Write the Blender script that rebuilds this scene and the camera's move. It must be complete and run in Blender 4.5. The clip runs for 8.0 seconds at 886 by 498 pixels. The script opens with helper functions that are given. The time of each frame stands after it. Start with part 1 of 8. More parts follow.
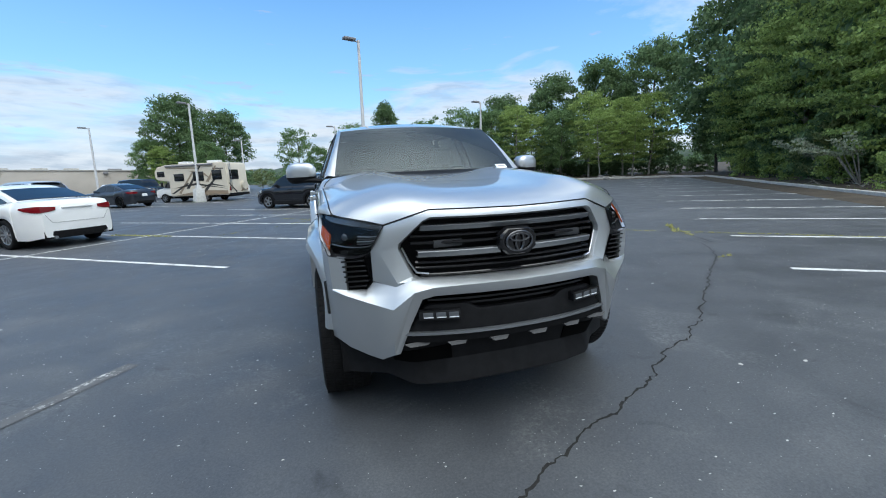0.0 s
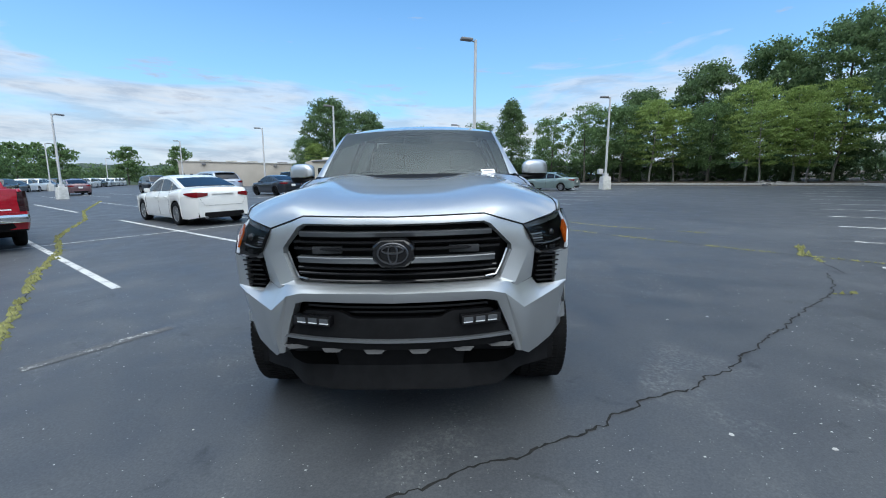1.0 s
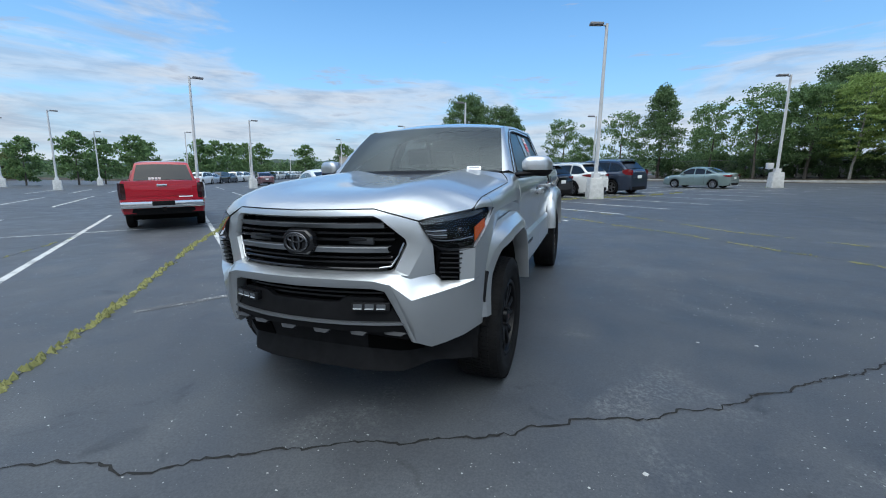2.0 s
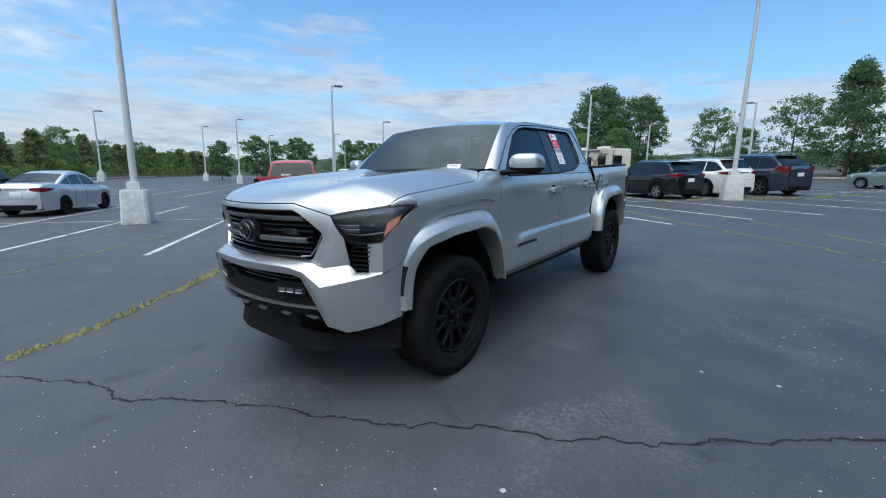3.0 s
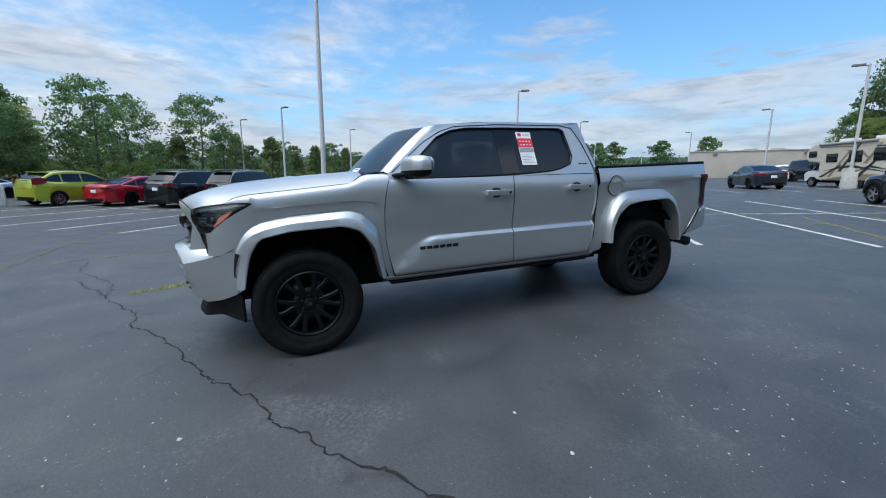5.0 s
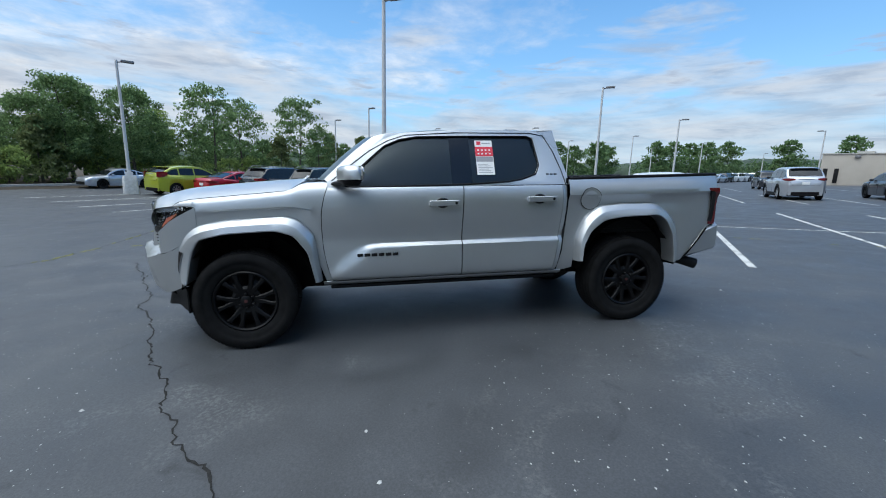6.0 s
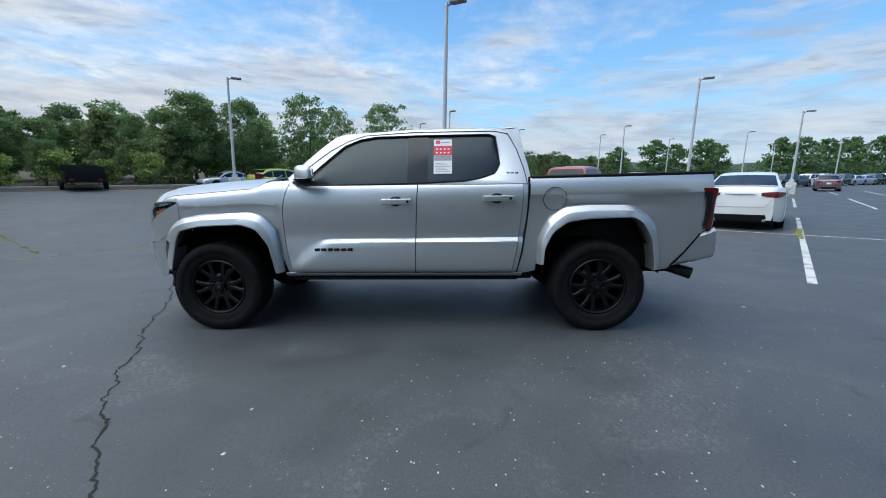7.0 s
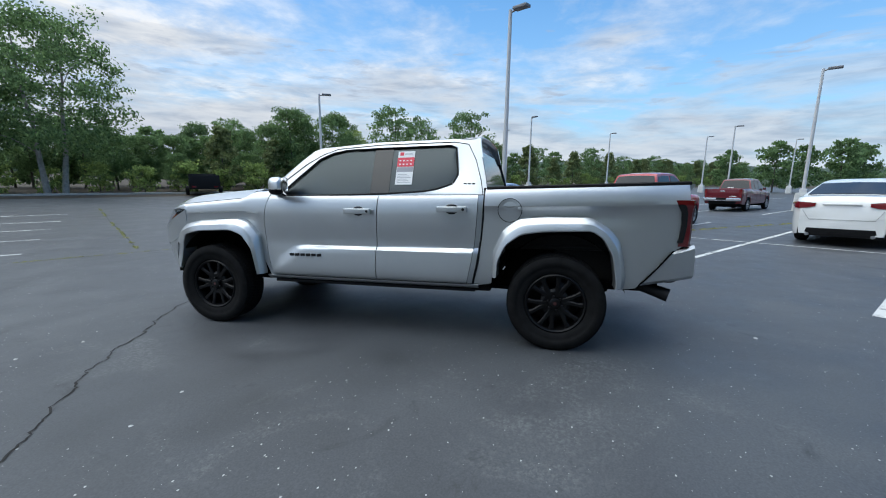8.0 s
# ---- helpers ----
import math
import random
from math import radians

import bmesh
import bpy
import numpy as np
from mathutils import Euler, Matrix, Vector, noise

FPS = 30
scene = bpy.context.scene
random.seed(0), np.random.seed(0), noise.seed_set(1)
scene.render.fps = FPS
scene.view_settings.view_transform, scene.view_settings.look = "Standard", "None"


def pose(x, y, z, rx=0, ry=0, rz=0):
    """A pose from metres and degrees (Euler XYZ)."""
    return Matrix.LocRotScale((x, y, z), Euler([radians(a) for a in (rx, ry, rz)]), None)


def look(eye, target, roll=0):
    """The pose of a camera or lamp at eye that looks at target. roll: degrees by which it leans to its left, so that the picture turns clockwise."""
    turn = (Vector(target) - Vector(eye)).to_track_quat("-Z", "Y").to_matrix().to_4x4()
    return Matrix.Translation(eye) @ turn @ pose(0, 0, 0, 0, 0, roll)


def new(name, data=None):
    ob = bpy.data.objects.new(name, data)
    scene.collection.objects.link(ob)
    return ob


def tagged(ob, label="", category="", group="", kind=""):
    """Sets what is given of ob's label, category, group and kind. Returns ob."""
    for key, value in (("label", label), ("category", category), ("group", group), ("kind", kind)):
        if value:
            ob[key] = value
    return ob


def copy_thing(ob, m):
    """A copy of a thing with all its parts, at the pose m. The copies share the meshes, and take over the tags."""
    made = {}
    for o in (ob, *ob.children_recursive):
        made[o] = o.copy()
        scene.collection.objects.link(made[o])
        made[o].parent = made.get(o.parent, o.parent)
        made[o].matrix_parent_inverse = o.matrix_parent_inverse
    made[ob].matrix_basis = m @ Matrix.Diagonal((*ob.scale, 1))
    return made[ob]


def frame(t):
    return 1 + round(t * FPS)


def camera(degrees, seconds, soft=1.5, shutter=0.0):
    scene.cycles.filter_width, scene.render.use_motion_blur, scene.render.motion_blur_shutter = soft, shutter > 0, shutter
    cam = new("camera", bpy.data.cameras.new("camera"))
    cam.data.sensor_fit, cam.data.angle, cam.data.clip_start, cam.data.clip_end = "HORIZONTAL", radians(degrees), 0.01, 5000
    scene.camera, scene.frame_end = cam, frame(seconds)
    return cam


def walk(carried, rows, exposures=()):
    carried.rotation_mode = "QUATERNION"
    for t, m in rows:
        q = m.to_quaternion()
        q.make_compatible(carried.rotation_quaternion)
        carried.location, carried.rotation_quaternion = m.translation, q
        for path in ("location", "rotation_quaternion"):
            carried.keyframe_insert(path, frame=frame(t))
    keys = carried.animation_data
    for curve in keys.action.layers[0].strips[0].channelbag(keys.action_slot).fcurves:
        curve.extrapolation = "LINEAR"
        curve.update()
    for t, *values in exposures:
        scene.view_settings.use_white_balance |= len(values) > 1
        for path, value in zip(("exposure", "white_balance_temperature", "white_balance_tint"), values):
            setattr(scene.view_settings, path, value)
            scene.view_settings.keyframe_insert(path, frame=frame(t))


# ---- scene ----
# camera and its walk round the pickup
cam = camera(94.3, 8.0, 1.05)
PATH = [
    (0, (-0.921, -2.635, 1.225), (-0.344, -0.744, 0.922), -1.8),
    (0.5, (-0.351, -2.703, 1.231), (-0.055, -0.747, 0.934), -0.7),
    (1, (0.221, -2.715, 1.262), (0.199, -0.739, 0.957), 0.2),
    (1.5, (0.813, -2.766, 1.292), (0.457, -0.825, 0.971), 0.5),
    (2, (1.382, -2.61, 1.289), (0.714, -0.755, 0.952), 0.8),
    (2.2, (1.603, -2.55, 1.266), (0.816, -0.744, 0.921), 0.9),
    (3.3, (2.729, -1.918, 1.327), (1.398, -0.47, 0.965), 1.0),
    (3.5, (2.95, -1.773, 1.31), (1.539, -0.402, 0.948), 1.0),
    (4, (3.344, -1.331, 1.316), (1.763, -0.162, 0.948), 1.0),
    (4.5, (3.655, -0.794, 1.353), (1.943, 0.169, 0.98), 0.9),
    (4.7, (3.807, -0.579, 1.347), (2.052, 0.308, 0.98), 0.5),
    (5.8, (4.194, 0.684, 1.41), (2.281, 1.133, 1.037), 1.3),
    (6, (4.27, 0.931, 1.457), (2.34, 1.299, 1.082), 1.4),
    (6.5, (4.318, 1.506, 1.436), (2.359, 1.663, 1.065), 1.4),
    (7, (4.388, 2.092, 1.459), (2.424, 2.033, 1.083), 1.1),
    (7.5, (4.386, 2.663, 1.481), (2.44, 2.389, 1.112), 0.9),
    (8, (4.265, 3.24, 1.517), (2.358, 2.752, 1.164), 0.8),
]
# the clip's camera opens with a brighter picture and settles
EXPOSURES = [(0, 0.74, 7000, 10), (1.0, 0.65, 6950, 10), (1.8, 0.53, 6850, 10), (3.0, 0.47, 6800, 10), (8.0, 0.47, 6850, 10)]
walk(cam, [(t, look(eye, target, roll)) for t, eye, target, roll in PATH], EXPOSURES)

# ---- sky, sun ----
SUN_DIR = Vector((0.16, -0.46, 0.87)).normalized()
world = bpy.data.worlds.new("sky")
scene.world = world
world.use_nodes = True


def link(tree, a, b):
    tree.links.new(a, b)


def node(tree, kind, **values):
    n = tree.nodes.new(kind)
    for key, value in values.items():
        n.inputs[key].default_value = value
    return n


def math_node(tree, op, a, b=None):
    n = tree.nodes.new("ShaderNodeMath")
    n.operation = op
    for i, v in enumerate((a, b)):
        if v is None:
            continue
        if isinstance(v, (int, float)):
            n.inputs[i].default_value = v
        else:
            tree.links.new(v, n.inputs[i])
    return n.outputs[0]


def ramp_node(tree, fac, stops):
    n = tree.nodes.new("ShaderNodeValToRGB")
    els = n.color_ramp.elements
    els[0].position, els[0].color = stops[0][0], (*stops[0][1], 1)
    els[1].position, els[1].color = stops[-1][0], (*stops[-1][1], 1)
    for p, c in stops[1:-1]:
        els.new(p).color = (*c, 1)
    tree.links.new(fac, n.inputs[0])
    return n.outputs[0]


def mix_colour(tree, fac, a, b):
    n = tree.nodes.new("ShaderNodeMix")
    n.data_type = "RGBA"
    for i, v in ((0, fac), (6, a), (7, b)):
        if isinstance(v, (int, float)):
            n.inputs[i].default_value = v
        elif isinstance(v, tuple):
            n.inputs[i].default_value = (*v, 1)
        else:
            tree.links.new(v, n.inputs[i])
    return n.outputs[2]


def build_sky():
    t = world.node_tree
    t.nodes.clear()
    out = t.nodes.new("ShaderNodeOutputWorld")
    bg = node(t, "ShaderNodeBackground", Strength=1.0)
    sky = t.nodes.new("ShaderNodeTexSky")
    sky.sky_type = "NISHITA"
    sky.sun_disc = False
    sky.sun_elevation = math.asin(SUN_DIR.z)
    sky.sun_rotation = math.atan2(SUN_DIR.x, SUN_DIR.y)
    sky.air_density, sky.dust_density, sky.ozone_density = 1.0, 0.6, 3.0
    scaled = t.nodes.new("ShaderNodeVectorMath")
    scaled.operation = "SCALE"
    scaled.inputs["Scale"].default_value = 0.122
    link(t, sky.outputs[0], scaled.inputs[0])
    clear = t.nodes.new("ShaderNodeMix")
    clear.data_type, clear.blend_type = "RGBA", "MULTIPLY"
    clear.inputs[0].default_value = 1.0
    clear.inputs[7].default_value = (0.42, 0.97, 1.32, 1)
    link(t, scaled.outputs[0], clear.inputs[6])
    # cloud sheet: the view direction laid onto a plane high above
    co = t.nodes.new("ShaderNodeTexCoord")
    sep = t.nodes.new("ShaderNodeSeparateXYZ")
    link(t, co.outputs["Generated"], sep.inputs[0])
    up = math_node(t, "MAXIMUM", sep.outputs[2], 0.0)
    lift = math_node(t, "ADD", up, 0.10)
    px = math_node(t, "DIVIDE", sep.outputs[0], lift)
    py = math_node(t, "DIVIDE", sep.outputs[1], lift)
    comb = t.nodes.new("ShaderNodeCombineXYZ")
    link(t, px, comb.inputs[0])
    link(t, py, comb.inputs[1])
    big = node(t, "ShaderNodeTexNoise", Scale=0.75, Detail=7.0, Roughness=0.58, Distortion=0.35)
    link(t, comb.outputs[0], big.inputs["Vector"])
    fine = node(t, "ShaderNodeTexNoise", Scale=3.2, Detail=6.0, Roughness=0.62, Distortion=0.2)
    link(t, comb.outputs[0], fine.inputs["Vector"])
    # the high cover grows towards the south and towards a bank of cloud in the north-east
    north_east = t.nodes.new("ShaderNodeVectorMath")
    north_east.operation = "DOT_PRODUCT"
    link(t, co.outputs["Generated"], north_east.inputs[0])
    north_east.inputs[1].default_value = Vector((0.65, 0.61, 0.46)).normalized()
    bank = math_node(t, "MULTIPLY", math_node(t, "MAXIMUM", math_node(t, "SUBTRACT", north_east.outputs["Value"], 0.950), 0.0), 9.0)
    side = math_node(t, "ADD", math_node(t, "MULTIPLY", sep.outputs[0], -0.02), math_node(t, "MULTIPLY", sep.outputs[1], -0.27))
    zenith = math_node(t, "MULTIPLY", math_node(t, "MAXIMUM", math_node(t, "SUBTRACT", up, 0.5), 0.0), 0.65)
    cover = math_node(t, "ADD", math_node(t, "ADD", big.outputs[0], math_node(t, "MULTIPLY", math_node(t, "SUBTRACT", fine.outputs[0], 0.5), 0.34)), math_node(t, "ADD", math_node(t, "ADD", side, bank), zenith))
    mask = ramp_node(t, cover, [(0.47, (0, 0, 0)), (0.61, (0.36, 0.36, 0.36)), (0.80, (0.95, 0.95, 0.95))])
    tone = ramp_node(t, fine.outputs[0], [(0.34, (0.43, 0.48, 0.56)), (0.62, (0.74, 0.77, 0.81))])
    haze = ramp_node(t, up, [(0.0, (0.90, 0.90, 0.90)), (0.10, (0.66, 0.66, 0.66)), (0.24, (0.34, 0.34, 0.34)), (0.50, (0, 0, 0))])
    blue = mix_colour(t, haze, clear.outputs[2], (0.345, 0.53, 0.72))
    bright = ramp_node(t, up, [(0.0, (0.85, 0.85, 0.85)), (0.42, (0.95, 0.95, 0.95)), (0.62, (1.5, 1.62, 1.70)), (0.85, (2.9, 3.1, 3.2))])
    lit = t.nodes.new("ShaderNodeMix")
    lit.data_type, lit.blend_type = "RGBA", "MULTIPLY"
    lit.inputs[0].default_value = 1.0
    link(t, tone, lit.inputs[6])
    link(t, bright, lit.inputs[7])
    high = mix_colour(t, mask, blue, lit.outputs[2])
    # low layered cloud near the horizon: long flat streaks, grey-lavender below and pale above
    flat = t.nodes.new("ShaderNodeMapping")
    flat.inputs["Scale"].default_value = (1.7, 1.7, 9.5)
    link(t, co.outputs["Generated"], flat.inputs[0])
    streak = node(t, "ShaderNodeTexNoise", Scale=1.5, Detail=7.0, Roughness=0.55, Distortion=0.5)
    link(t, flat.outputs[0], streak.inputs["Vector"])
    puff = node(t, "ShaderNodeTexNoise", Scale=5.0, Detail=5.0, Roughness=0.6, Distortion=0.3)
    link(t, flat.outputs[0], puff.inputs["Vector"])
    depth = math_node(t, "MULTIPLY", math_node(t, "SUBTRACT", 0.23, up), 1.35)
    layer = math_node(t, "ADD", streak.outputs[0], depth)
    low_mask = ramp_node(t, layer, [(0.50, (0, 0, 0)), (0.60, (0.55, 0.55, 0.55)), (0.74, (0.88, 0.88, 0.88))])
    low_tone = ramp_node(t, puff.outputs[0], [(0.36, (0.30, 0.36, 0.46)), (0.50, (0.41, 0.47, 0.56)), (0.66, (0.49, 0.54, 0.61))])
    low = mix_colour(t, low_mask, high, low_tone)
    # small grey scraps of cloud drifting below the blue
    scrap_mask = ramp_node(t, math_node(t, "ADD", puff.outputs[0], math_node(t, "MULTIPLY", math_node(t, "ABSOLUTE", math_node(t, "SUBTRACT", up, 0.20)), -0.9)), [(0.56, (0, 0, 0)), (0.68, (0.75, 0.75, 0.75))])
    final = mix_colour(t, scrap_mask, low, (0.29, 0.36, 0.48))
    link(t, final, bg.inputs["Color"])
    link(t, bg.outputs[0], out.inputs["Surface"])


build_sky()
sun = new("sun", bpy.data.lights.new("sun", "SUN"))
sun.data.energy, sun.data.angle, sun.data.color = 1.1, radians(70), (0.92, 0.985, 1.0)
sun.matrix_world = look(SUN_DIR * 50, (0, 0, 0))

# ---- materials ----
def principled(name, colour=(0.5, 0.5, 0.5), rough=0.5, metal=0.0, **more):
    m = bpy.data.materials.new(name)
    m.use_nodes = True
    b = m.node_tree.nodes["Principled BSDF"]
    b.inputs["Base Color"].default_value = (*colour, 1)
    b.inputs["Roughness"].default_value = rough
    b.inputs["Metallic"].default_value = metal
    for key, value in more.items():
        b.inputs[key.replace("_", " ")].default_value = value
    return m


def shade(m):
    return m.node_tree, m.node_tree.nodes["Principled BSDF"]


def object_coords(t, scale=1.0):
    co = t.nodes.new("ShaderNodeTexCoord")
    mp = t.nodes.new("ShaderNodeMapping")
    mp.inputs["Scale"].default_value = (scale, scale, scale)
    link(t, co.outputs["Object"], mp.inputs[0])
    return mp.outputs[0]


def noise_fac(t, vec, scale, detail=4.0, rough=0.55, distort=0.0):
    n = node(t, "ShaderNodeTexNoise", Scale=scale, Detail=detail, Roughness=rough, Distortion=distort)
    link(t, vec, n.inputs["Vector"])
    return n.outputs[0]


def add_bump(t, b, height, strength=0.3, distance=0.01):
    n = node(t, "ShaderNodeBump", Strength=strength, Distance=distance)
    link(t, height, n.inputs["Height"])
    link(t, n.outputs[0], b.inputs["Normal"])


def grainy(name, dark, light, rough=0.7, scale=6.0, bump=0.2, fine=60.0, metal=0.0, dist=0.004):
    """A surface with a mottled tone at two scales and fine relief."""
    m = principled(name, light, rough, metal)
    t, b = shade(m)
    v = object_coords(t)
    a = noise_fac(t, v, scale, 5.0)
    f = noise_fac(t, v, fine, 3.0)
    both = math_node(t, "ADD", math_node(t, "MULTIPLY", a, 0.65), math_node(t, "MULTIPLY", f, 0.35))
    link(t, ramp_node(t, both, [(0.34, dark), (0.66, light)]), b.inputs["Base Color"])
    add_bump(t, b, both, bump, dist)
    return m


def duller(m, level):
    m.node_tree.nodes["Principled BSDF"].inputs["Specular IOR Level"].default_value = level
    return m


def car_paint(name, colour, metal=0.0, rough=0.35, flakes=0.0, coat=1.0):
    m = principled(name, colour, rough, metal)
    t, b = shade(m)
    b.inputs["Coat Weight"].default_value = coat
    b.inputs["Specular IOR Level"].default_value = 0.5 if metal > 0.5 else 0.12
    b.inputs["Coat Roughness"].default_value = 0.04
    v = object_coords(t)
    dust = noise_fac(t, v, 2.5, 6.0, 0.6)
    link(t, ramp_node(t, dust, [(0.3, tuple(c * 0.93 for c in colour)), (0.7, colour)]), b.inputs["Base Color"])
    if flakes:
        cell = node(t, "ShaderNodeTexVoronoi", Scale=900.0)
        link(t, v, cell.inputs["Vector"])
        r = math_node(t, "ADD", math_node(t, "MULTIPLY", cell.outputs["Distance"], flakes), rough - flakes * 0.4)
        link(t, r, b.inputs["Roughness"])
    return m


PAINT = car_paint("silver_paint", (0.505, 0.525, 0.535), 0.82, 0.39, 0.10)
BLACK_PLASTIC = grainy("black_plastic", (0.007, 0.007, 0.0075), (0.013, 0.013, 0.014), 0.5, 20.0, 0.12, 400.0)
GLOSS_BLACK = principled("gloss_black", (0.008, 0.008, 0.009), 0.12)
DARK_TRIM = principled("dark_trim", (0.010, 0.010, 0.011), 0.45)
UNDER = grainy("underbody", (0.006, 0.006, 0.006), (0.014, 0.013, 0.012), 0.8)
GREY_BAR = principled("grey_grille_bar", (0.16, 0.17, 0.18), 0.38, 0.6)
SKID_GREY = principled("dark_skid_grey", (0.035, 0.037, 0.04), 0.42)
RING_GREY = principled("smoked_emblem", (0.085, 0.088, 0.095), 0.25, 0.7)
LAMP_BAND = principled("lamp_grey_band", (0.14, 0.15, 0.16), 0.25, 0.6)
# near-black of gaps and lamp housing; also paints the dam openings' shade
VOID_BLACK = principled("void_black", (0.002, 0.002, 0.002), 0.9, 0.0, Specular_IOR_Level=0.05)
CHROME = principled("chrome", (0.72, 0.73, 0.75), 0.12, 1.0)
SATIN_METAL = principled("satin_metal", (0.45, 0.46, 0.48), 0.3, 1.0)
RUBBER = grainy("tyre_rubber", (0.006, 0.006, 0.006), (0.013, 0.013, 0.0135), 0.72, 14.0, 0.2, 160.0)
duller(RUBBER, 0.18)
duller(UNDER, 0.1)
duller(BLACK_PLASTIC, 0.35)
RIM_BLACK = principled("black_alloy", (0.003, 0.003, 0.0035), 0.38, 0.0, Specular_IOR_Level=0.22)
RIM_SILVER = principled("silver_alloy", (0.42, 0.43, 0.45), 0.35, 0.9)
RED_LENS = principled("red_lens", (0.17, 0.006, 0.010), 0.12, 0.0, Coat_Weight=1.0)
DARK_RED_LENS = principled("smoked_red_lens", (0.10, 0.004, 0.007), 0.1, 0.0, Coat_Weight=1.0)
SMOKED_LENS = principled("smoked_lens", (0.022, 0.004, 0.005), 0.1, 0.0, Coat_Weight=1.0)
AMBER = principled("amber_reflector", (0.30, 0.052, 0.006), 0.2)
LAMP_CLEAR = principled("clear_lamp", (0.78, 0.80, 0.82), 0.20, 0.3)
SEAT = grainy("seat_cloth", (0.02, 0.02, 0.022), (0.045, 0.045, 0.05), 0.9, 30.0)
WHITE_PAPER = principled("white_paper", (0.80, 0.80, 0.79), 0.6)
RED_PAPER = principled("red_paper", (0.70, 0.035, 0.06), 0.5)
GREY_PRINT = principled("grey_print", (0.30, 0.30, 0.32), 0.6)


def glass_material(name, tint, mirror, clear, sheen, rough=0.28):
    """Car glass: a see-through share and a mirror share whose strength grows towards grazing views."""
    m = bpy.data.materials.new(name)
    m.use_nodes = True
    t = m.node_tree
    t.nodes.clear()
    out = t.nodes.new("ShaderNodeOutputMaterial")
    through_glass = node(t, "ShaderNodeBsdfTransparent")
    through_glass.inputs[0].default_value = (*(min(1, c / (1 - mirror)) for c in tint), 1)
    gloss = node(t, "ShaderNodeBsdfGlossy", Roughness=rough)
    face = node(t, "ShaderNodeLayerWeight", Blend=0.5)
    bend = math_node(t, "POWER", face.outputs["Facing"], 3.6)
    level = math_node(t, "MINIMUM", math_node(t, "ADD", math_node(t, "MULTIPLY", bend, sheen / mirror), clear / mirror), 1.0)
    link(t, mix_colour(t, level, (0.0, 0.0, 0.0), (0.84, 0.96, 1.0)), gloss.inputs["Color"])
    mixer = node(t, "ShaderNodeMixShader", Fac=mirror)
    link(t, through_glass.outputs[0], mixer.inputs[1])
    link(t, gloss.outputs[0], mixer.inputs[2])
    link(t, mixer.outputs[0], out.inputs[0])
    return m


TINTED_GLASS = glass_material("tinted_glass", (0.15, 0.165, 0.17), 0.80, 0.060, 0.42)
WINDSHIELD_GLASS = glass_material("windshield_glass", (0.25, 0.28, 0.27), 0.70, 0.055, 0.48)
LENS_GLASS = glass_material("lens_glass", (0.82, 0.83, 0.85), 0.15, 0.020, 0.08, 0.08)
FAR_GLASS = principled("dark_car_glass", (0.010, 0.012, 0.014), 0.06)


for dull, level in ((BLACK_PLASTIC, 0.10), (RUBBER, 0.10), (DARK_TRIM, 0.18), (UNDER, 0.03), (SKID_GREY, 0.3)):
    duller(dull, level)


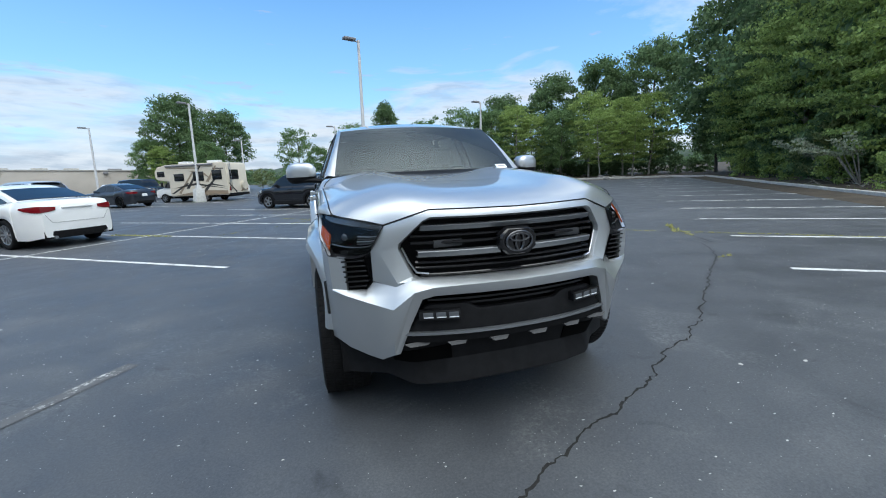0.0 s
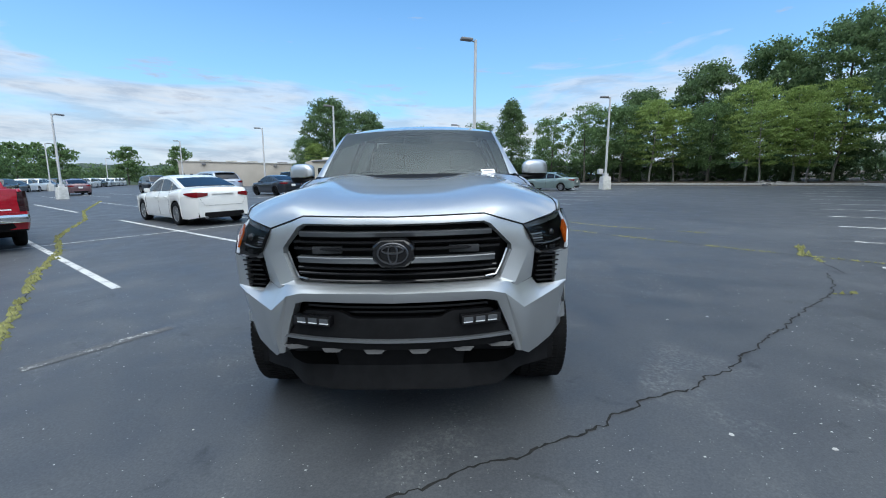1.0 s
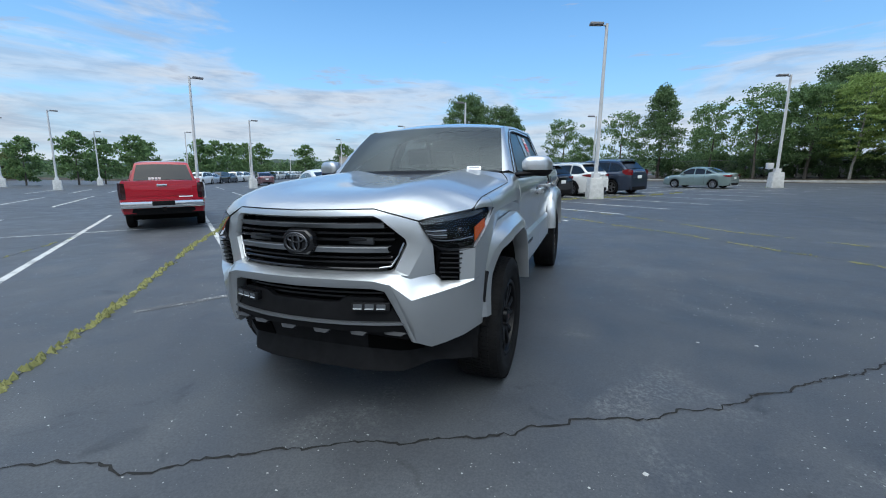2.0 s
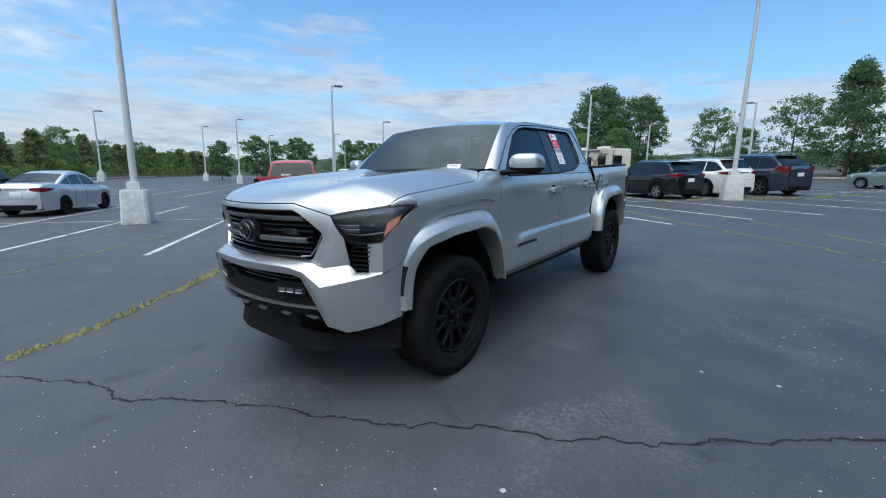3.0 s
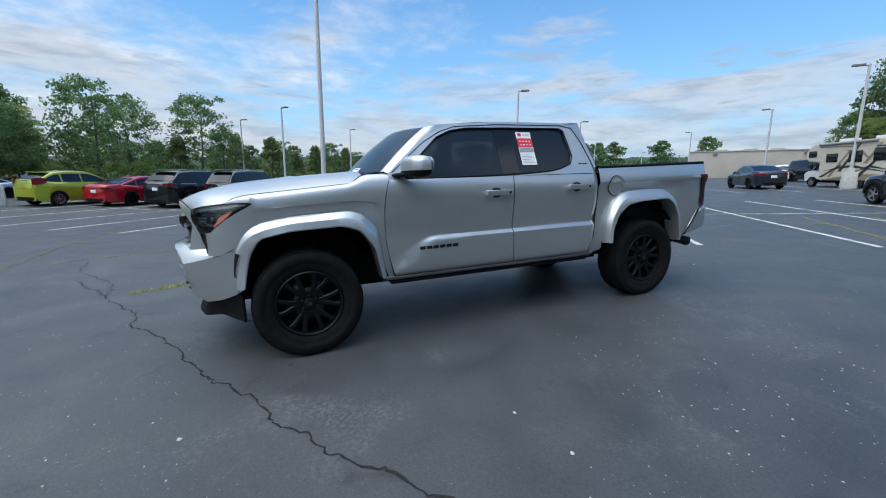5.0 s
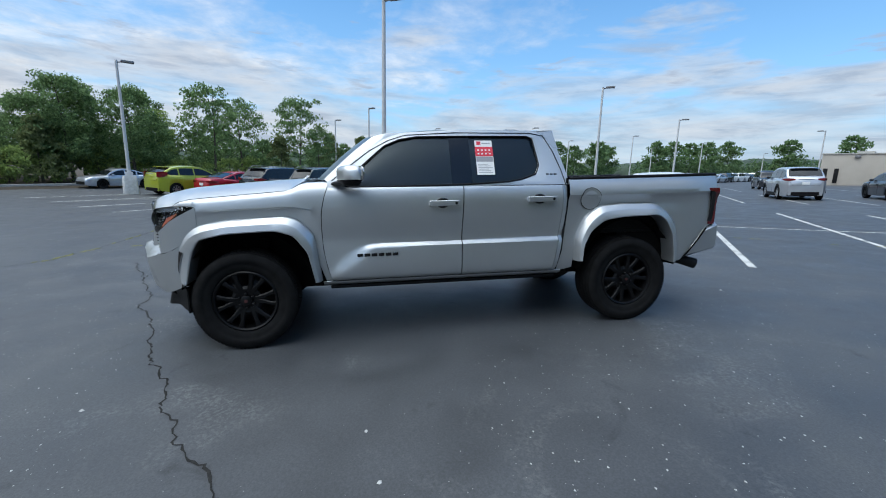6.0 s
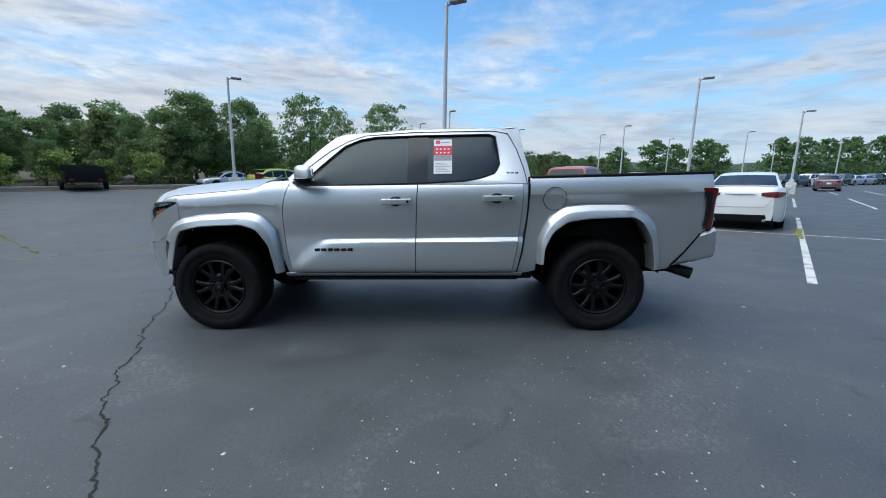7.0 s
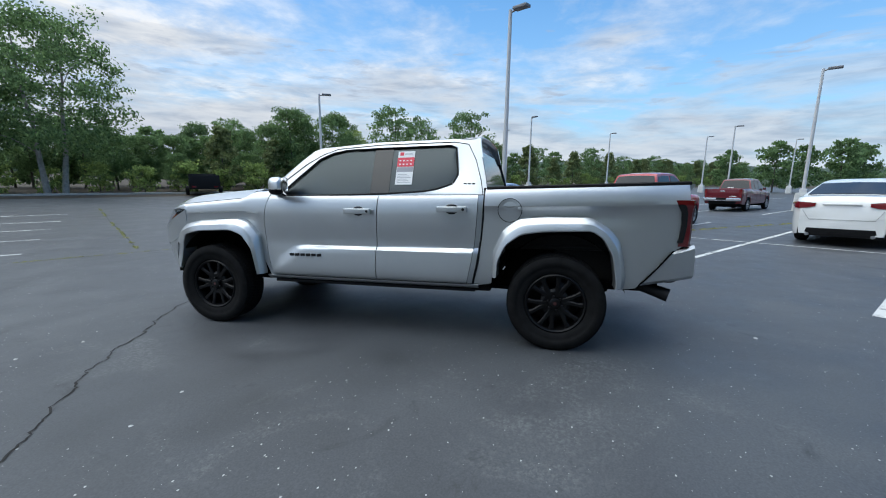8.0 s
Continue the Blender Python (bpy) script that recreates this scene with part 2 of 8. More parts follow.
def asphalt_material():
    m = principled("asphalt", (0.05, 0.052, 0.055), 0.85)
    t, b = shade(m)
    v = object_coords(t)
    wide = noise_fac(t, v, 0.13, 5.0, 0.6, 0.4)
    mid = noise_fac(t, v, 1.7, 6.0, 0.62)
    fine = noise_fac(t, v, 85.0, 4.0, 0.7)
    tone = math_node(t, "ADD", math_node(t, "MULTIPLY", wide, 0.5), math_node(t, "MULTIPLY", mid, 0.5))
    base = ramp_node(t, tone, [(0.34, (0.036, 0.039, 0.043)), (0.46, (0.049, 0.053, 0.059)), (0.55, (0.058, 0.063, 0.069)), (0.68, (0.088, 0.093, 0.098))])
    grit = ramp_node(t, fine, [(0.34, (0.74, 0.74, 0.74)), (0.50, (0.98, 0.98, 0.98)), (0.66, (1.26, 1.26, 1.26))])
    mul = t.nodes.new("ShaderNodeMix")
    mul.data_type, mul.blend_type = "RGBA", "MULTIPLY"
    mul.inputs[0].default_value = 1.0
    link(t, base, mul.inputs[6])
    link(t, grit, mul.inputs[7])
    # pale stones pressed into the seal coat, thicker in worn patches
    cell = node(t, "ShaderNodeTexVoronoi", Scale=26.0, Randomness=1.0)
    link(t, v, cell.inputs["Vector"])
    worn = noise_fac(t, v, 0.55, 4.0, 0.6)
    size = math_node(t, "MULTIPLY", math_node(t, "SUBTRACT", worn, 0.40), 0.42)
    spot = math_node(t, "LESS_THAN", cell.outputs["Distance"], size)
    pick = node(t, "ShaderNodeSeparateColor")
    link(t, cell.outputs["Color"], pick.inputs[0])
    spot = math_node(t, "MULTIPLY", spot, math_node(t, "GREATER_THAN", pick.outputs[0], 0.50))
    # scuffed places where the seal coat has gone: a fine pale mottle
    scuff = math_node(t, "MULTIPLY", ramp_node(t, noise_fac(t, v, 0.9, 7.0, 0.7, 0.8), [(0.53, (0, 0, 0)), (0.66, (1, 1, 1))]), ramp_node(t, noise_fac(t, v, 38.0, 4.0, 0.75), [(0.46, (0, 0, 0)), (0.62, (1, 1, 1))]))
    bare = mix_colour(t, math_node(t, "MULTIPLY", scuff, 0.55), mul.outputs[2], (0.15, 0.155, 0.155))
    # old oil drips and water marks
    drip = ramp_node(t, noise_fac(t, v, 2.3, 5.0, 0.6, 1.2), [(0.62, (1, 1, 1)), (0.72, (0.62, 0.62, 0.62))])
    wet = t.nodes.new("ShaderNodeMix")
    wet.data_type, wet.blend_type = "RGBA", "MULTIPLY"
    wet.inputs[0].default_value = 1.0
    link(t, bare, wet.inputs[6])
    link(t, drip, wet.inputs[7])
    col = mix_colour(t, math_node(t, "MULTIPLY", spot, 0.7), wet.outputs[2], (0.30, 0.30, 0.29))
    link(t, col, b.inputs["Base Color"])
    rough = ramp_node(t, mid, [(0.3, (0.46, 0.46, 0.46)), (0.7, (0.68, 0.68, 0.68))])
    link(t, rough, b.inputs["Roughness"])
    high = math_node(t, "ADD", fine, math_node(t, "MULTIPLY", mid, 0.6))
    add_bump(t, b, high, 0.25, 0.004)
    return m


ASPHALT = asphalt_material()
LITTER = grainy("leaf_litter_soil", (0.020, 0.016, 0.010), (0.075, 0.055, 0.035), 0.95, 1.3, 0.6, 18.0, 0.0, 0.03)
CONCRETE = grainy("concrete", (0.30, 0.29, 0.265), (0.46, 0.45, 0.42), 0.85, 5.0, 0.25)
POLE_BASE = grainy("painted_concrete", (0.40, 0.40, 0.385), (0.62, 0.62, 0.60), 0.8, 6.0, 0.3)
POLE_PAINT = grainy("pole_paint", (0.50, 0.50, 0.50), (0.60, 0.60, 0.60), 0.45, 4.0, 0.05)
LAMP_GREY = principled("lamp_head_grey", (0.20, 0.20, 0.21), 0.5)
CRACK_DARK = grainy("crack_filling", (0.006, 0.006, 0.006), (0.018, 0.017, 0.015), 0.95, 30.0)
MOSS = grainy("crack_moss", (0.10, 0.105, 0.032), (0.24, 0.235, 0.085), 0.9, 9.0, 0.5, 60.0)
PALE_CHIP = grainy("pale_grit", (0.30, 0.30, 0.29), (0.55, 0.55, 0.53), 0.85, 12.0)


def worn_line(name, cover):
    m = principled(name, (0.6, 0.6, 0.58), 0.8)
    t, b = shade(m)
    v = object_coords(t)
    n1 = noise_fac(t, v, 3.0, 8.0, 0.72)
    n2 = noise_fac(t, v, 45.0, 3.0, 0.6)
    mixv = math_node(t, "ADD", math_node(t, "MULTIPLY", n1, 0.7), math_node(t, "MULTIPLY", n2, 0.3))
    link(t, ramp_node(t, mixv, [(cover - 0.05, (0.52, 0.52, 0.50)), (cover + 0.05, (0.075, 0.077, 0.08))]), b.inputs["Base Color"])
    return m


LINE_PAINT = worn_line("parking_line_paint", 0.56)
LINE_FADED = worn_line("faded_line_paint", 0.44)


def leaf_material(name, dark, light, trans=0.42):
    m = principled(name, light, 0.55)
    t, b = shade(m)
    geo = t.nodes.new("ShaderNodeNewGeometry")
    v = object_coords(t)
    a = noise_fac(t, v, 0.7, 3.0)
    f = math_node(t, "ADD", math_node(t, "MULTIPLY", geo.outputs["Random Per Island"], 0.6), math_node(t, "MULTIPLY", a, 0.45))
    link(t, ramp_node(t, f, [(0.15, dark), (0.85, light)]), b.inputs["Base Color"])
    b.inputs["Specular IOR Level"].default_value = 0.25
    b.inputs["Transmission Weight"].default_value = 0.0
    tr = node(t, "ShaderNodeBsdfTranslucent")
    link(t, ramp_node(t, f, [(0.15, dark), (0.85, tuple(min(1, c * 1.25) for c in light))]), tr.inputs[0])
    mixer = node(t, "ShaderNodeMixShader", Fac=trans)
    out = t.nodes["Material Output"]
    link(t, b.outputs[0], mixer.inputs[1])
    link(t, tr.outputs[0], mixer.inputs[2])
    link(t, mixer.outputs[0], out.inputs[0])
    return m


LEAF_MID = leaf_material("leaves_mid_green", (0.065, 0.115, 0.048), (0.200, 0.310, 0.130), 0.58)
LEAF_LIGHT = leaf_material("leaves_light_green", (0.130, 0.195, 0.058), (0.350, 0.460, 0.155), 0.60)
LEAF_DARK = leaf_material("leaves_dark_green", (0.055, 0.098, 0.046), (0.175, 0.268, 0.122), 0.58)
LEAF_RUST = leaf_material("leaves_olive_brown", (0.075, 0.105, 0.042), (0.225, 0.270, 0.115), 0.5)
BARK = grainy("bark", (0.045, 0.038, 0.030), (0.13, 0.115, 0.095), 0.95, 7.0, 0.6, 40.0, 0.0, 0.02)
PALE_BARK = grainy("pale_bark", (0.16, 0.15, 0.13), (0.34, 0.32, 0.29), 0.9, 7.0, 0.5, 40.0, 0.0, 0.02)
WALL_BEIGE = grainy("beige_block_wall", (0.40, 0.36, 0.315), (0.47, 0.43, 0.38), 0.9, 0.6, 0.1, 12.0)
RV_CREAM = car_paint("motorhome_cream", (0.62, 0.56, 0.46), 0.0, 0.4, 0.0, 0.4)
DECAL_DARK = principled("dark_decal", (0.03, 0.028, 0.027), 0.4)
DECAL_TAN = principled("tan_decal", (0.26, 0.20, 0.14), 0.4)
HILL_GREEN = grainy("far_wooded_hill", (0.018, 0.032, 0.020), (0.050, 0.078, 0.046), 0.95, 0.22, 0.5, 1.6, 0.0, 0.4)
STONE = grainy("grey_stone", (0.10, 0.095, 0.09), (0.22, 0.21, 0.20), 0.9, 5.0, 0.6, 40, 0, 0.02)

# ---- mesh helpers ----
def finish(ob, angle=35):
    me = ob.data
    me.shade_smooth()
    me.set_sharp_from_angle(angle=radians(angle))
    return ob


def part(name, bm, material, parent=None, label="", angle=35):
    """Link a bmesh as one mesh object, under a thing if there is one."""
    me = bpy.data.meshes.new(name)
    bm.to_mesh(me)
    bm.free()
    for m in material if isinstance(material, (list, tuple)) else [material]:
        me.materials.append(m)
    ob = new(name, me)
    if parent is not None:
        ob.parent = parent
    if label:
        tagged(ob, label)
    return finish(ob, angle)


def shared(name, mesh, parent, m=None, label=""):
    """A part on a mesh that several parts share."""
    ob = new(name, mesh)
    ob.parent = parent
    if m is not None:
        ob.matrix_basis = m
    if label:
        tagged(ob, label)
    return ob


def add_box(bm, centre, size, bevel=0.0, m=None, segs=2):
    r = bmesh.ops.create_cube(bm, size=1.0)
    vs = r["verts"]
    for v in vs:
        v.co = Vector((v.co.x * size[0], v.co.y * size[1], v.co.z * size[2]))
    if bevel:
        es = list({e for v in vs for e in v.link_edges})
        r = bmesh.ops.bevel(bm, geom=es, offset=bevel, segments=segs, affect="EDGES", profile=0.6)
        vs = list({v for f in r["faces"] for v in f.verts} | {v for v in vs if v.is_valid})
    for v in vs:
        v.co = (m @ v.co if m is not None else v.co) + Vector(centre)
    return vs


def add_tube(bm, points, radii, sides=10, cap=True):
    """A tube through the points."""
    rings = []
    pts = [Vector(p) for p in points]
    for i, p in enumerate(pts):
        d = (pts[min(i + 1, len(pts) - 1)] - pts[max(i - 1, 0)]).normalized()
        a = d.orthogonal().normalized() if i == 0 else (a - d * a.dot(d)).normalized()
        b = d.cross(a)
        r = radii[i] if isinstance(radii, (list, tuple)) else radii
        rings.append([bm.verts.new(p + (a * math.cos(2 * math.pi * k / sides) + b * math.sin(2 * math.pi * k / sides)) * r) for k in range(sides)])
    for r0, r1 in zip(rings, rings[1:]):
        for k in range(sides):
            bm.faces.new((r0[k], r0[(k + 1) % sides], r1[(k + 1) % sides], r1[k]))
    if cap:
        bm.faces.new(rings[0][::-1])
        bm.faces.new(rings[-1])


def add_sheet(bm, rows, out=None, close=False):
    """Quads between rows of points; out: the way the faces should look."""
    vs = [[bm.verts.new(p) for p in row] for row in rows]
    faces = []
    n = len(vs[0])
    for r0, r1 in zip(vs, vs[1:]):
        for k in range(n if close else n - 1):
            faces.append(bm.faces.new((r0[k], r0[(k + 1) % n], r1[(k + 1) % n], r1[k])))
    if out is not None:
        bm.normal_update()
        if sum((f.normal * f.calc_area() for f in faces), Vector()).dot(Vector(out)) < 0:
            for f in faces:
                f.normal_flip()
    return faces


def add_flange(bm, depth):
    """Fold the open rims of a panel inwards, so that it has a visible thickness."""
    bm.normal_update()
    rim = [e for e in bm.edges if e.is_boundary]
    normals = {v: v.normal.copy() for e in rim for v in e.verts}
    back = {}
    for v, nrm in normals.items():
        back[v] = bm.verts.new(v.co - nrm * depth)
    for e in rim:
        f = e.link_faces[0]
        a, b = e.verts
        for lp in f.loops:
            if lp.edge == e:
                a, b = lp.vert, lp.link_loop_next.vert
        bm.faces.new((b, a, back[a], back[b]))


def add_lathe(bm, profile, sides=40, axis="x"):
    """Turn (radius, offset) points about the x axis."""
    rows = []
    for k in range(sides):
        a = 2 * math.pi * k / sides
        rows.append([Vector((o, r * math.cos(a), r * math.sin(a))) for r, o in profile])
    vs = [[bm.verts.new(p) for p in row] for row in rows]
    for k in range(sides):
        r0, r1 = vs[k], vs[(k + 1) % sides]
        for i in range(len(profile) - 1):
            bm.faces.new((r0[i], r0[i + 1], r1[i + 1], r1[i]))


def lerp_table(table, x):
    """Straight lines between (x, value) pairs."""
    if x <= table[0][0]:
        return table[0][1]
    for (a, va), (b, vb) in zip(table, table[1:]):
        if x <= b:
            return va + (vb - va) * (x - a) / (b - a)
    return table[-1][1]


def smooth_table(table, x):
    """A smooth curve through (x, value) pairs."""
    n = len(table)
    if x <= table[0][0]:
        return table[0][1]
    if x >= table[-1][0]:
        return table[-1][1]
    for i in range(n - 1):
        a, b = table[i][0], table[i + 1][0]
        if x <= b:
            sl = lambda j: 0 if j <= 0 or j >= n - 1 else (table[j + 1][1] - table[j - 1][1]) / (table[j + 1][0] - table[j - 1][0])
            m0 = sl(i) if i > 0 else (table[1][1] - table[0][1]) / (table[1][0] - table[0][0])
            m1 = sl(i + 1) if i + 1 < n - 1 else (table[-1][1] - table[-2][1]) / (table[-1][0] - table[-2][0])
            h, u = b - a, (x - a) / (b - a)
            return ((2 * u**3 - 3 * u**2 + 1) * table[i][1] + (u**3 - 2 * u**2 + u) * h * m0 + (-2 * u**3 + 3 * u**2) * table[i + 1][1] + (u**3 - u**2) * h * m1)


def empty(name, m, label, category, group="", kind=""):
    ob = new(name)
    ob.empty_display_size = 0.2
    ob.matrix_basis = m
    return tagged(ob, label, category, group, kind)


# ---- the lot: stalls run along E1, rows along E2 ----
E1, E2 = Vector((0.7915, -0.6112, 0)), Vector((0.6112, 0.7915, 0))


def ground_z(x, y):
    """The lot falls evenly to the south-west and levels out there."""
    p = 0.0225 * x + 0.0298 * y
    z = p if p > 0 else -0.22 * (1 - math.exp(p / 0.22))
    if p < -0.5:
        z += min(-p - 0.5, 1.2) * 0.5
    far = math.hypot(x, y)
    if far > 120:
        z = z * 120 / far
    return z - 0.02


def lot(a, b, dz=0.0):
    x, y = E1.x * a + E2.x * b, E1.y * a + E2.y * b
    return Vector((x, y, ground_z(x, y) + dz))


def on_ground(x, y, turn, scale=1.0, dz=0.0, tilt=True):
    """A pose on the ground, leaning with its slope; turn in degrees about the vertical."""
    z = ground_z(x, y)
    m = Matrix.Translation((x, y, z + dz))
    if tilt:
        d = 0.5
        nrm = Vector((ground_z(x - d, y) - ground_z(x + d, y), ground_z(x, y - d) - ground_z(x, y + d), 2 * d)).normalized()
        m = m @ Vector((0, 0, 1)).rotation_difference(nrm).to_matrix().to_4x4()
    return m @ Matrix.Rotation(radians(turn), 4, "Z") @ Matrix.Scale(scale, 4)


LOT_E, LOT_N, LOT_S = 8.6, 37.3, -27.0


def graded(lo, hi, fixed):
    """Grid lines, close together near the middle and wide apart far away."""
    vals = set(fixed)
    x = 0.0
    step = 1.5
    while x < hi:
        vals.add(round(x, 2))
        step = 1.5 if x < 45 else step * 1.35
        x += step
    x, step = 0.0, 1.5
    while x > lo:
        vals.add(round(x, 2))
        step = 1.5 if x > -100 else step * 1.35
        x -= step
    return sorted(v for v in vals if not any(0 < abs(v - f) < 0.5 for f in fixed))


def build_ground():
    us = graded(-2500, 2500, [LOT_E, LOT_E + 0.02])
    ws = graded(-2500, 2500, [LOT_N, LOT_N + 0.02, LOT_S, LOT_S - 0.02])
    bm = bmesh.new()
    grid = []
    for a in us:
        row = []
        for b in ws:
            p = lot(a, b)
            if a > LOT_E or b > LOT_N and a > -34 or b < LOT_S:
                p.z += 0.13
            # wooded bank east of the lot, low hills far away
            if a > LOT_E + 0.02:
                p.z += min(a - LOT_E, 14) * 0.04 * (1 if a < 60 else 60 / a)
            r = p.to_2d().length
            if r > 160:
                p.z += min(r - 160, 700) * 0.012 * (0.6 + 0.6 * noise.noise(Vector((p.x, p.y, 0)) * 0.004))
            row.append(bm.verts.new(p))
        grid.append(row)
    for i in range(len(us) - 1):
        for j in range(len(ws) - 1):
            f = bm.faces.new((grid[i][j], grid[i + 1][j], grid[i + 1][j + 1], grid[i][j + 1]))
            a, b = (us[i] + us[i + 1]) / 2, (ws[j] + ws[j + 1]) / 2
            inside = a < LOT_E and b > LOT_S and (b < LOT_N or a < -34) and a > -112 and b < 70
            f.material_index = 0 if inside else 1
    ob = part("ground", bm, [ASPHALT, LITTER], None)
    return tagged(ob, "dark grey sealed asphalt car park sloping gently, soil beyond its kerbs", "ground", kind="structure")


build_ground()


def ribbon(bm, a, b, width, dz=0.004, step=1.0):
    """A flat strip on the ground from a to b (plan points)."""
    a, b = Vector(a).to_2d(), Vector(b).to_2d()
    d = (b - a)
    n = max(1, int(d.length / step))
    side = Vector((-d.y, d.x)).normalized() * width / 2
    rows = []
    for i in range(n + 1):
        p = a + d * i / n
        rows.append([Vector((q.x, q.y, ground_z(q.x, q.y) + dz)) for q in (p - side, p + side)])
    add_sheet(bm, rows, (0, 0, 1))


def parking_line(a, b, mat=LINE_PAINT, width=0.10, label="white painted parking line, worn, on the asphalt"):
    bm = bmesh.new()
    ribbon(bm, a, b, width)
    return tagged(part("parking_line", bm, mat), label, "parking line", "parking lines", "structure")


# stall lines of the double rows west of the aisle and the single row on the east kerb
WEST_LINES = [-20.3, -17.9, -15.5, -13.1, -10.7, -8.3, -5.95, -3.3, -0.6, 2.1, 4.75, 7.25, 9.6, 11.95, 14.5, 17.1, 19.7, 22.3, 24.9, 27.5, 30.1]
for b in WEST_LINES:
    parking_line(lot(-4.55, b), lot(-15.4, b))
for b in WEST_LINES:
    parking_line(lot(-21.4, b), lot(-32.0, b))
for b in WEST_LINES[4:]:
    parking_line(lot(-38.5, b), lot(-49.0, b))
for k in range(-9, 12):
    parking_line(lot(3.1, 5.85 + 2.46 * k), lot(8.4, 5.85 + 2.46 * k))
# thin cross line along the middle of the first double row
parking_line(lot(-10.25, -21), lot(-10.05, 31), LINE_PAINT, 0.075, "thin faded cross line between facing parking stalls")
parking_line((-2.88, 0.06), (-2.33, 0.90), LINE_FADED, 0.11, "short faded stretch of old white line")


def jagged(points, jitter, step, seed):
    """A broken line through plan points."""
    r = random.Random(seed)
    out = []
    for (x0, y0), (x1, y1) in zip(points, points[1:]):
        d = math.hypot(x1 - x0, y1 - y0)
        n = max(1, int(d / step))
        for i in range(n):
            u = i / n
            px, py = x0 + (x1 - x0) * u, y0 + (y1 - y0) * u
            sway = jitter * (2.0 * noise.noise(Vector((px * 2.6, py * 2.6, seed))) + 1.5 * noise.noise(Vector((px * 8.0, py * 8.0, seed))))
            out.append(Vector((px - (y1 - y0) / d * sway + r.uniform(-0.6, 0.6) * jitter, py + (x1 - x0) / d * sway + r.uniform(-0.6, 0.6) * jitter)))
    out.append(Vector(points[-1]))
    return out


def crack(points, width, seed, mat=CRACK_DARK, label="long jagged crack in the asphalt", jitter=0.022, step=0.045):
    r = random.Random(seed)
    pts = jagged(points, jitter, step, seed)
    bm = bmesh.new()
    rows = []
    for i, p in enumerate(pts):
        d = (pts[min(i + 1, len(pts) - 1)] - pts[max(i - 1, 0)]).normalized()
        w = width * r.uniform(0.35, 1.3) * (0.3 if i in (0, len(pts) - 1) else 1)
        s = Vector((-d.y, d.x)) * w / 2
        rows.append([Vector((q.x, q.y, ground_z(q.x, q.y) + 0.0035)) for q in (p - s, p + s)])
    add_sheet(bm, rows, (0, 0, 1))
    return tagged(part("asphalt_crack", bm, mat), label, "crack", kind="stuff")


MAIN_CRACK = [(5.1, 2.5), (4.5, 1.75), (3.17, 0.75), (2.90, 0.57), (2.50, 0.23), (2.23, 0.05), (1.85, -0.22), (1.39, -0.44), (0.86, -0.76), (0.16, -1.04), (-0.54, -1.50), (-0.73, -1.49), (-1.79, -2.05), (-3.0, -2.7)]
crack(MAIN_CRACK, 0.015, 1, jitter=0.022, step=0.030)
crack([(-1.79, -2.05), (-2.6, -2.2), (-3.6, -2.9), (-4.6, -3.1)], 0.010, 5, label="fine side crack in the asphalt")
crack([(2.0, -2.6), (2.9, -2.3), (3.9, -1.5), (4.6, -1.2)], 0.006, 6, label="fine side crack in the asphalt")


def moss_line(points, width, seed, gaps=0.25, tall=0.02):
    """Low moss and weeds growing out of a joint: many small tufts."""
    r = random.Random(seed)
    crack(points, 0.014, seed + 40, label="dark open joint in the asphalt", jitter=0.015, step=0.06)
    pts = jagged(points, 0.022, 0.03, seed)
    bm = bmesh.new()
    for p in pts:
        if noise.noise(Vector((p.x, p.y, seed)) * 2.3) < gaps - 0.40 or r.random() < 0.25:
            continue
        for _ in range(3):
            q = p + Vector((r.gauss(0, width / 3), r.gauss(0, width / 3)))
            z = ground_z(q.x, q.y) + 0.003
            s = r.uniform(0.008, 0.026 if width < 0.06 else 0.040)
            top = bm.verts.new((q.x, q.y, z + s * r.uniform(0.4, 1.0) * tall / 0.02))
            n = 5
            a0 = r.uniform(0, 6)
            ring = [bm.verts.new((q.x + s * r.uniform(0.6, 1.2) * math.cos(a0 + k * 2 * math.pi / n), q.y + s * r.uniform(0.6, 1.2) * math.sin(a0 + k * 2 * math.pi / n), z)) for k in range(n)]
            for k in range(n):
                bm.faces.new((ring[k], ring[(k + 1) % n], top))
    return tagged(part("joint_weeds", bm, MOSS, None, "", 60), "yellow-green moss and weeds growing along an asphalt joint", "weeds", kind="stuff")


moss_line([(-2.0, 12.2), (0.1, 10.0), (1.0, 8.95), (2.1, 7.7), (3.2, 6.65), (4.0, 5.5), (4.6, 4.85), (5.3, 4.0), (5.75, 3.5), (6.2, 3.05), (7.6, 1.6), (9.4, -0.2)], 0.035, 11, 0.12)
moss_line([(5.65, 3.55), (5.85, 3.75), (6.05, 4.1), (6.2, 4.25)], 0.09, 12, 0.0, 0.04)
moss_line([(5.75, 3.5), (5.5, 3.0), (5.28, 2.42)], 0.05, 13, 0.2, 0.03)
moss_line([(4.35, 1.62), (4.5, 1.56), (4.62, 1.66)], 0.03, 14, 0.0, 0.03)
moss_line([(-2.5, 14.6), (1.0, 11.2), (3.0, 9.0), (4.1, 7.3), (5.0, 6.6), (5.8, 5.9)], 0.028, 15, 0.3)
moss_line([(-22, 23.5), (-15.7, 15.1), (-12.35, 11.4), (-9.35, 7.2), (-7.2, 4.95), (-6.2, 3.6), (-4.7, 1.85), (-3.5, 0.45), (-2.96, -0.18), (-2.56, -0.75), (-2.12, -1.27), (-1.86, -1.83)], 0.07, 16, 0.10, 0.03)
moss_line([(-4.7, -3.6), (-5.14, -2.32), (-5.6, -1.42), (-7.61, 0.96), (-9.3, 3.0)], 0.022, 17, 0.25)
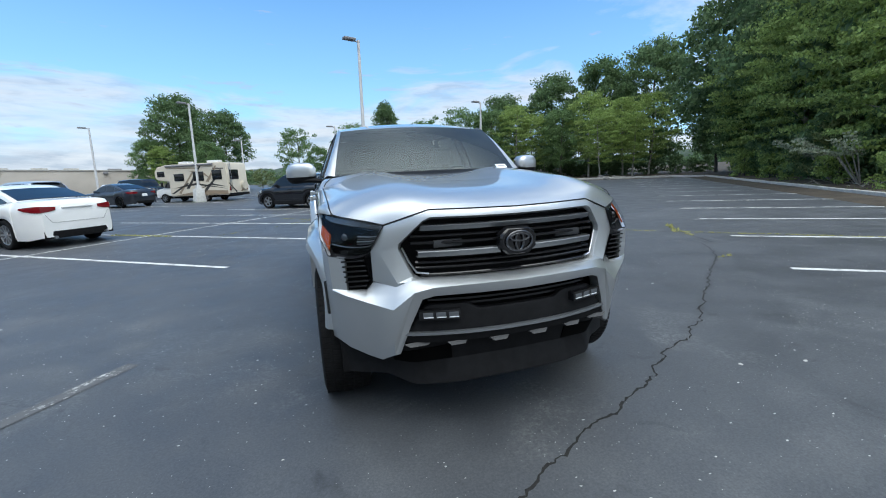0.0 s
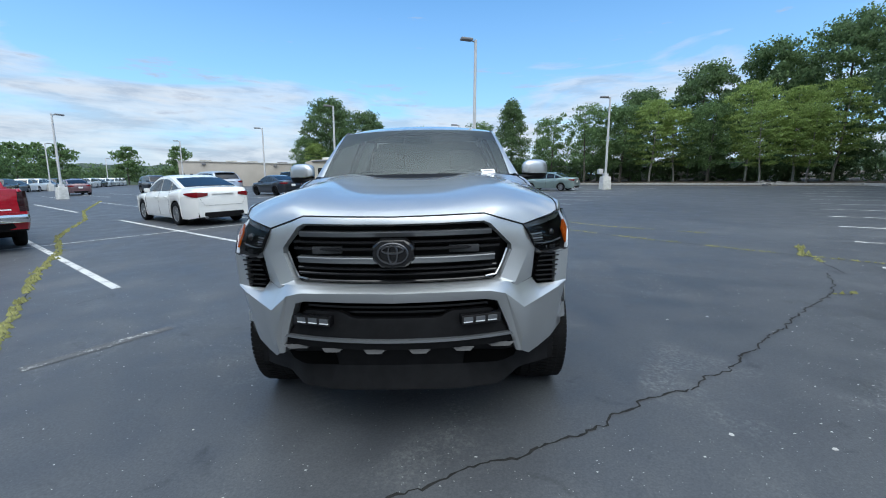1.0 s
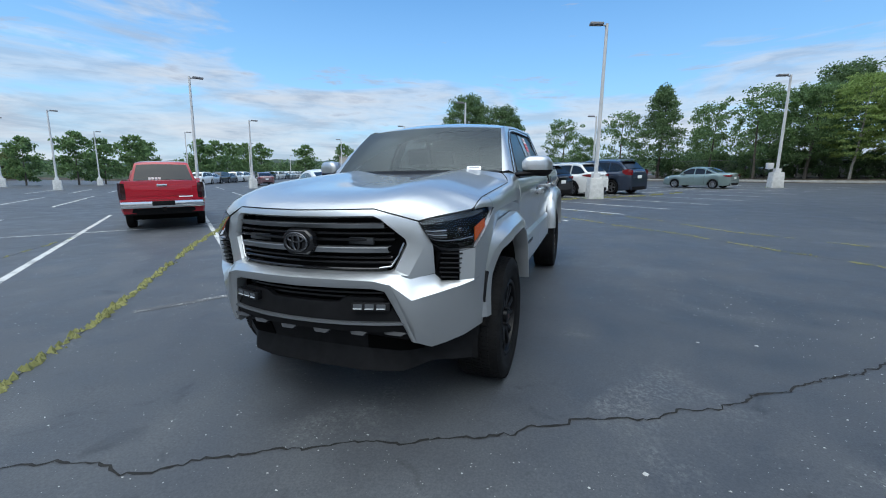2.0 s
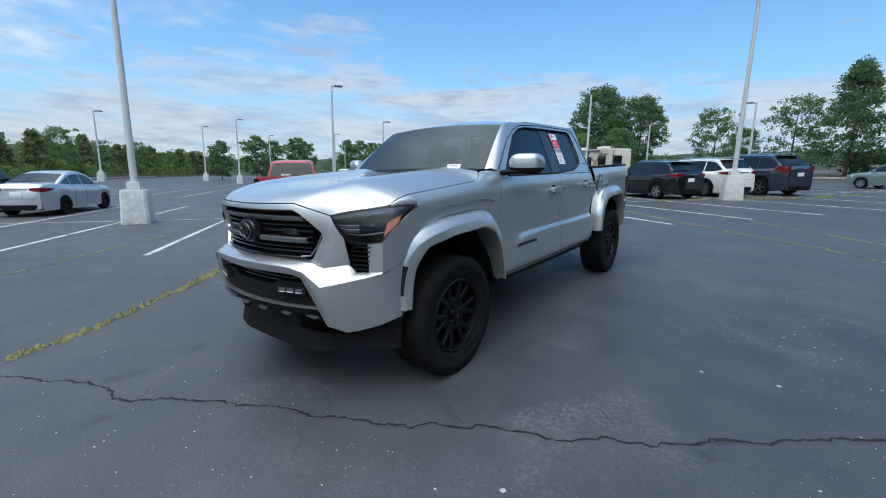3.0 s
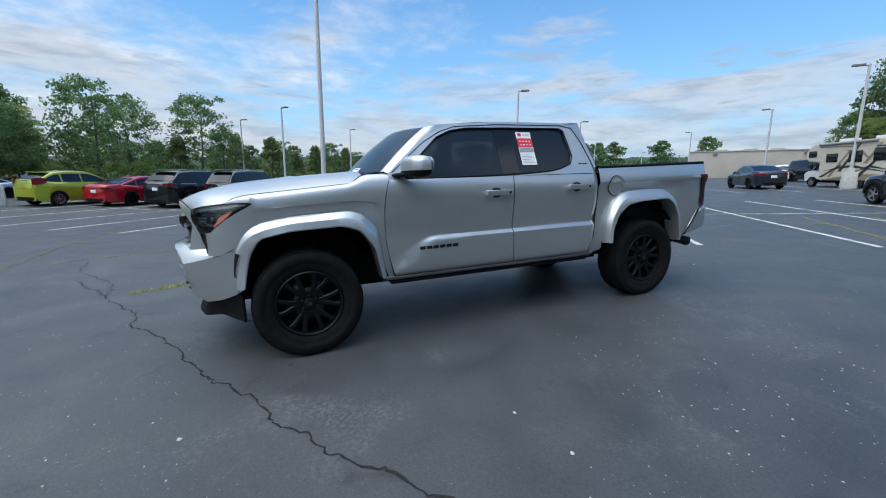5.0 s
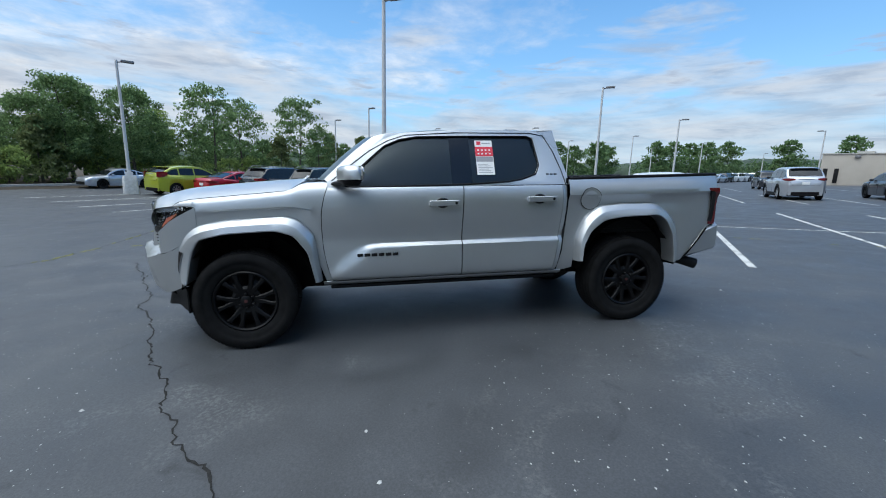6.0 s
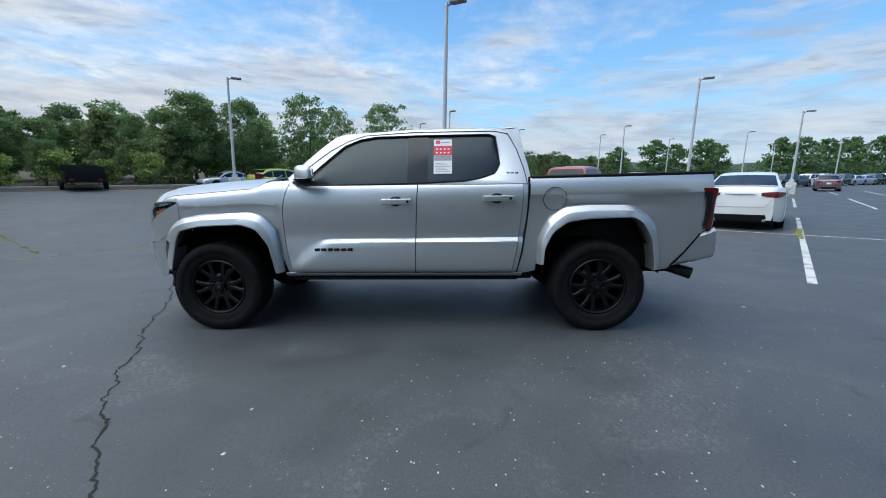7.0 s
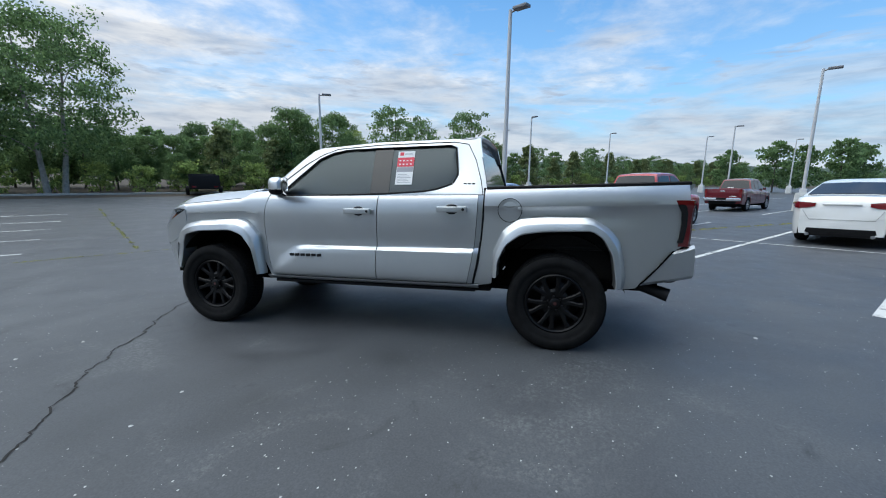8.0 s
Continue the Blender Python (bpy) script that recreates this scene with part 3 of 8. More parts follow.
moss_line([(-12.5, -2.4), (-9.0, -4.0), (-7.0, -4.2), (-4.5, -4.1)], 0.018, 18, 0.5)
moss_line([(-2.6, -5.35), (-2.80, -5.67), (-5.99, -10.54), (-9.44, -15.83)], 0.05, 19, 0.3, 0.03)
moss_line([(-4.5, -4.1), (-3.4, -4.2), (-2.76, -4.69), (-0.7, -6.17), (2.0, -8.2)], 0.022, 23, 0.3)
moss_line([(-3.9, 8.2), (-2.98, 9.07), (-2.0, 9.8), (-1.6, 10.5), (0.5, 12.6)], 0.03, 20, 0.5, 0.012)
moss_line([lot(-9.4, 4.72).to_2d(), lot(-11.6, 4.72).to_2d()], 0.10, 24, 0.25, 0.02)
moss_line([(-0.8, 15.3), (3.5, 18.6), (6.0, 22.0)], 0.16, 21, 0.25, 0.05)


def scatter_chips():
    """Pale grit and chips lying on the asphalt."""
    r = random.Random(3)
    bm = bmesh.new()
    spots = [(2.11, -0.87, 0.018), (1.69, -0.75, 0.020), (2.23, 0.92, 0.014), (2.63, 0.98, 0.018), (0.25, 5.07, 0.025)]
    for _ in range(16000):
        a, d = r.uniform(0, 2 * math.pi), 1.2 + 9 * r.random() ** 0.8
        spots.append((1.6 + d * math.cos(a), 0.5 + d * math.sin(a), r.choice((0.0014, 0.0018, 0.002, 0.002, 0.0025, 0.003, 0.003, 0.004, 0.005, 0.008))))
    for x, y, s in spots:
        if abs(x) < 0.9 and -0.9 < y < 4.2:
            continue
        z = ground_z(x, y) + 0.002
        top = bm.verts.new((x, y, z + s * 0.5))
        n, a0 = 5, r.uniform(0, 6)
        ring = [bm.verts.new((x + s * r.uniform(0.5, 1.3) * math.cos(a0 + k * 1.2566), y + s * r.uniform(0.4, 0.9) * math.sin(a0 + k * 1.2566), z)) for k in range(n)]
        for k in range(n):
            bm.faces.new((ring[k], ring[(k + 1) % n], top))
    tagged(part("loose_grit", bm, PALE_CHIP, None, "", 60), "pale grit and small chips scattered on asphalt", "grit", kind="stuff")


scatter_chips()


def kerb_run(a, b, seed, name="kerb"):
    """Kerb stones end to end along a stretch; each stone is a piece."""
    d = (b - a).to_2d()
    length = d.length
    n = max(1, int(length / 1.5))
    holder = empty(name, Matrix(), "weathered concrete kerb along the car park edge", "kerb", "", "structure")
    bm = bmesh.new()
    add_box(bm, (0, 0, 0.03), (length / n - 0.012, 0.16, 0.30), 0.025)
    me = bpy.data.meshes.new("kerb_stone")
    bm.to_mesh(me)
    bm.free()
    me.materials.append(CONCRETE)
    r = random.Random(seed)
    for i in range(n):
        p = a.to_2d() + d * (i + 0.5) / n
        shared("kerb_stone", me, holder, on_ground(p.x, p.y, math.degrees(math.atan2(d.y, d.x)) + r.uniform(-0.6, 0.6), 1.0, r.uniform(-0.012, 0.008)))


kerb_run(lot(LOT_E + 0.05, -27), lot(LOT_E + 0.05, 34.5), 1)
kerb_run(lot(6.6, 36.6), lot(-34, LOT_N + 0.05), 2)
kerb_run(lot(LOT_E, 34.5), lot(6.6, 36.6), 3)
kerb_run(lot(8.4, LOT_S - 0.05), lot(-70, LOT_S - 0.05), 4)


# ---- lamp posts ----
def lamp_post(x, y, top, turn, box=False, double=False, label="tall white painted steel lamp post on a concrete base"):
    z = ground_z(x, y)
    h = top - z
    m = Matrix.Translation((x, y, z)) @ Matrix.Rotation(radians(turn), 4, "Z")
    root = empty("lamp_post", m, label, "lamp post", "car park lamp posts")
    bm = bmesh.new()
    rows = []
    for s, zz in ((0.33, -0.1), (0.325, 0.06), (0.29, 0.86), (0.27, 0.90)):
        rows.append([Vector((s * sx, s * sy, zz)) for sx, sy in ((1, .82), (.82, 1), (-.82, 1), (-1, .82), (-1, -.82), (-.82, -1), (.82, -1), (1, -.82))])
    add_sheet(bm, rows, None, True)
    bm.faces.new(bm.verts[-8:])
    bmesh.ops.recalc_face_normals(bm, faces=bm.faces[:])
    part("base", bm, POLE_BASE, root, "chipped painted concrete base")
    bm = bmesh.new()
    add_box(bm, (0, 0, 0.98), (0.30, 0.30, 0.26), 0.015)
    part("cover", bm, POLE_PAINT, root)
    bm = bmesh.new()
    add_tube(bm, [(0, 0, 0.9), (0, 0, h * 0.5), (0, 0, h)], [0.085, 0.075, 0.06], 12)
    part("pole", bm, POLE_PAINT, root)
    for s in ((1, -1) if double else (1,)):
        bm = bmesh.new()
        add_tube(bm, [(0, 0, h - 0.1), (0.22 * s, 0, h - 0.05)], 0.03, 6)
        part("arm", bm, LAMP_GREY, root)
        bm = bmesh.new()
        add_box(bm, (0.44 * s, 0, h - 0.02), (0.54, 0.30, 0.10), 0.03)
        part("lamp_head", bm, LAMP_GREY, root, "grey box-shaped lamp head")
    if box:
        bm = bmesh.new()
        add_box(bm, (0.36, -0.1, 1.25), (0.34, 0.22, 0.36), 0.02)
        part("switch_box", bm, POLE_PAINT, root, "white switch box")
    return root


for px, py, top, turn, extra in [(1.432, 16.97, 7.73, 200, ""), (-8.45, 29.4, 7.15, 215, ""), (11.35, 26.9, 7.31, 190, "box"), (-10.90, 1.60, 7.05, 60, ""), (-20.78, 15.72, 6.85, 60, ""), (-28.38, 27.7, 6.29, 60, ""), (-17.8, 38.2, 6.7, 200, ""), (-8.0, 46.9, 6.7, 200, ""), (-18.0, 61.0, 6.7, 200, ""), (1.2, 35.8, 6.7, 190, ""), (-33.5, 50.0, 6.7, 200, ""), (-44.8, -2.3, 6.7, 60, ""), (-34.4, 1.3, 6.7, 40, ""), (-49.6, 9.8, 6.7, 60, ""), (-55.0, 21.8, 6.7, 60, ""), (-43.7, 20.6, 6.7, 60, ""), (-47.8, 36.8, 6.7, 60, ""), (-53.6, 53.0, 6.7, 60, ""), (-68.0, 55.0, 6.7, 60, ""), (-59.7, 33.5, 6.7, 60, ""), (-19.6, -10.9, 6.35, 120, ""), (-72.0, 85.0, 6.7, 60, "")]:
    lamp_post(px, py, top, turn, extra == "box", extra == "double")

# ---- the silver pickup; local y runs from the front axle to the tail, x to its left ----
TRUCK = empty("pickup_truck", on_ground(0, 0, 0), "silver double-cab pickup truck with black wheels and grille", "pickup truck")


def resample(points, n):
    """n points at even steps along a polyline."""
    pts = [Vector(p) for p in points]
    run = [0.0]
    for a, b in zip(pts, pts[1:]):
        run.append(run[-1] + (b - a).length)
    out = []
    for i in range(n):
        s = run[-1] * i / (n - 1)
        k = min(len(pts) - 2, max(0, sum(1 for q in run if q <= s) - 1))
        out.append(pts[k].lerp(pts[k + 1], (s - run[k]) / max(1e-9, run[k + 1] - run[k])))
    return out


def rounded(points, n, soft=2):
    """Like resample, with the corners eased."""
    pts = resample(points, n * 3)
    for _ in range(soft * 3):
        pts = [pts[0]] + [(a + b * 2 + c) / 4 for a, b, c in zip(pts, pts[1:], pts[2:])] + [pts[-1]]
    return resample(pts, n)


def tumble(z):
    """Half width of the glasshouse at a height."""
    return 0.842 - (z - 1.28) * 0.43


DOOR_PROFILE = [(0.45, 0.79), (0.50, 0.845), (0.54, 0.868), (0.62, 0.876), (0.72, 0.873), (0.86, 0.866), (1.0, 0.882), (1.12, 0.887), (1.20, 0.879), (1.26, 0.860), (1.285, 0.845)]


def ledge_z(y):
    """The line along the doors below which the skin stands out."""
    return lerp_table([(0.60, 0.53), (0.67, 0.575), (0.965, 0.805), (1.02, 0.815), (2.75, 0.825)], y)


def side_x(y, z):
    x = smooth_table(DOOR_PROFILE, z)
    zl = ledge_z(y)
    if z < zl:
        x += 0.027 * min(1.0, (zl - z) / 0.030) * min(1.0, max(0.0, (z - 0.50) / 0.04)) * min(1.0, max(0.0, (zl - 0.53) / 0.10))
    return x


def hood_z(x, y):
    z = smooth_table([(-0.87, 1.166), (-0.84, 1.186), (-0.78, 1.211), (-0.68, 1.238), (-0.5, 1.265), (-0.2, 1.296), (0.2, 1.325), (0.45, 1.338), (0.55, 1.342)], y)
    a = abs(x)
    z += 0.020 * math.exp(-((a - 0.47) / 0.13) ** 2) * min(1, max(0, (y + 0.80) / 0.35))
    z -= 0.012 * math.exp(-(a / 0.28) ** 2) * min(1, max(0, (y + 0.60) / 0.4))
    z -= 0.040 * max(0.0, (a - 0.50) / 0.25) ** 2
    return z


HOOD_EDGE = [(-0.72, 0.606), (-0.685, 0.668), (-0.635, 0.725), (-0.57, 0.778), (-0.485, 0.824), (-0.44, 0.831), (-0.25, 0.832), (0.0, 0.833), (0.373, 0.835), (0.42, 0.812), (0.47, 0.772), (0.62, 0.766)]


def hood_edge_z(y):
    return lerp_table([(-0.72, 1.111), (-0.685, 1.128), (-0.635, 1.139), (-0.57, 1.147), (-0.485, 1.156), (-0.44, 1.185), (-0.36, 1.204), (-0.25, 1.214), (-0.086, 1.226), (0.175, 1.246), (0.373, 1.262), (0.42, 1.294), (0.47, 1.325), (0.62, 1.332)], y)


def truck_hood():
    rows = []
    for j in range(49):
        v = j / 48
        ye = -0.72 + 1.19 * v
        w = lerp_table(HOOD_EDGE, ye) - 0.003
        row = []
        for i in range(33):
            u = -1 + i / 16
            yf = lerp_table([(0, -0.857), (0.2, -0.845), (0.42, -0.798), (0.485, -0.774), (0.606, -0.722)], abs(u) * 0.606)
            yr = 0.470 + 0.02 * (1 - u * u)
            y = yf + (yr - yf) * v
            ze = hood_edge_z(ye)
            z = hood_z(u * w, y) + (ze - hood_z(w, ye)) * abs(u) ** 4.5
            # the front edge follows the grille surround
            zf = lerp_table([(0, 1.170), (0.2, 1.173), (0.41, 1.176), (0.485, 1.151), (0.606, 1.112)], abs(u) * 0.606)
            z0 = hood_z(u * 0.603, yf) + (hood_edge_z(-0.72) - hood_z(0.603, -0.72)) * abs(u) ** 4.5
            row.append(Vector((u * w, y, z + (zf - z0) * (1 - v) ** 12)))
        rows.append(row)
    bm = bmesh.new()
    add_sheet(bm, rows, (0, 0, 1))
    add_flange(bm, 0.025)
    part("hood", bm, PAINT, TRUCK, "silver hood with a broad raised centre", 50)
    # dark shut lines round the hood and between bumper and fender
    for s in (1, -1):
        front = [(s * x, y, z) for x, y, z in ((0, -0.8665, 1.170), (0.2, -0.8555, 1.173), (0.412, -0.809, 1.176), (0.487, -0.776, 1.151), (0.607, -0.721, 1.111))]
        edge = [(s * (lerp_table(HOOD_EDGE, y) + 0.0005), y, hood_edge_z(y) + 0.0005) for y in (-0.485, -0.44, -0.36, -0.25, -0.086, 0.175, 0.373, 0.42, 0.47)]
        for run in (front, edge):
            bm = bmesh.new()
            add_tube(bm, run, 0.0032, 5)
            part("hood_gap", bm, DARK_TRIM, TRUCK)


FLARE_F_OUT = [(-0.495, 0.555), (-0.520, 0.70), (-0.515, 0.84), (-0.42, 0.945), (-0.29, 1.012), (-0.094, 1.048), (0.335, 1.066), (0.435, 1.035), (0.552, 0.907), (0.580, 0.659), (0.597, 0.530)]
FLARE_F_IN = [(-0.415, 0.555), (-0.385, 0.70), (-0.353, 0.804), (-0.291, 0.900), (-0.093, 0.941), (0.266, 0.953), (0.399, 0.910), (0.498, 0.773), (0.538, 0.579), (0.548, 0.530)]
FLARE_R_OUT = [(2.819, 0.598), (2.827, 0.815), (2.913, 1.000), (3.039, 1.091), (3.245, 1.108), (3.600, 1.106), (3.739, 1.021), (3.824, 0.916), (3.872, 0.649), (3.862, 0.560)]
FLARE_R_IN = [(2.868, 0.602), (2.877, 0.737), (2.939, 0.870), (3.065, 0.962), (3.245, 0.987), (3.604, 0.998), (3.684, 0.945), (3.758, 0.813), (3.791, 0.600), (3.788, 0.550)]


A_LINE = [(0.48, 0.685), (0.52, 0.672), (0.586, 0.655), (0.70, 0.628), (0.841, 0.612), (1.0, 0.612), (1.09, 0.617), (1.2, 0.64), (1.28, 0.668), (1.33, 0.68)]
C_LINE = [(0.48, 2.630), (0.52, 2.645), (0.70, 2.685), (0.913, 2.718), (1.1, 2.735), (1.28, 2.742), (1.34, 2.745)]


def truck_fenders():
    crease = [(-0.52, 1.075), (-0.43, 1.088), (-0.14, 1.122), (0.22, 1.134), (0.42, 1.132), (0.64, 1.085)]
    ys = [-0.485, -0.46, -0.43, -0.40, -0.36, -0.330, -0.318, -0.28] + [-0.2 + 0.06 * i for i in range(11)] + [0.45, 0.49, 0.52, 0.545, 0.56, 0.575, 0.59, 0.605]
    low = [(-0.485, 1.152), (-0.41, 1.156), (-0.33, 1.153), (-0.318, 1.00), (-0.29, 0.995), (-0.094, 1.03), (0.33, 1.045), (0.435, 1.01), (0.545, 0.89), (0.56, 0.66), (0.575, 0.50), (0.61, 0.485)]
    for s in (1, -1):
        rows = []
        for y in ys:
            taper = 0.014 * max(0, (-y - 0.05) / 0.5) ** 1.6
            zb = lerp_table(low, y)
            zc = smooth_table(crease, y)
            w = lerp_table(HOOD_EDGE, y) + 0.003
            zt = hood_edge_z(y)
            edge = 0.892 - taper
            blend = min(1, max(0, (y - 0.42) / 0.17))
            pts = []
            for k in range(5):
                f = k / 4
                z = zb + (max(zc - 0.012, zb + 0.001) - zb) * f
                x0 = 0.858 + 0.030 * min(1, max(0, (-0.06 - y) / 0.22)) - taper + 0.010 * f * min(1, max(0, (y + 0.30) / 0.2))
                pts.append(Vector((x0 * (1 - blend) + side_x(y, z) * blend, y, z)))
            x2 = edge * (1 - blend) + side_x(y, zc) * blend
            if zb > zc:
                zc = zb + 0.002
                x2 = lerp_table([(-0.485, 0.829), (-0.41, 0.862), (-0.326, 0.886)], y)
                pts = [Vector((x2, y, zb + 0.0004 * k)) for k in range(5)]
            pts.append(Vector((x2, y, zc)))
            for k in range(1, 9):
                a = math.pi / 2 * k / 8
                pts.append(Vector((w + (x2 - w) * math.cos(a) ** 0.75, y, zc + (zt - zc) * math.sin(a) ** 1.05)))
            rows.append([Vector((s * p.x, p.y + (lerp_table(A_LINE, p.z) - 0.007 - 0.605) * max(0, (p.y - 0.45) / 0.155), p.z)) for p in pts])
        bm = bmesh.new()
        add_sheet(bm, rows, (s, 0, 0.3))
        add_flange(bm, 0.02)
        part("front_fender", bm, PAINT, TRUCK, "", 28)


def truck_flares():
    for name, outer, inner in (("front_wheel_flare", FLARE_F_OUT, FLARE_F_IN), ("rear_wheel_flare", FLARE_R_OUT, FLARE_R_IN)):
        o, n = rounded([(0, *p) for p in outer], 40, 1), rounded([(0, *p) for p in inner], 40, 1)
        for s in (1, -1):
            rows = []
            for a, b in zip(o, n):
                tp = 0.066 * max(0, (-a.y - 0.18) / 0.32) ** 1.5 if a.y < 0 else 0
                cut = lambda f, x: Vector((s * (x - tp), a.y + (b.y - a.y) * f, a.z + (b.z - a.z) * f))
                rows.append([cut(0.0, 0.868), cut(0.015, 0.902), cut(0.05, 0.912), cut(0.40, 0.953), cut(0.46, 0.958), cut(0.90, 0.971), cut(0.97, 0.968), cut(1.0, 0.955), cut(1.0, 0.80)])
            bm = bmesh.new()
            add_sheet(bm, rows, (s, 0, 0.4))
            part(name, bm, PAINT, TRUCK, "", 22)
    # slots in the front flares
    o, n = rounded([(0, *p) for p in FLARE_F_OUT], 40, 1), rounded([(0, *p) for p in FLARE_F_IN], 40, 1)
    for s in (1, -1):
        rows = []
        for a, b in zip(o, n):
            if a.y > -0.3 or not 0.63 < a.z < 0.85:
                continue
            tp = 0.066 * max(0, (-a.y - 0.18) / 0.32) ** 1.5
            w0, w1 = 0.30, 0.37 + 0.20 * (a.z - 0.62) / 0.22
            rows.append([Vector((s * (lerp_table([(0.05, 0.912), (0.40, 0.953), (0.46, 0.958), (0.90, 0.971)], f) - tp + 0.002), a.y + (b.y - a.y) * f, a.z + (b.z - a.z) * f)) for f in (w0, (w0 + w1) / 2, w1)])
        bm = bmesh.new()
        add_sheet(bm, rows, (s, -0.3, 0))
        add_flange(bm, 0.02)
        part("flare_slot", bm, GLOSS_BLACK, TRUCK, "narrow black air slot")
        bm = bmesh.new()
        add_tube(bm, [r[2] + Vector((s * 0.001, 0, 0)) for r in rows], 0.0028, 6)
        part("slot_trim", bm, SATIN_METAL, TRUCK)


def door_panel(name, front, rear, s):
    """One door skin between two edge lines given as (z, y)."""
    rows = []
    zs = [0.52, 0.535, 0.55, 0.58, 0.62, 0.68, 0.74, 0.775, 0.79, 0.80, 0.81, 0.818, 0.826, 0.84, 0.87, 0.92, 0.98, 1.04, 1.10, 1.16, 1.21, 1.25, 1.268, 1.279]
    for z in zs:
        ya, yb = lerp_table(front, z), lerp_table(rear, z)
        n = 26
        rows.append([Vector((s * side_x(ya + (yb - ya) * i / n, z), ya + (yb - ya) * i / n, z)) for i in range(n + 1)])
    bm = bmesh.new()
    add_sheet(bm, rows, (s, 0, 0))
    add_flange(bm, 0.025)
    return part(name, bm, PAINT, TRUCK, "", 28)


def door_handle(root, s, y0, y1, z):
    bm = bmesh.new()
    yc = (y0 + y1) / 2
    add_box(bm, (s * 0.925, yc, z), (0.030, y1 - y0, 0.048), 0.009, None, 3)
    part("handle", bm, PAINT, root, "silver pull handle, its cup blackened to stand for shadow")
    # cup is body-coloured; this black cap puts the shadow behind the handle into colour
    bm = bmesh.new()
    r = bmesh.ops.create_uvsphere(bm, u_segments=20, v_segments=10, radius=1.0)
    for v in bm.verts:
        v.co = Vector((s * 0.881 + v.co.x * 0.010, yc - 0.01 + v.co.y * 0.066, z - 0.004 + v.co.z * 0.048))
    part("handle_cup_shade", bm, GLOSS_BLACK, root)
    for y in (y0 + 0.02, y1 - 0.02):
        bm = bmesh.new()
        add_box(bm, (s * 0.902, y, z), (0.04, 0.03, 0.03), 0.008)
        part("handle_foot", bm, PAINT, root)
    bm = bmesh.new()
    add_tube(bm, [(s * 0.938, y1 - 0.03, z), (s * 0.942, y1 - 0.03, z)], 0.012, 10)
    part("keyhole", bm, DARK_TRIM, root)




def truck_doors():
    b_front = [(0.52, 1.760), (0.9, 1.770), (1.28, 1.790)]
    b_rear = [(0.52, 1.768), (0.9, 1.778), (1.28, 1.798)]
    c_line = [(z, y - 0.045) for z, y in C_LINE]
    for s in (1, -1):
        d = door_panel("front_door", A_LINE, b_front, s)
        door_handle(d, s, 1.487, 1.742, 1.143)
        # chrome-black lettering on the lower door stands as plain bars
        for k in range(6):
            bm = bmesh.new()
            add_box(bm, (s * 0.9025, 0.905 + k * 0.058, 0.728 + 0.0), (0.008, 0.047, 0.026), 0.004, Matrix.Rotation(radians(2), 3, "X"))
            part("badge_bar", bm, GLOSS_BLACK, d)
        d = door_panel("rear_door", b_rear, c_line, s)
        door_handle(d, s, 2.352, 2.612, 1.163)
        for k in range(3):
            bm = bmesh.new()
            add_box(bm, (s * 0.797, 2.575 + k * 0.036, 1.372), (0.008, 0.030, 0.020), 0.003)
            part("badge_bar", bm, GLOSS_BLACK, TRUCK)
        # cab corner behind the rear door
        bm = bmesh.new()
        rows = []
        for z in (0.52, 0.56, 0.62, 0.70, 0.78, 0.81, 0.83, 0.87, 0.95, 1.05, 1.15, 1.21, 1.25, 1.279):
            y1 = lerp_table(C_LINE, z)
            rows.append([Vector((s * (side_x(y, z) - 0.012 * k / 3), y, z)) for k, y in enumerate((y1 - 0.040, y1 - 0.027, y1 - 0.013, y1))])
        add_sheet(bm, rows, (s, 0, 0))
        add_flange(bm, 0.02)
        part("cab_corner", bm, PAINT, TRUCK, "", 28)
        # sill below the doors
        bm = bmesh.new()
        rows = []
        for i in range(21):
            y = 0.60 + (2.70 - 0.60) * i / 20
            rows.append([Vector((s * x, y, z)) for x, z in ((0.70, 0.455), (0.79, 0.462), (0.832, 0.476), (0.862, 0.498), (0.868, 0.510), (0.858, 0.515))])
        add_sheet(bm, rows, (s, 0, 0))
        part("rocker_panel", bm, PAINT, TRUCK, "", 28)
        # added black strip stands for the dark below the sill; no guard there
        bm = bmesh.new()
        add_box(bm, (s * 0.75, 1.66, 0.450), (0.14, 2.02, 0.030), 0.012)
        part("under_sill_strip", bm, BLACK_PLASTIC, TRUCK, "black strip standing for the dark under the sill")


GLASS_LINE = [(0.80, 1.318), (0.95, 1.455), (1.14, 1.620), (1.27, 1.675), (1.42, 1.700), (1.80, 1.708), (2.42, 1.712), (2.468, 1.69), (2.500, 1.455), (2.462, 1.385), (2.31, 1.336), (2.20, 1.320), (1.795, 1.300), (1.00, 1.288), (0.84, 1.285)]
FRAME_LINE = [(0.668, 1.330), (0.83, 1.468), (0.985, 1.588), (1.13, 1.676), (1.29, 1.737), (1.75, 1.766), (2.45, 1.770), (2.60, 1.764), (2.700, 1.62), (2.745, 1.44), (2.775, 1.285), (2.20, 1.285), (1.795, 1.278), (1.00, 1.270), (0.635, 1.272)]


def screen_edge(u):
    """The left edge of the windscreen, from foot to head."""
    return Vector((0.738 - 0.102 * u, 0.625 + 0.420 * u + 0.004 * math.sin(math.pi * u), 1.340 + 0.362 * u + 0.022 * math.sin(math.pi * u)))


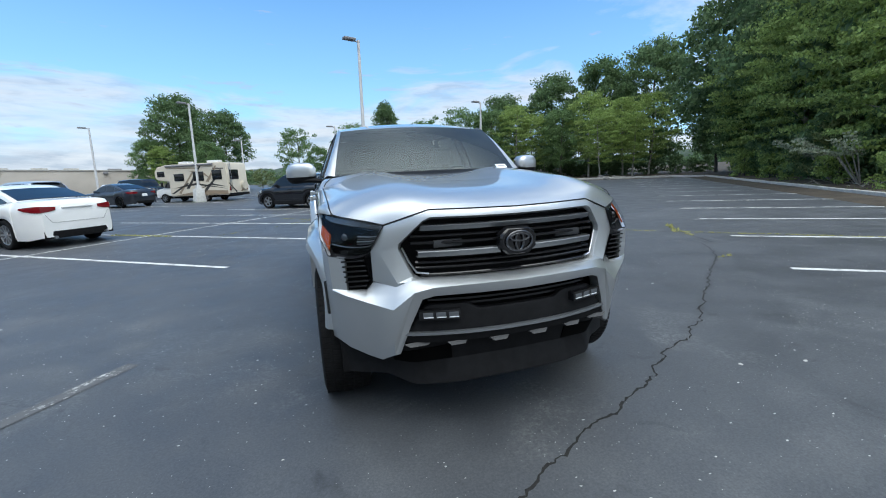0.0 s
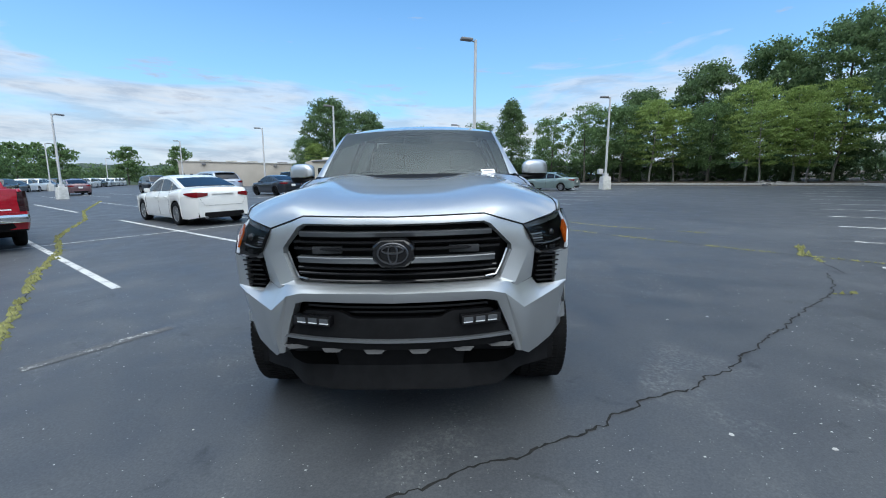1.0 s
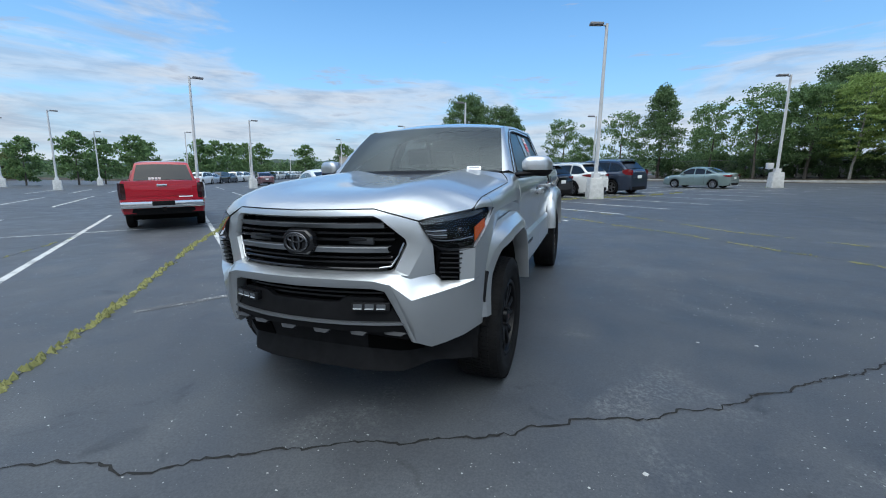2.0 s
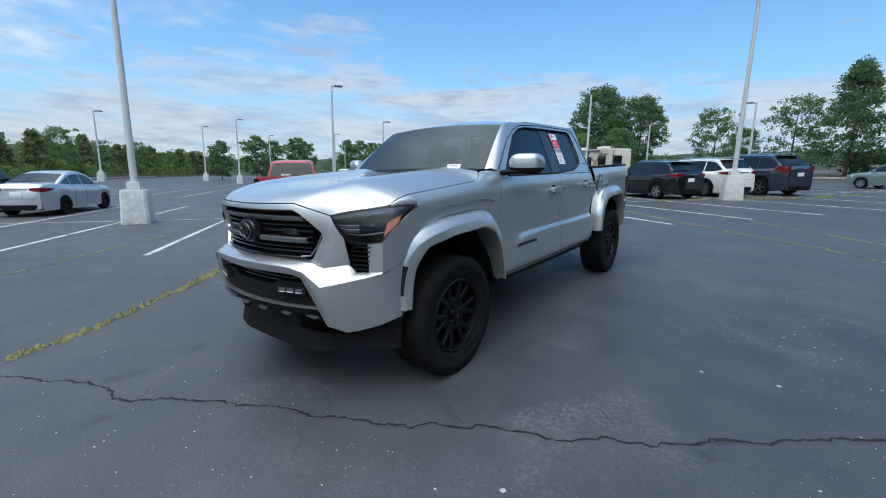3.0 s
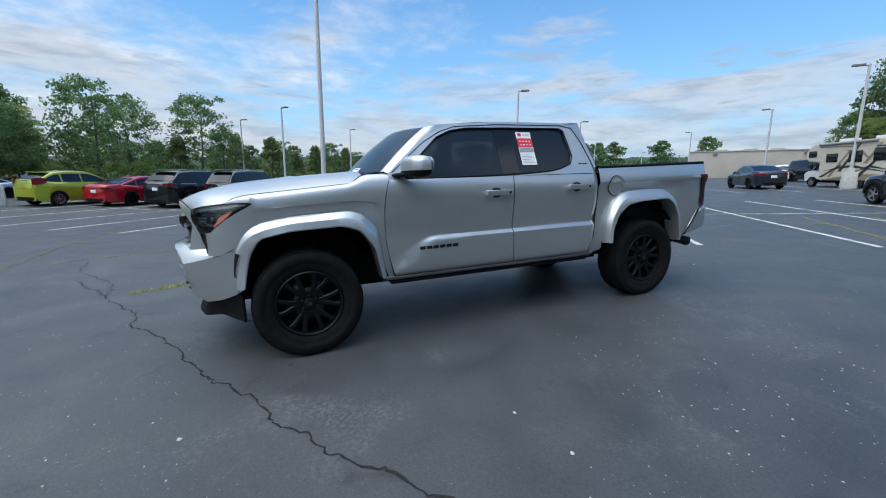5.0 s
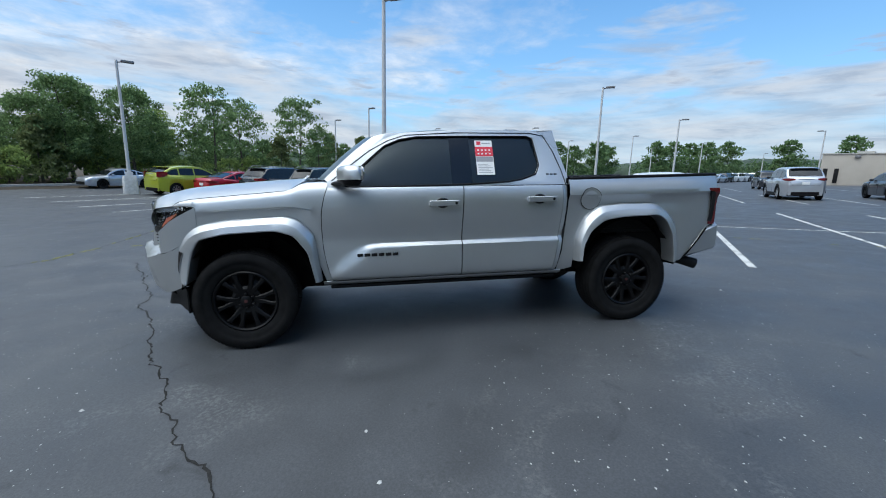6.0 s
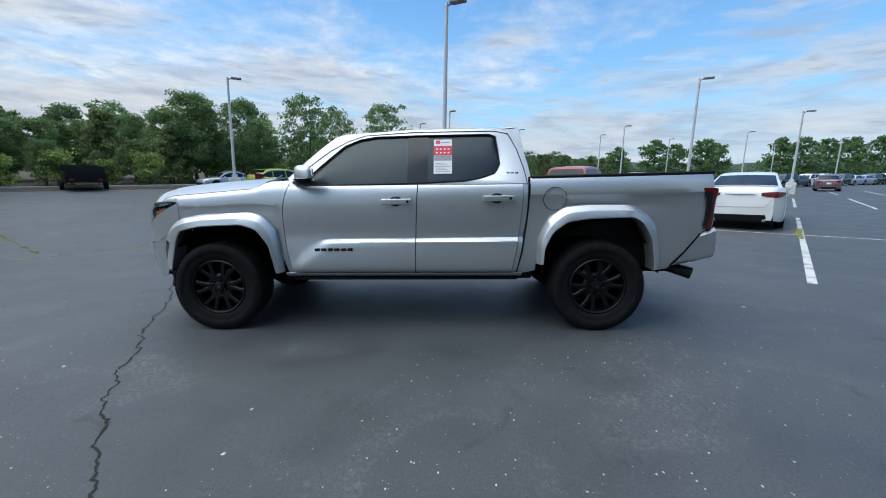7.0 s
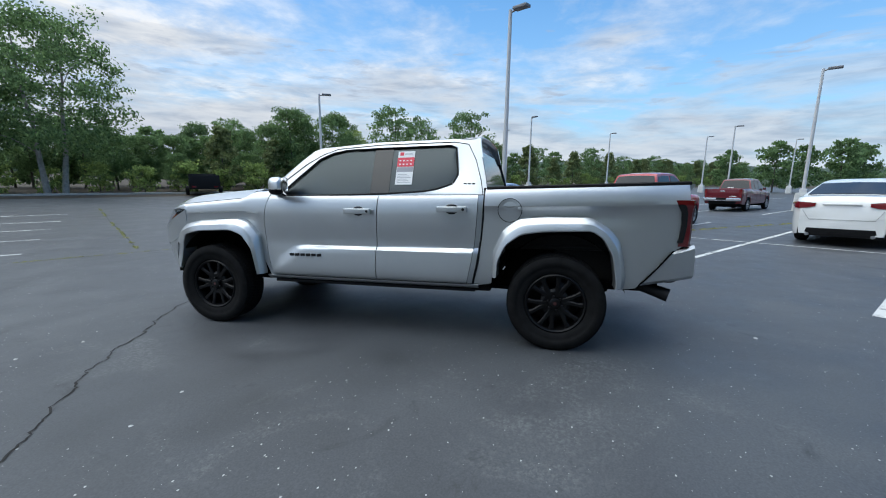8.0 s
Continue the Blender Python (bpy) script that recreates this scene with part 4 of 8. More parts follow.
def truck_cab():
    # painted frames round the side windows
    for s in (1, -1):
        rows = [[], [], []]
        for (y, z), (fy, fz) in zip(GLASS_LINE, FRAME_LINE):
            rows[0].append(Vector((s * (tumble(z) - 0.010), y, z)))
            rows[1].append(Vector((s * tumble(z + (fz - z) * 0.15), y + (fy - y) * 0.12, z + (fz - z) * 0.12)))
            rows[2].append(Vector((s * (tumble(fz) - 0.004), fy, fz)))
        bm = bmesh.new()
        add_sheet(bm, rows, (s, 0, 0.3), True)
        part("window_frame", bm, PAINT, TRUCK, "silver side window frame and roof rail", 40)
        # pillar between roof rail and windscreen
        us = (0.0, 0.36, 0.66, 0.87, 1.0)
        rows = [[], [], []]
        for u, (fy, fz) in zip(us, FRAME_LINE[:5]):
            o = Vector((s * (tumble(fz) - 0.004), fy, fz))
            e = screen_edge(u)
            e = Vector((s * e.x, e.y, e.z))
            rows[0].append(o)
            rows[1].append(o.lerp(e, 0.5) + Vector((s * 0.008, -0.006, 0.012)))
            rows[2].append(e)
        bm = bmesh.new()
        add_sheet(bm, rows, (s, -0.5, 0.5))
        part("windscreen_pillar", bm, PAINT, TRUCK, "", 50)
        # glass and the black pillar
        cuts = {"front_side_window": (0.80, 1.700), "door_pillar": (1.700, 1.880), "rear_side_window": (1.880, 2.502)}
        top = [(y, z) for y, z in GLASS_LINE[:9]]
        bot = [(0.80, 1.317), (0.84, 1.285), (1.0, 1.288), (1.795, 1.300), (2.20, 1.320), (2.31, 1.336), (2.462, 1.385), (2.500, 1.453)]
        for nm, (y0, y1) in cuts.items():
            bm = bmesh.new()
            rows = []
            for i in range(19):
                y = y0 + (y1 - y0) * i / 18
                zt, zb = lerp_table(top, y), lerp_table(bot, y)
                rows.append([Vector((s * (tumble(zb + (zt - zb) * k / 6) - (0.016 if "window" in nm else 0.011) + 0.012 * math.sin(math.pi * k / 6) * 0.5), y, zb + (zt - zb) * k / 6)) for k in range(7)])
            add_sheet(bm, rows, (s, 0, 0.3))
            if "window" in nm:
                ob = part(nm, bm, TINTED_GLASS, TRUCK, "dark tinted side window")
            else:
                add_flange(bm, 0.03)
                part(nm, bm, GLOSS_BLACK, TRUCK, "black pillar trim between the doors")
        # black seals along the sills of the windows
        bm = bmesh.new()
        pts = [(s * (tumble(z) + 0.001), y, z - 0.004) for y, z in [(0.80, 1.300), (0.84, 1.286), (1.0, 1.286), (1.795, 1.298), (2.20, 1.318), (2.31, 1.334), (2.462, 1.382)]]
        add_tube(bm, pts, 0.009, 6)
        part("window_seal", bm, DARK_TRIM, TRUCK)
        bm = bmesh.new()
        pts = [(s * (tumble(z) + 0.001), y, z) for y, z in [(0.82, 1.335), (0.95, 1.458), (1.14, 1.623), (1.27, 1.678), (1.42, 1.703), (1.80, 1.711), (2.42, 1.715), (2.470, 1.692), (2.503, 1.455), (2.465, 1.383)]]
        add_tube(bm, pts, 0.006, 6)
        part("window_seal", bm, DARK_TRIM, TRUCK)
        # gap between cab door frame and roof rail
        bm = bmesh.new()
        pts = [(s * (tumble(z) + 0.0005), y, z) for y, z in [(0.70, 1.335), (0.85, 1.458), (1.01, 1.580), (1.17, 1.668), (1.32, 1.716), (1.75, 1.742), (2.45, 1.745), (2.58, 1.72), (2.655, 1.58), (2.712, 1.40), (2.735, 1.285)]]
        add_tube(bm, pts, 0.0035, 5)
        part("door_gap", bm, DARK_TRIM, TRUCK)
    # windscreen
    rows = []
    for k in range(11):
        u = k / 10
        e = screen_edge(u)
        row = []
        for i in range(21):
            q = -1 + i / 10
            bow = 1 - q * q
            row.append(Vector((e.x * q, e.y - (0.10 - 0.02 * u) * bow, e.z + 0.012 * bow + 0.010 * bow * u)))
        rows.append(row)
    bm = bmesh.new()
    add_sheet(bm, rows, (0, -1, 0.5))
    part("windscreen", bm, WINDSHIELD_GLASS, TRUCK, "large curved windscreen")
    top_row = rows[-1]
    # black cowl below the glass
    bm = bmesh.new()
    cowl = [[Vector((p.x, p.y - 0.14, hood_z(min(abs(p.x), 0.6), 0.45) - 0.012)) for p in rows[0]], [p + Vector((0, -0.02, 0.004)) for p in rows[0]], [p + Vector((0, 0.03, -0.05)) for p in rows[0]]]
    add_sheet(bm, cowl, (0, 0, 1))
    part("cowl", bm, BLACK_PLASTIC, TRUCK)
    # roof
    spec = [(1.29, 1.737), (1.52, 1.758), (1.75, 1.766), (2.10, 1.770), (2.45, 1.770), (2.60, 1.764)]
    roof_rows = [[p + Vector((0, 0.004, 0.002)) for p in top_row]]
    for y, z in spec:
        w = tumble(z) - 0.006
        roof_rows.append([Vector((w * (-1 + i / 10), y - (0.12 * (1 - (-1 + i / 10) ** 2) if y < 1.4 else 0), z + 0.036 * (1 - abs(-1 + i / 10) ** 2.5))) for i in range(21)])
    bm = bmesh.new()
    add_sheet(bm, roof_rows, (0, 0, 1))
    add_flange(bm, 0.02)
    part("roof", bm, PAINT, TRUCK, "", 40)
    bm = bmesh.new()
    add_box(bm, (0, 2.50, 1.826), (0.045, 0.15, 0.042), 0.014)
    part("roof_fin", bm, GLOSS_BLACK, TRUCK, "small black roof antenna")
    # spoiler lip over the rear glass: a closed wedge as wide as the roof
    rows = []
    for i in range(21):
        q = -1 + i / 10
        z = 1.766 + 0.034 * (1 - abs(q) ** 2.5)
        w = tumble(z) - 0.004 if abs(q) > 0.95 else tumble(1.766) - 0.004
        rows.append([Vector((q * w, 2.50, z + 0.001)), Vector((q * w, 2.585, z + 0.010)), Vector((q * w * 0.992, 2.668, z + 0.011)), Vector((q * w * 0.990, 2.676, z + 0.003)), Vector((q * w * 0.990, 2.668, z - 0.012)), Vector((q * w * 0.985, 2.632, z - 0.040)), Vector((q * w * 0.985, 2.56, z - 0.050)), Vector((q * w * 0.99, 2.50, z - 0.020))])
    for end in (0, -1):
        mid = sum(rows[end], Vector()) / len(rows[end])
        cap_row = [mid.lerp(p, 0.55) + Vector((math.copysign(0.010, mid.x), 0, 0.004)) for p in rows[end]]
        rows = [cap_row] + rows if end == 0 else rows + [cap_row]
    bm = bmesh.new()
    add_sheet(bm, rows, None, True)
    bm.verts.ensure_lookup_table()
    n = len(rows[0])
    bm.faces.new([bm.verts[i] for i in range(n)])
    bm.faces.new([bm.verts[len(bm.verts) - n + i] for i in range(n)])
    bmesh.ops.recalc_face_normals(bm, faces=bm.faces[:])
    part("roof_spoiler", bm, PAINT, TRUCK, "", 45)
    for s in (1, -1):
        bm = bmesh.new()
        fin = [(2.52, 1.768), (2.60, 1.774), (2.678, 1.776), (2.682, 1.755), (2.690, 1.70), (2.712, 1.60), (2.66, 1.62), (2.59, 1.72)]
        outer = [bm.verts.new((s * (tumble(z) - 0.001), y, z)) for y, z in fin]
        inner = [bm.verts.new((s * (tumble(z) - 0.050), y, z)) for y, z in fin]
        bm.faces.new(outer)
        bm.faces.new(inner[::-1])
        for k in range(len(fin)):
            j = (k + 1) % len(fin)
            bm.faces.new((outer[k], outer[j], inner[j], inner[k]))
        bmesh.ops.recalc_face_normals(bm, faces=bm.faces[:])
        part("spoiler_fin", bm, PAINT, TRUCK, "", 30)
    # cab back wall with its window
    bm = bmesh.new()
    rows = []
    for y, z in ((2.60, 1.760), (2.655, 1.66), (2.700, 1.52), (2.73, 1.40), (2.755, 1.28), (2.76, 0.9), (2.76, 0.5)):
        w = (tumble(z) if z > 1.28 else 0.845) - 0.012
        rows.append([Vector((w * (-1 + i / 6), y, z)) for i in range(13)])
    add_sheet(bm, rows, (0, 1, 0))
    part("cab_back", bm, PAINT, TRUCK, "", 40)
    bm = bmesh.new()
    rows = []
    for y, z in ((2.672, 1.655), (2.712, 1.52), (2.750, 1.37)):
        w = tumble(z) - 0.07
        rows.append([Vector((w * (-1 + i / 6), y, z)) for i in range(13)])
    add_sheet(bm, rows, (0, 1, 0))
    add_flange(bm, 0.008)
    part("rear_cab_window", bm, FAR_GLASS, TRUCK, "dark rear cab window")


def truck_bed():
    prof = [(0.48, 0.835), (0.56, 0.862), (0.70, 0.868), (0.9, 0.866), (1.0, 0.868), (1.08, 0.866), (1.165, 0.876), (1.185, 0.890), (1.21, 0.887), (1.27, 0.872), (1.315, 0.852), (1.334, 0.838)]
    low = [(2.765, 0.50), (2.80, 0.51), (2.835, 0.53), (2.845, 0.80), (2.93, 0.985), (3.05, 1.07), (3.245, 1.09), (3.60, 1.088), (3.73, 1.00), (3.81, 0.90), (3.835, 0.60), (3.84, 0.525), (3.95, 0.545), (4.17, 0.80), (4.23, 0.86), (4.30, 0.90)]
    ys = [2.768, 2.79, 2.82, 2.834, 2.846, 2.87, 2.90, 2.94, 3.0, 3.05] + [3.1 + 0.1 * i for i in range(6)] + [3.65, 3.70, 3.75, 3.79, 3.812, 3.834, 3.842, 3.88, 3.95, 4.02, 4.09, 4.17, 4.23, 4.27, 4.295]
    for s in (1, -1):
        rows = []
        for y in ys:
            zb = lerp_table(low, y)
            ztop = 1.328 + (y - 2.77) * 0.0175
            tail_in = 0.030 * max(0, (y - 3.9) / 0.4) ** 1.8
            fade = min(1.0, max(0.0, (4.05 - y) / 0.25)) * min(1.0, max(0.0, (y - 2.85) / 0.25))
            row = []
            levels = [0.48, 0.525, 0.56, 0.62, 0.70, 0.78, 0.86, 0.93, 0.99, 1.04, 1.085, 1.11, 1.135, 1.16, 1.178, 1.19, 1.205, 1.235, 1.27, 1.30, 1.32, 2]
            for lv in levels:
                z = min(max(lv, zb), ztop)
                x = smooth_table(prof, min(1.334, z - (y - 2.77) * 0.016 * max(0, z - 1.0) / 0.33))
                if 1.05 < z < 1.178:
                    x -= 0.015 * fade * math.sin(math.pi * min(1, (z - 1.05) / 0.128))
                yy = y + (lerp_table(C_LINE, z) + 0.016 - 2.768) * max(0, min(1, (2.85 - y) / 0.082))
                row.append(Vector((s * (x - tail_in), yy, z)))
            rows.append(row)
        bm = bmesh.new()
        add_sheet(bm, rows, (s, 0, 0))
        bmesh.ops.remove_doubles(bm, verts=bm.verts[:], dist=2e-4)
        bmesh.ops.dissolve_degenerate(bm, edges=bm.edges[:], dist=2e-4)
        part("bed_side", bm, PAINT, TRUCK, "silver cargo bed side", 28)
        bm = bmesh.new()
        rows = []
        for i in range(15):
            y = 2.77 + 1.54 * i / 14
            z = 1.330 + (y - 2.77) * 0.0175
            tail_in = 0.030 * max(0, (y - 3.9) / 0.4) ** 1.8
            rows.append([Vector((s * (x - tail_in), y, z + d)) for x, d in ((0.846, -0.008), (0.845, 0.012), (0.835, 0.020), (0.76, 0.020), (0.745, 0.012), (0.745, -0.05))])
        add_sheet(bm, rows, (0, 0, 1))
        part("bed_rail", bm, BLACK_PLASTIC, TRUCK, "black plastic bed rail cap")
        bm = bmesh.new()
        add_sheet(bm, [[Vector((s * 0.74, y, z)) for y in (2.78, 3.5, 4.28)] for z in (0.85, 1.1, 1.335)], (-s, 0, 0))
        part("bed_liner", bm, BLACK_PLASTIC, TRUCK)
    bm = bmesh.new()
    add_box(bm, (0, 3.53, 0.84), (1.5, 1.5, 0.04), 0.01)
    part("bed_floor", bm, BLACK_PLASTIC, TRUCK)
    bm = bmesh.new()
    add_box(bm, (0, 3.52, 1.318), (1.48, 1.48, 0.03), 0.01)
    part("bed_cover", bm, BLACK_PLASTIC, TRUCK, "low black folding bed cover")
    # tailgate
    rows = []
    for z, y in ((0.88, 4.285), (0.95, 4.298), (1.10, 4.300), (1.24, 4.296), (1.30, 4.305), (1.335, 4.335), (1.356, 4.338), (1.358, 4.28)):
        rows.append([Vector((0.80 * (-1 + i / 8), y + 0.02 * (1 - (-1 + i / 8) ** 2), z)) for i in range(17)])
    bm = bmesh.new()
    add_sheet(bm, rows, (0, 1, 0))
    add_flange(bm, 0.03)
    gate = part("tailgate", bm, PAINT, TRUCK, "", 35)
    bm = bmesh.new()
    add_box(bm, (0, 4.322, 1.22), (0.26, 0.03, 0.07), 0.012)
    part("tailgate_handle", bm, GLOSS_BLACK, gate)
    # tail lamps wrap round the corner
    for s in (1, -1):
        def lamp(name, outline, mat, off, label=""):
            bm = bmesh.new()
            rows = []
            for z, y0, y1 in outline:
                x = smooth_table(prof, min(1.33, z)) - 0.030 * max(0, ((y0 + y1) / 2 - 3.9) / 0.4) ** 1.8
                row = [Vector((s * (x + off), y0 + (y1 - y0) * k / 3, z)) for k in range(4)]
                row += [Vector((s * (x + off - 0.015), y1 + 0.016, z)), Vector((s * (x - 0.07), y1 + 0.026, z)), Vector((s * (x - 0.11), y1 + 0.020, z))]
                rows.append(row)
            add_sheet(bm, rows, (s, 0.6, 0))
            add_flange(bm, 0.03)
            return part(name, bm, mat, TRUCK, label)
        lamp("tail_light", [(0.885, 4.235, 4.302), (0.93, 4.235, 4.306), (0.98, 4.262, 4.309), (1.06, 4.276, 4.312), (1.14, 4.270, 4.315), (1.185, 4.235, 4.316), (1.215, 4.205, 4.316), (1.235, 4.198, 4.314)], DARK_RED_LENS, 0.010, "red wrap-round tail light")
        bm = bmesh.new()
        rows = []
        for z, y0, y1 in ((0.915, 4.225, 4.262), (0.95, 4.236, 4.272), (1.05, 4.246, 4.286), (1.14, 4.242, 4.283), (1.19, 4.215, 4.268), (1.205, 4.203, 4.245)):
            x = smooth_table(prof, z) - 0.030 * max(0, (y0 - 3.9) / 0.4) ** 1.8
            rows.append([Vector((s * (x + 0.013), y0 + (y1 - y0) * k / 2, z)) for k in range(3)])
        add_sheet(bm, rows, (s, 0, 0))
        add_flange(bm, 0.02)
        part("tail_light_trim", bm, GLOSS_BLACK, TRUCK, "black trim beside the tail light")
        # fuel flap on the left side only
        if s > 0:
            for nm, rad, dx, mat in (("fuel_gap", 0.100, 0.004, VOID_BLACK), ("fuel_flap", 0.095, 0.007, PAINT)):
                bm = bmesh.new()
                ring = []
                for k in range(32):
                    a = 2 * math.pi * k / 32
                    y, z = 2.965 + rad * math.cos(a), 1.155 + rad * math.sin(a)
                    ring.append(bm.verts.new((smooth_table(prof, z) + dx, y, z)))
                c = bm.verts.new((smooth_table(prof, 1.155) + dx, 2.965, 1.155))
                for k in range(32):
                    bm.faces.new((ring[k], ring[(k + 1) % 32], c))
                if nm == "fuel_flap":
                    flap = part(nm, bm, mat, TRUCK, "round silver fuel flap")
                else:
                    part(nm, bm, mat, TRUCK)
            bm = bmesh.new()
            add_box(bm, (0.893, 3.046, 1.168), (0.014, 0.032, 0.024), 0.006)
            part("flap_pull", bm, PAINT, flap)
    # gap strip between cab and bed
    for s in (1, -1):
        bm = bmesh.new()
        add_tube(bm, [(s * (side_x(2.7, z) - 0.022), y + 0.008, z) for z, y in C_LINE[::-1]], 0.011, 6)
        part("cab_gap", bm, DARK_TRIM, TRUCK)
    # rear bumper
    for s in (1, -1):
        bm = bmesh.new()
        front = [(3.985, 0.560), (4.075, 0.660), (4.165, 0.770), (4.225, 0.845)]
        rows = []
        for f in range(6):
            u = f / 5
            zt, zb = 0.845 + 0.05 * u, 0.560 + 0.07 * u
            y_top, y_bot = 4.200 + (4.360 - 4.200) * u, 3.975 + (4.365 - 3.975) * u
            x = 0.872 - 0.02 * u - 0.02 * u ** 3
            rows.append([Vector((s * (x - 0.03), y_top, zt)), Vector((s * x, y_top + (y_bot - y_top) * 0.06, zt - 0.025)), Vector((s * (x + 0.004), y_top + (y_bot - y_top) * 0.5, (zt + zb) / 2)), Vector((s * (x - 0.006), y_top + (y_bot - y_top) * 0.92, zb + 0.03)), Vector((s * (x - 0.04), y_bot, zb))])
        add_sheet(bm, rows, (s, 0, 0))
        add_flange(bm, 0.02)
        part("rear_bumper_corner", bm, PAINT, TRUCK, "", 35)
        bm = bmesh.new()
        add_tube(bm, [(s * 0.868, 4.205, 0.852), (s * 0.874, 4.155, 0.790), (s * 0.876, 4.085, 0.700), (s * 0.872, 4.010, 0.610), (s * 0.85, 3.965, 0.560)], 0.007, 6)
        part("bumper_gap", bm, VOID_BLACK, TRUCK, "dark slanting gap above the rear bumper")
    bm = bmesh.new()
    rows = []
    for k in range(17):
        q = -1 + k / 8
        x = 0.795 * q
        y = 4.350 + 0.03 * (1 - q ** 4)
        rows.append([Vector((x, y - 0.10, 0.90)), Vector((x, y - 0.02, 0.905)), Vector((x, y + 0.01, 0.86)), Vector((x, y + 0.01, 0.70)), Vector((x, y - 0.01, 0.64)), Vector((x, y - 0.08, 0.62))])
    add_sheet(bm, rows, (0, 1, 0))
    part("rear_bumper", bm, BLACK_PLASTIC, TRUCK, "rear bumper with black step")
    # exhaust
    bm = bmesh.new()
    add_tube(bm, [(0.55, 3.7, 0.56), (0.60, 3.9, 0.555), (0.70, 4.08, 0.515), (0.75, 4.22, 0.475)], [0.040, 0.042, 0.046, 0.054], 16, False)
    add_tube(bm, [(0.75, 4.219, 0.4755), (0.745, 4.205, 0.479), (0.70, 4.09, 0.512)], [0.043, 0.042, 0.036], 16)
    part("exhaust", bm, DARK_TRIM, TRUCK, "dark exhaust tailpipe")


def truck_front():
    def quad_strip(name, a, b, mat, out=(0, -1, 0), mids=0, flange=0.02, label="", bulge=0.0, angle=28, mirror=True):
        obs = []
        for s in ((1, -1) if mirror else (1,)):
            rows = []
            for k in range(mids + 2):
                f = k / (mids + 1)
                rows.append([Vector((s * (p[0] + (q[0] - p[0]) * f), p[1] + (q[1] - p[1]) * f - bulge * math.sin(math.pi * f), p[2] + (q[2] - p[2]) * f)) for p, q in zip(a, b)])
            bm = bmesh.new()
            add_sheet(bm, rows, (s * out[0], out[1], out[2]))
            if flange:
                add_flange(bm, flange)
            obs.append(part(name, bm, mat, TRUCK, label, angle))
        return obs

    # grille surround: a painted ring with bevelled lips
    inner = [(0, -0.846, 1.126), (0.20, -0.838, 1.128), (0.405, -0.798, 1.131), (0.432, -0.785, 1.118), (0.530, -0.722, 1.018), (0.534, -0.716, 0.995), (0.480, -0.748, 0.872), (0.462, -0.760, 0.860), (0.2, -0.825, 0.858), (0, -0.838, 0.858)]
    face = [(0, -0.874, 1.138), (0.20, -0.866, 1.140), (0.412, -0.826, 1.143), (0.445, -0.811, 1.126), (0.546, -0.745, 1.020), (0.550, -0.738, 0.990), (0.495, -0.774, 0.866), (0.472, -0.794, 0.852), (0.2, -0.860, 0.850), (0, -0.874, 0.850)]
    fold = [(0, -0.871, 1.162), (0.20, -0.861, 1.165), (0.414, -0.816, 1.168), (0.482, -0.783, 1.140), (0.590, -0.736, 1.094), (0.636, -0.716, 0.988), (0.566, -0.767, 0.840), (0.545, -0.790, 0.846), (0.2, -0.880, 0.848), (0, -0.892, 0.848)]
    outer = [(0, -0.868, 1.166), (0.20, -0.858, 1.169), (0.415, -0.812, 1.172), (0.485, -0.776, 1.146), (0.606, -0.720, 1.106), (0.670, -0.692, 0.990), (0.664, -0.655, 0.836), (0.572, -0.762, 0.820), (0.2, -0.885, 0.846), (0, -0.900, 0.846)]
    for s in (1, -1):
        bm = bmesh.new()
        add_sheet(bm, [[Vector((s * x, y, z)) for x, y, z in r] for r in (inner, face, fold, outer)], (0, -1, 0))
        add_flange(bm, 0.03)
        part("grille_surround", bm, PAINT, TRUCK, "silver bevelled grille surround", 28)
    # dark grille back and bars
    bm = bmesh.new()
    back = [(0, -0.80, 1.14), (0.43, -0.75, 1.14), (0.545, -0.66, 1.01), (0.49, -0.70, 0.85), (0, -0.80, 0.845)]
    vs = [bm.verts.new((x, y + 0.05, z)) for x, y, z in back] + [bm.verts.new((-x, y + 0.05, z)) for x, y, z in back[-2:0:-1]]
    bm.faces.new(vs)
    part("grille_back", bm, DARK_TRIM, TRUCK)

    def bar(name, z, half, height, depth, mat, y0=-0.850, label="", tilt=0.0):
        rows = []
        for k in range(25):
            q = -1 + k / 12
            x = half * q
            y = y0 + 0.085 * abs(x / 0.5) ** 2.2
            rows.append([Vector((x, y + depth, z + height / 2)), Vector((x, y + 0.004, z + height / 2)), Vector((x, y, z + height / 2 - 0.004)), Vector((x, y + tilt, z - height / 2 + 0.004)), Vector((x, y + tilt + 0.004, z - height / 2)), Vector((x, y + depth, z - height / 2))])
        bm = bmesh.new()
        add_sheet(bm, rows, (0, -1, 0))
        return part(name, bm, mat, TRUCK, label)

    bar("grille_bar", 1.090, 0.450, 0.026, 0.05, GREY_BAR, -0.858, "grey metallic grille bar", 0.010)
    bar("grille_bar", 0.968, 0.465, 0.030, 0.05, GREY_BAR, -0.858, "grey metallic grille bar", 0.010)
    for z in (1.050, 1.018, 0.925, 0.900):
        bar("grille_slat", z, 0.490 if z > 0.95 else 0.475, 0.014, 0.06, GLOSS_BLACK, -0.835)
    bar("grille_rim", 0.870, 0.455, 0.012, 0.03, GLOSS_BLACK, -0.848)
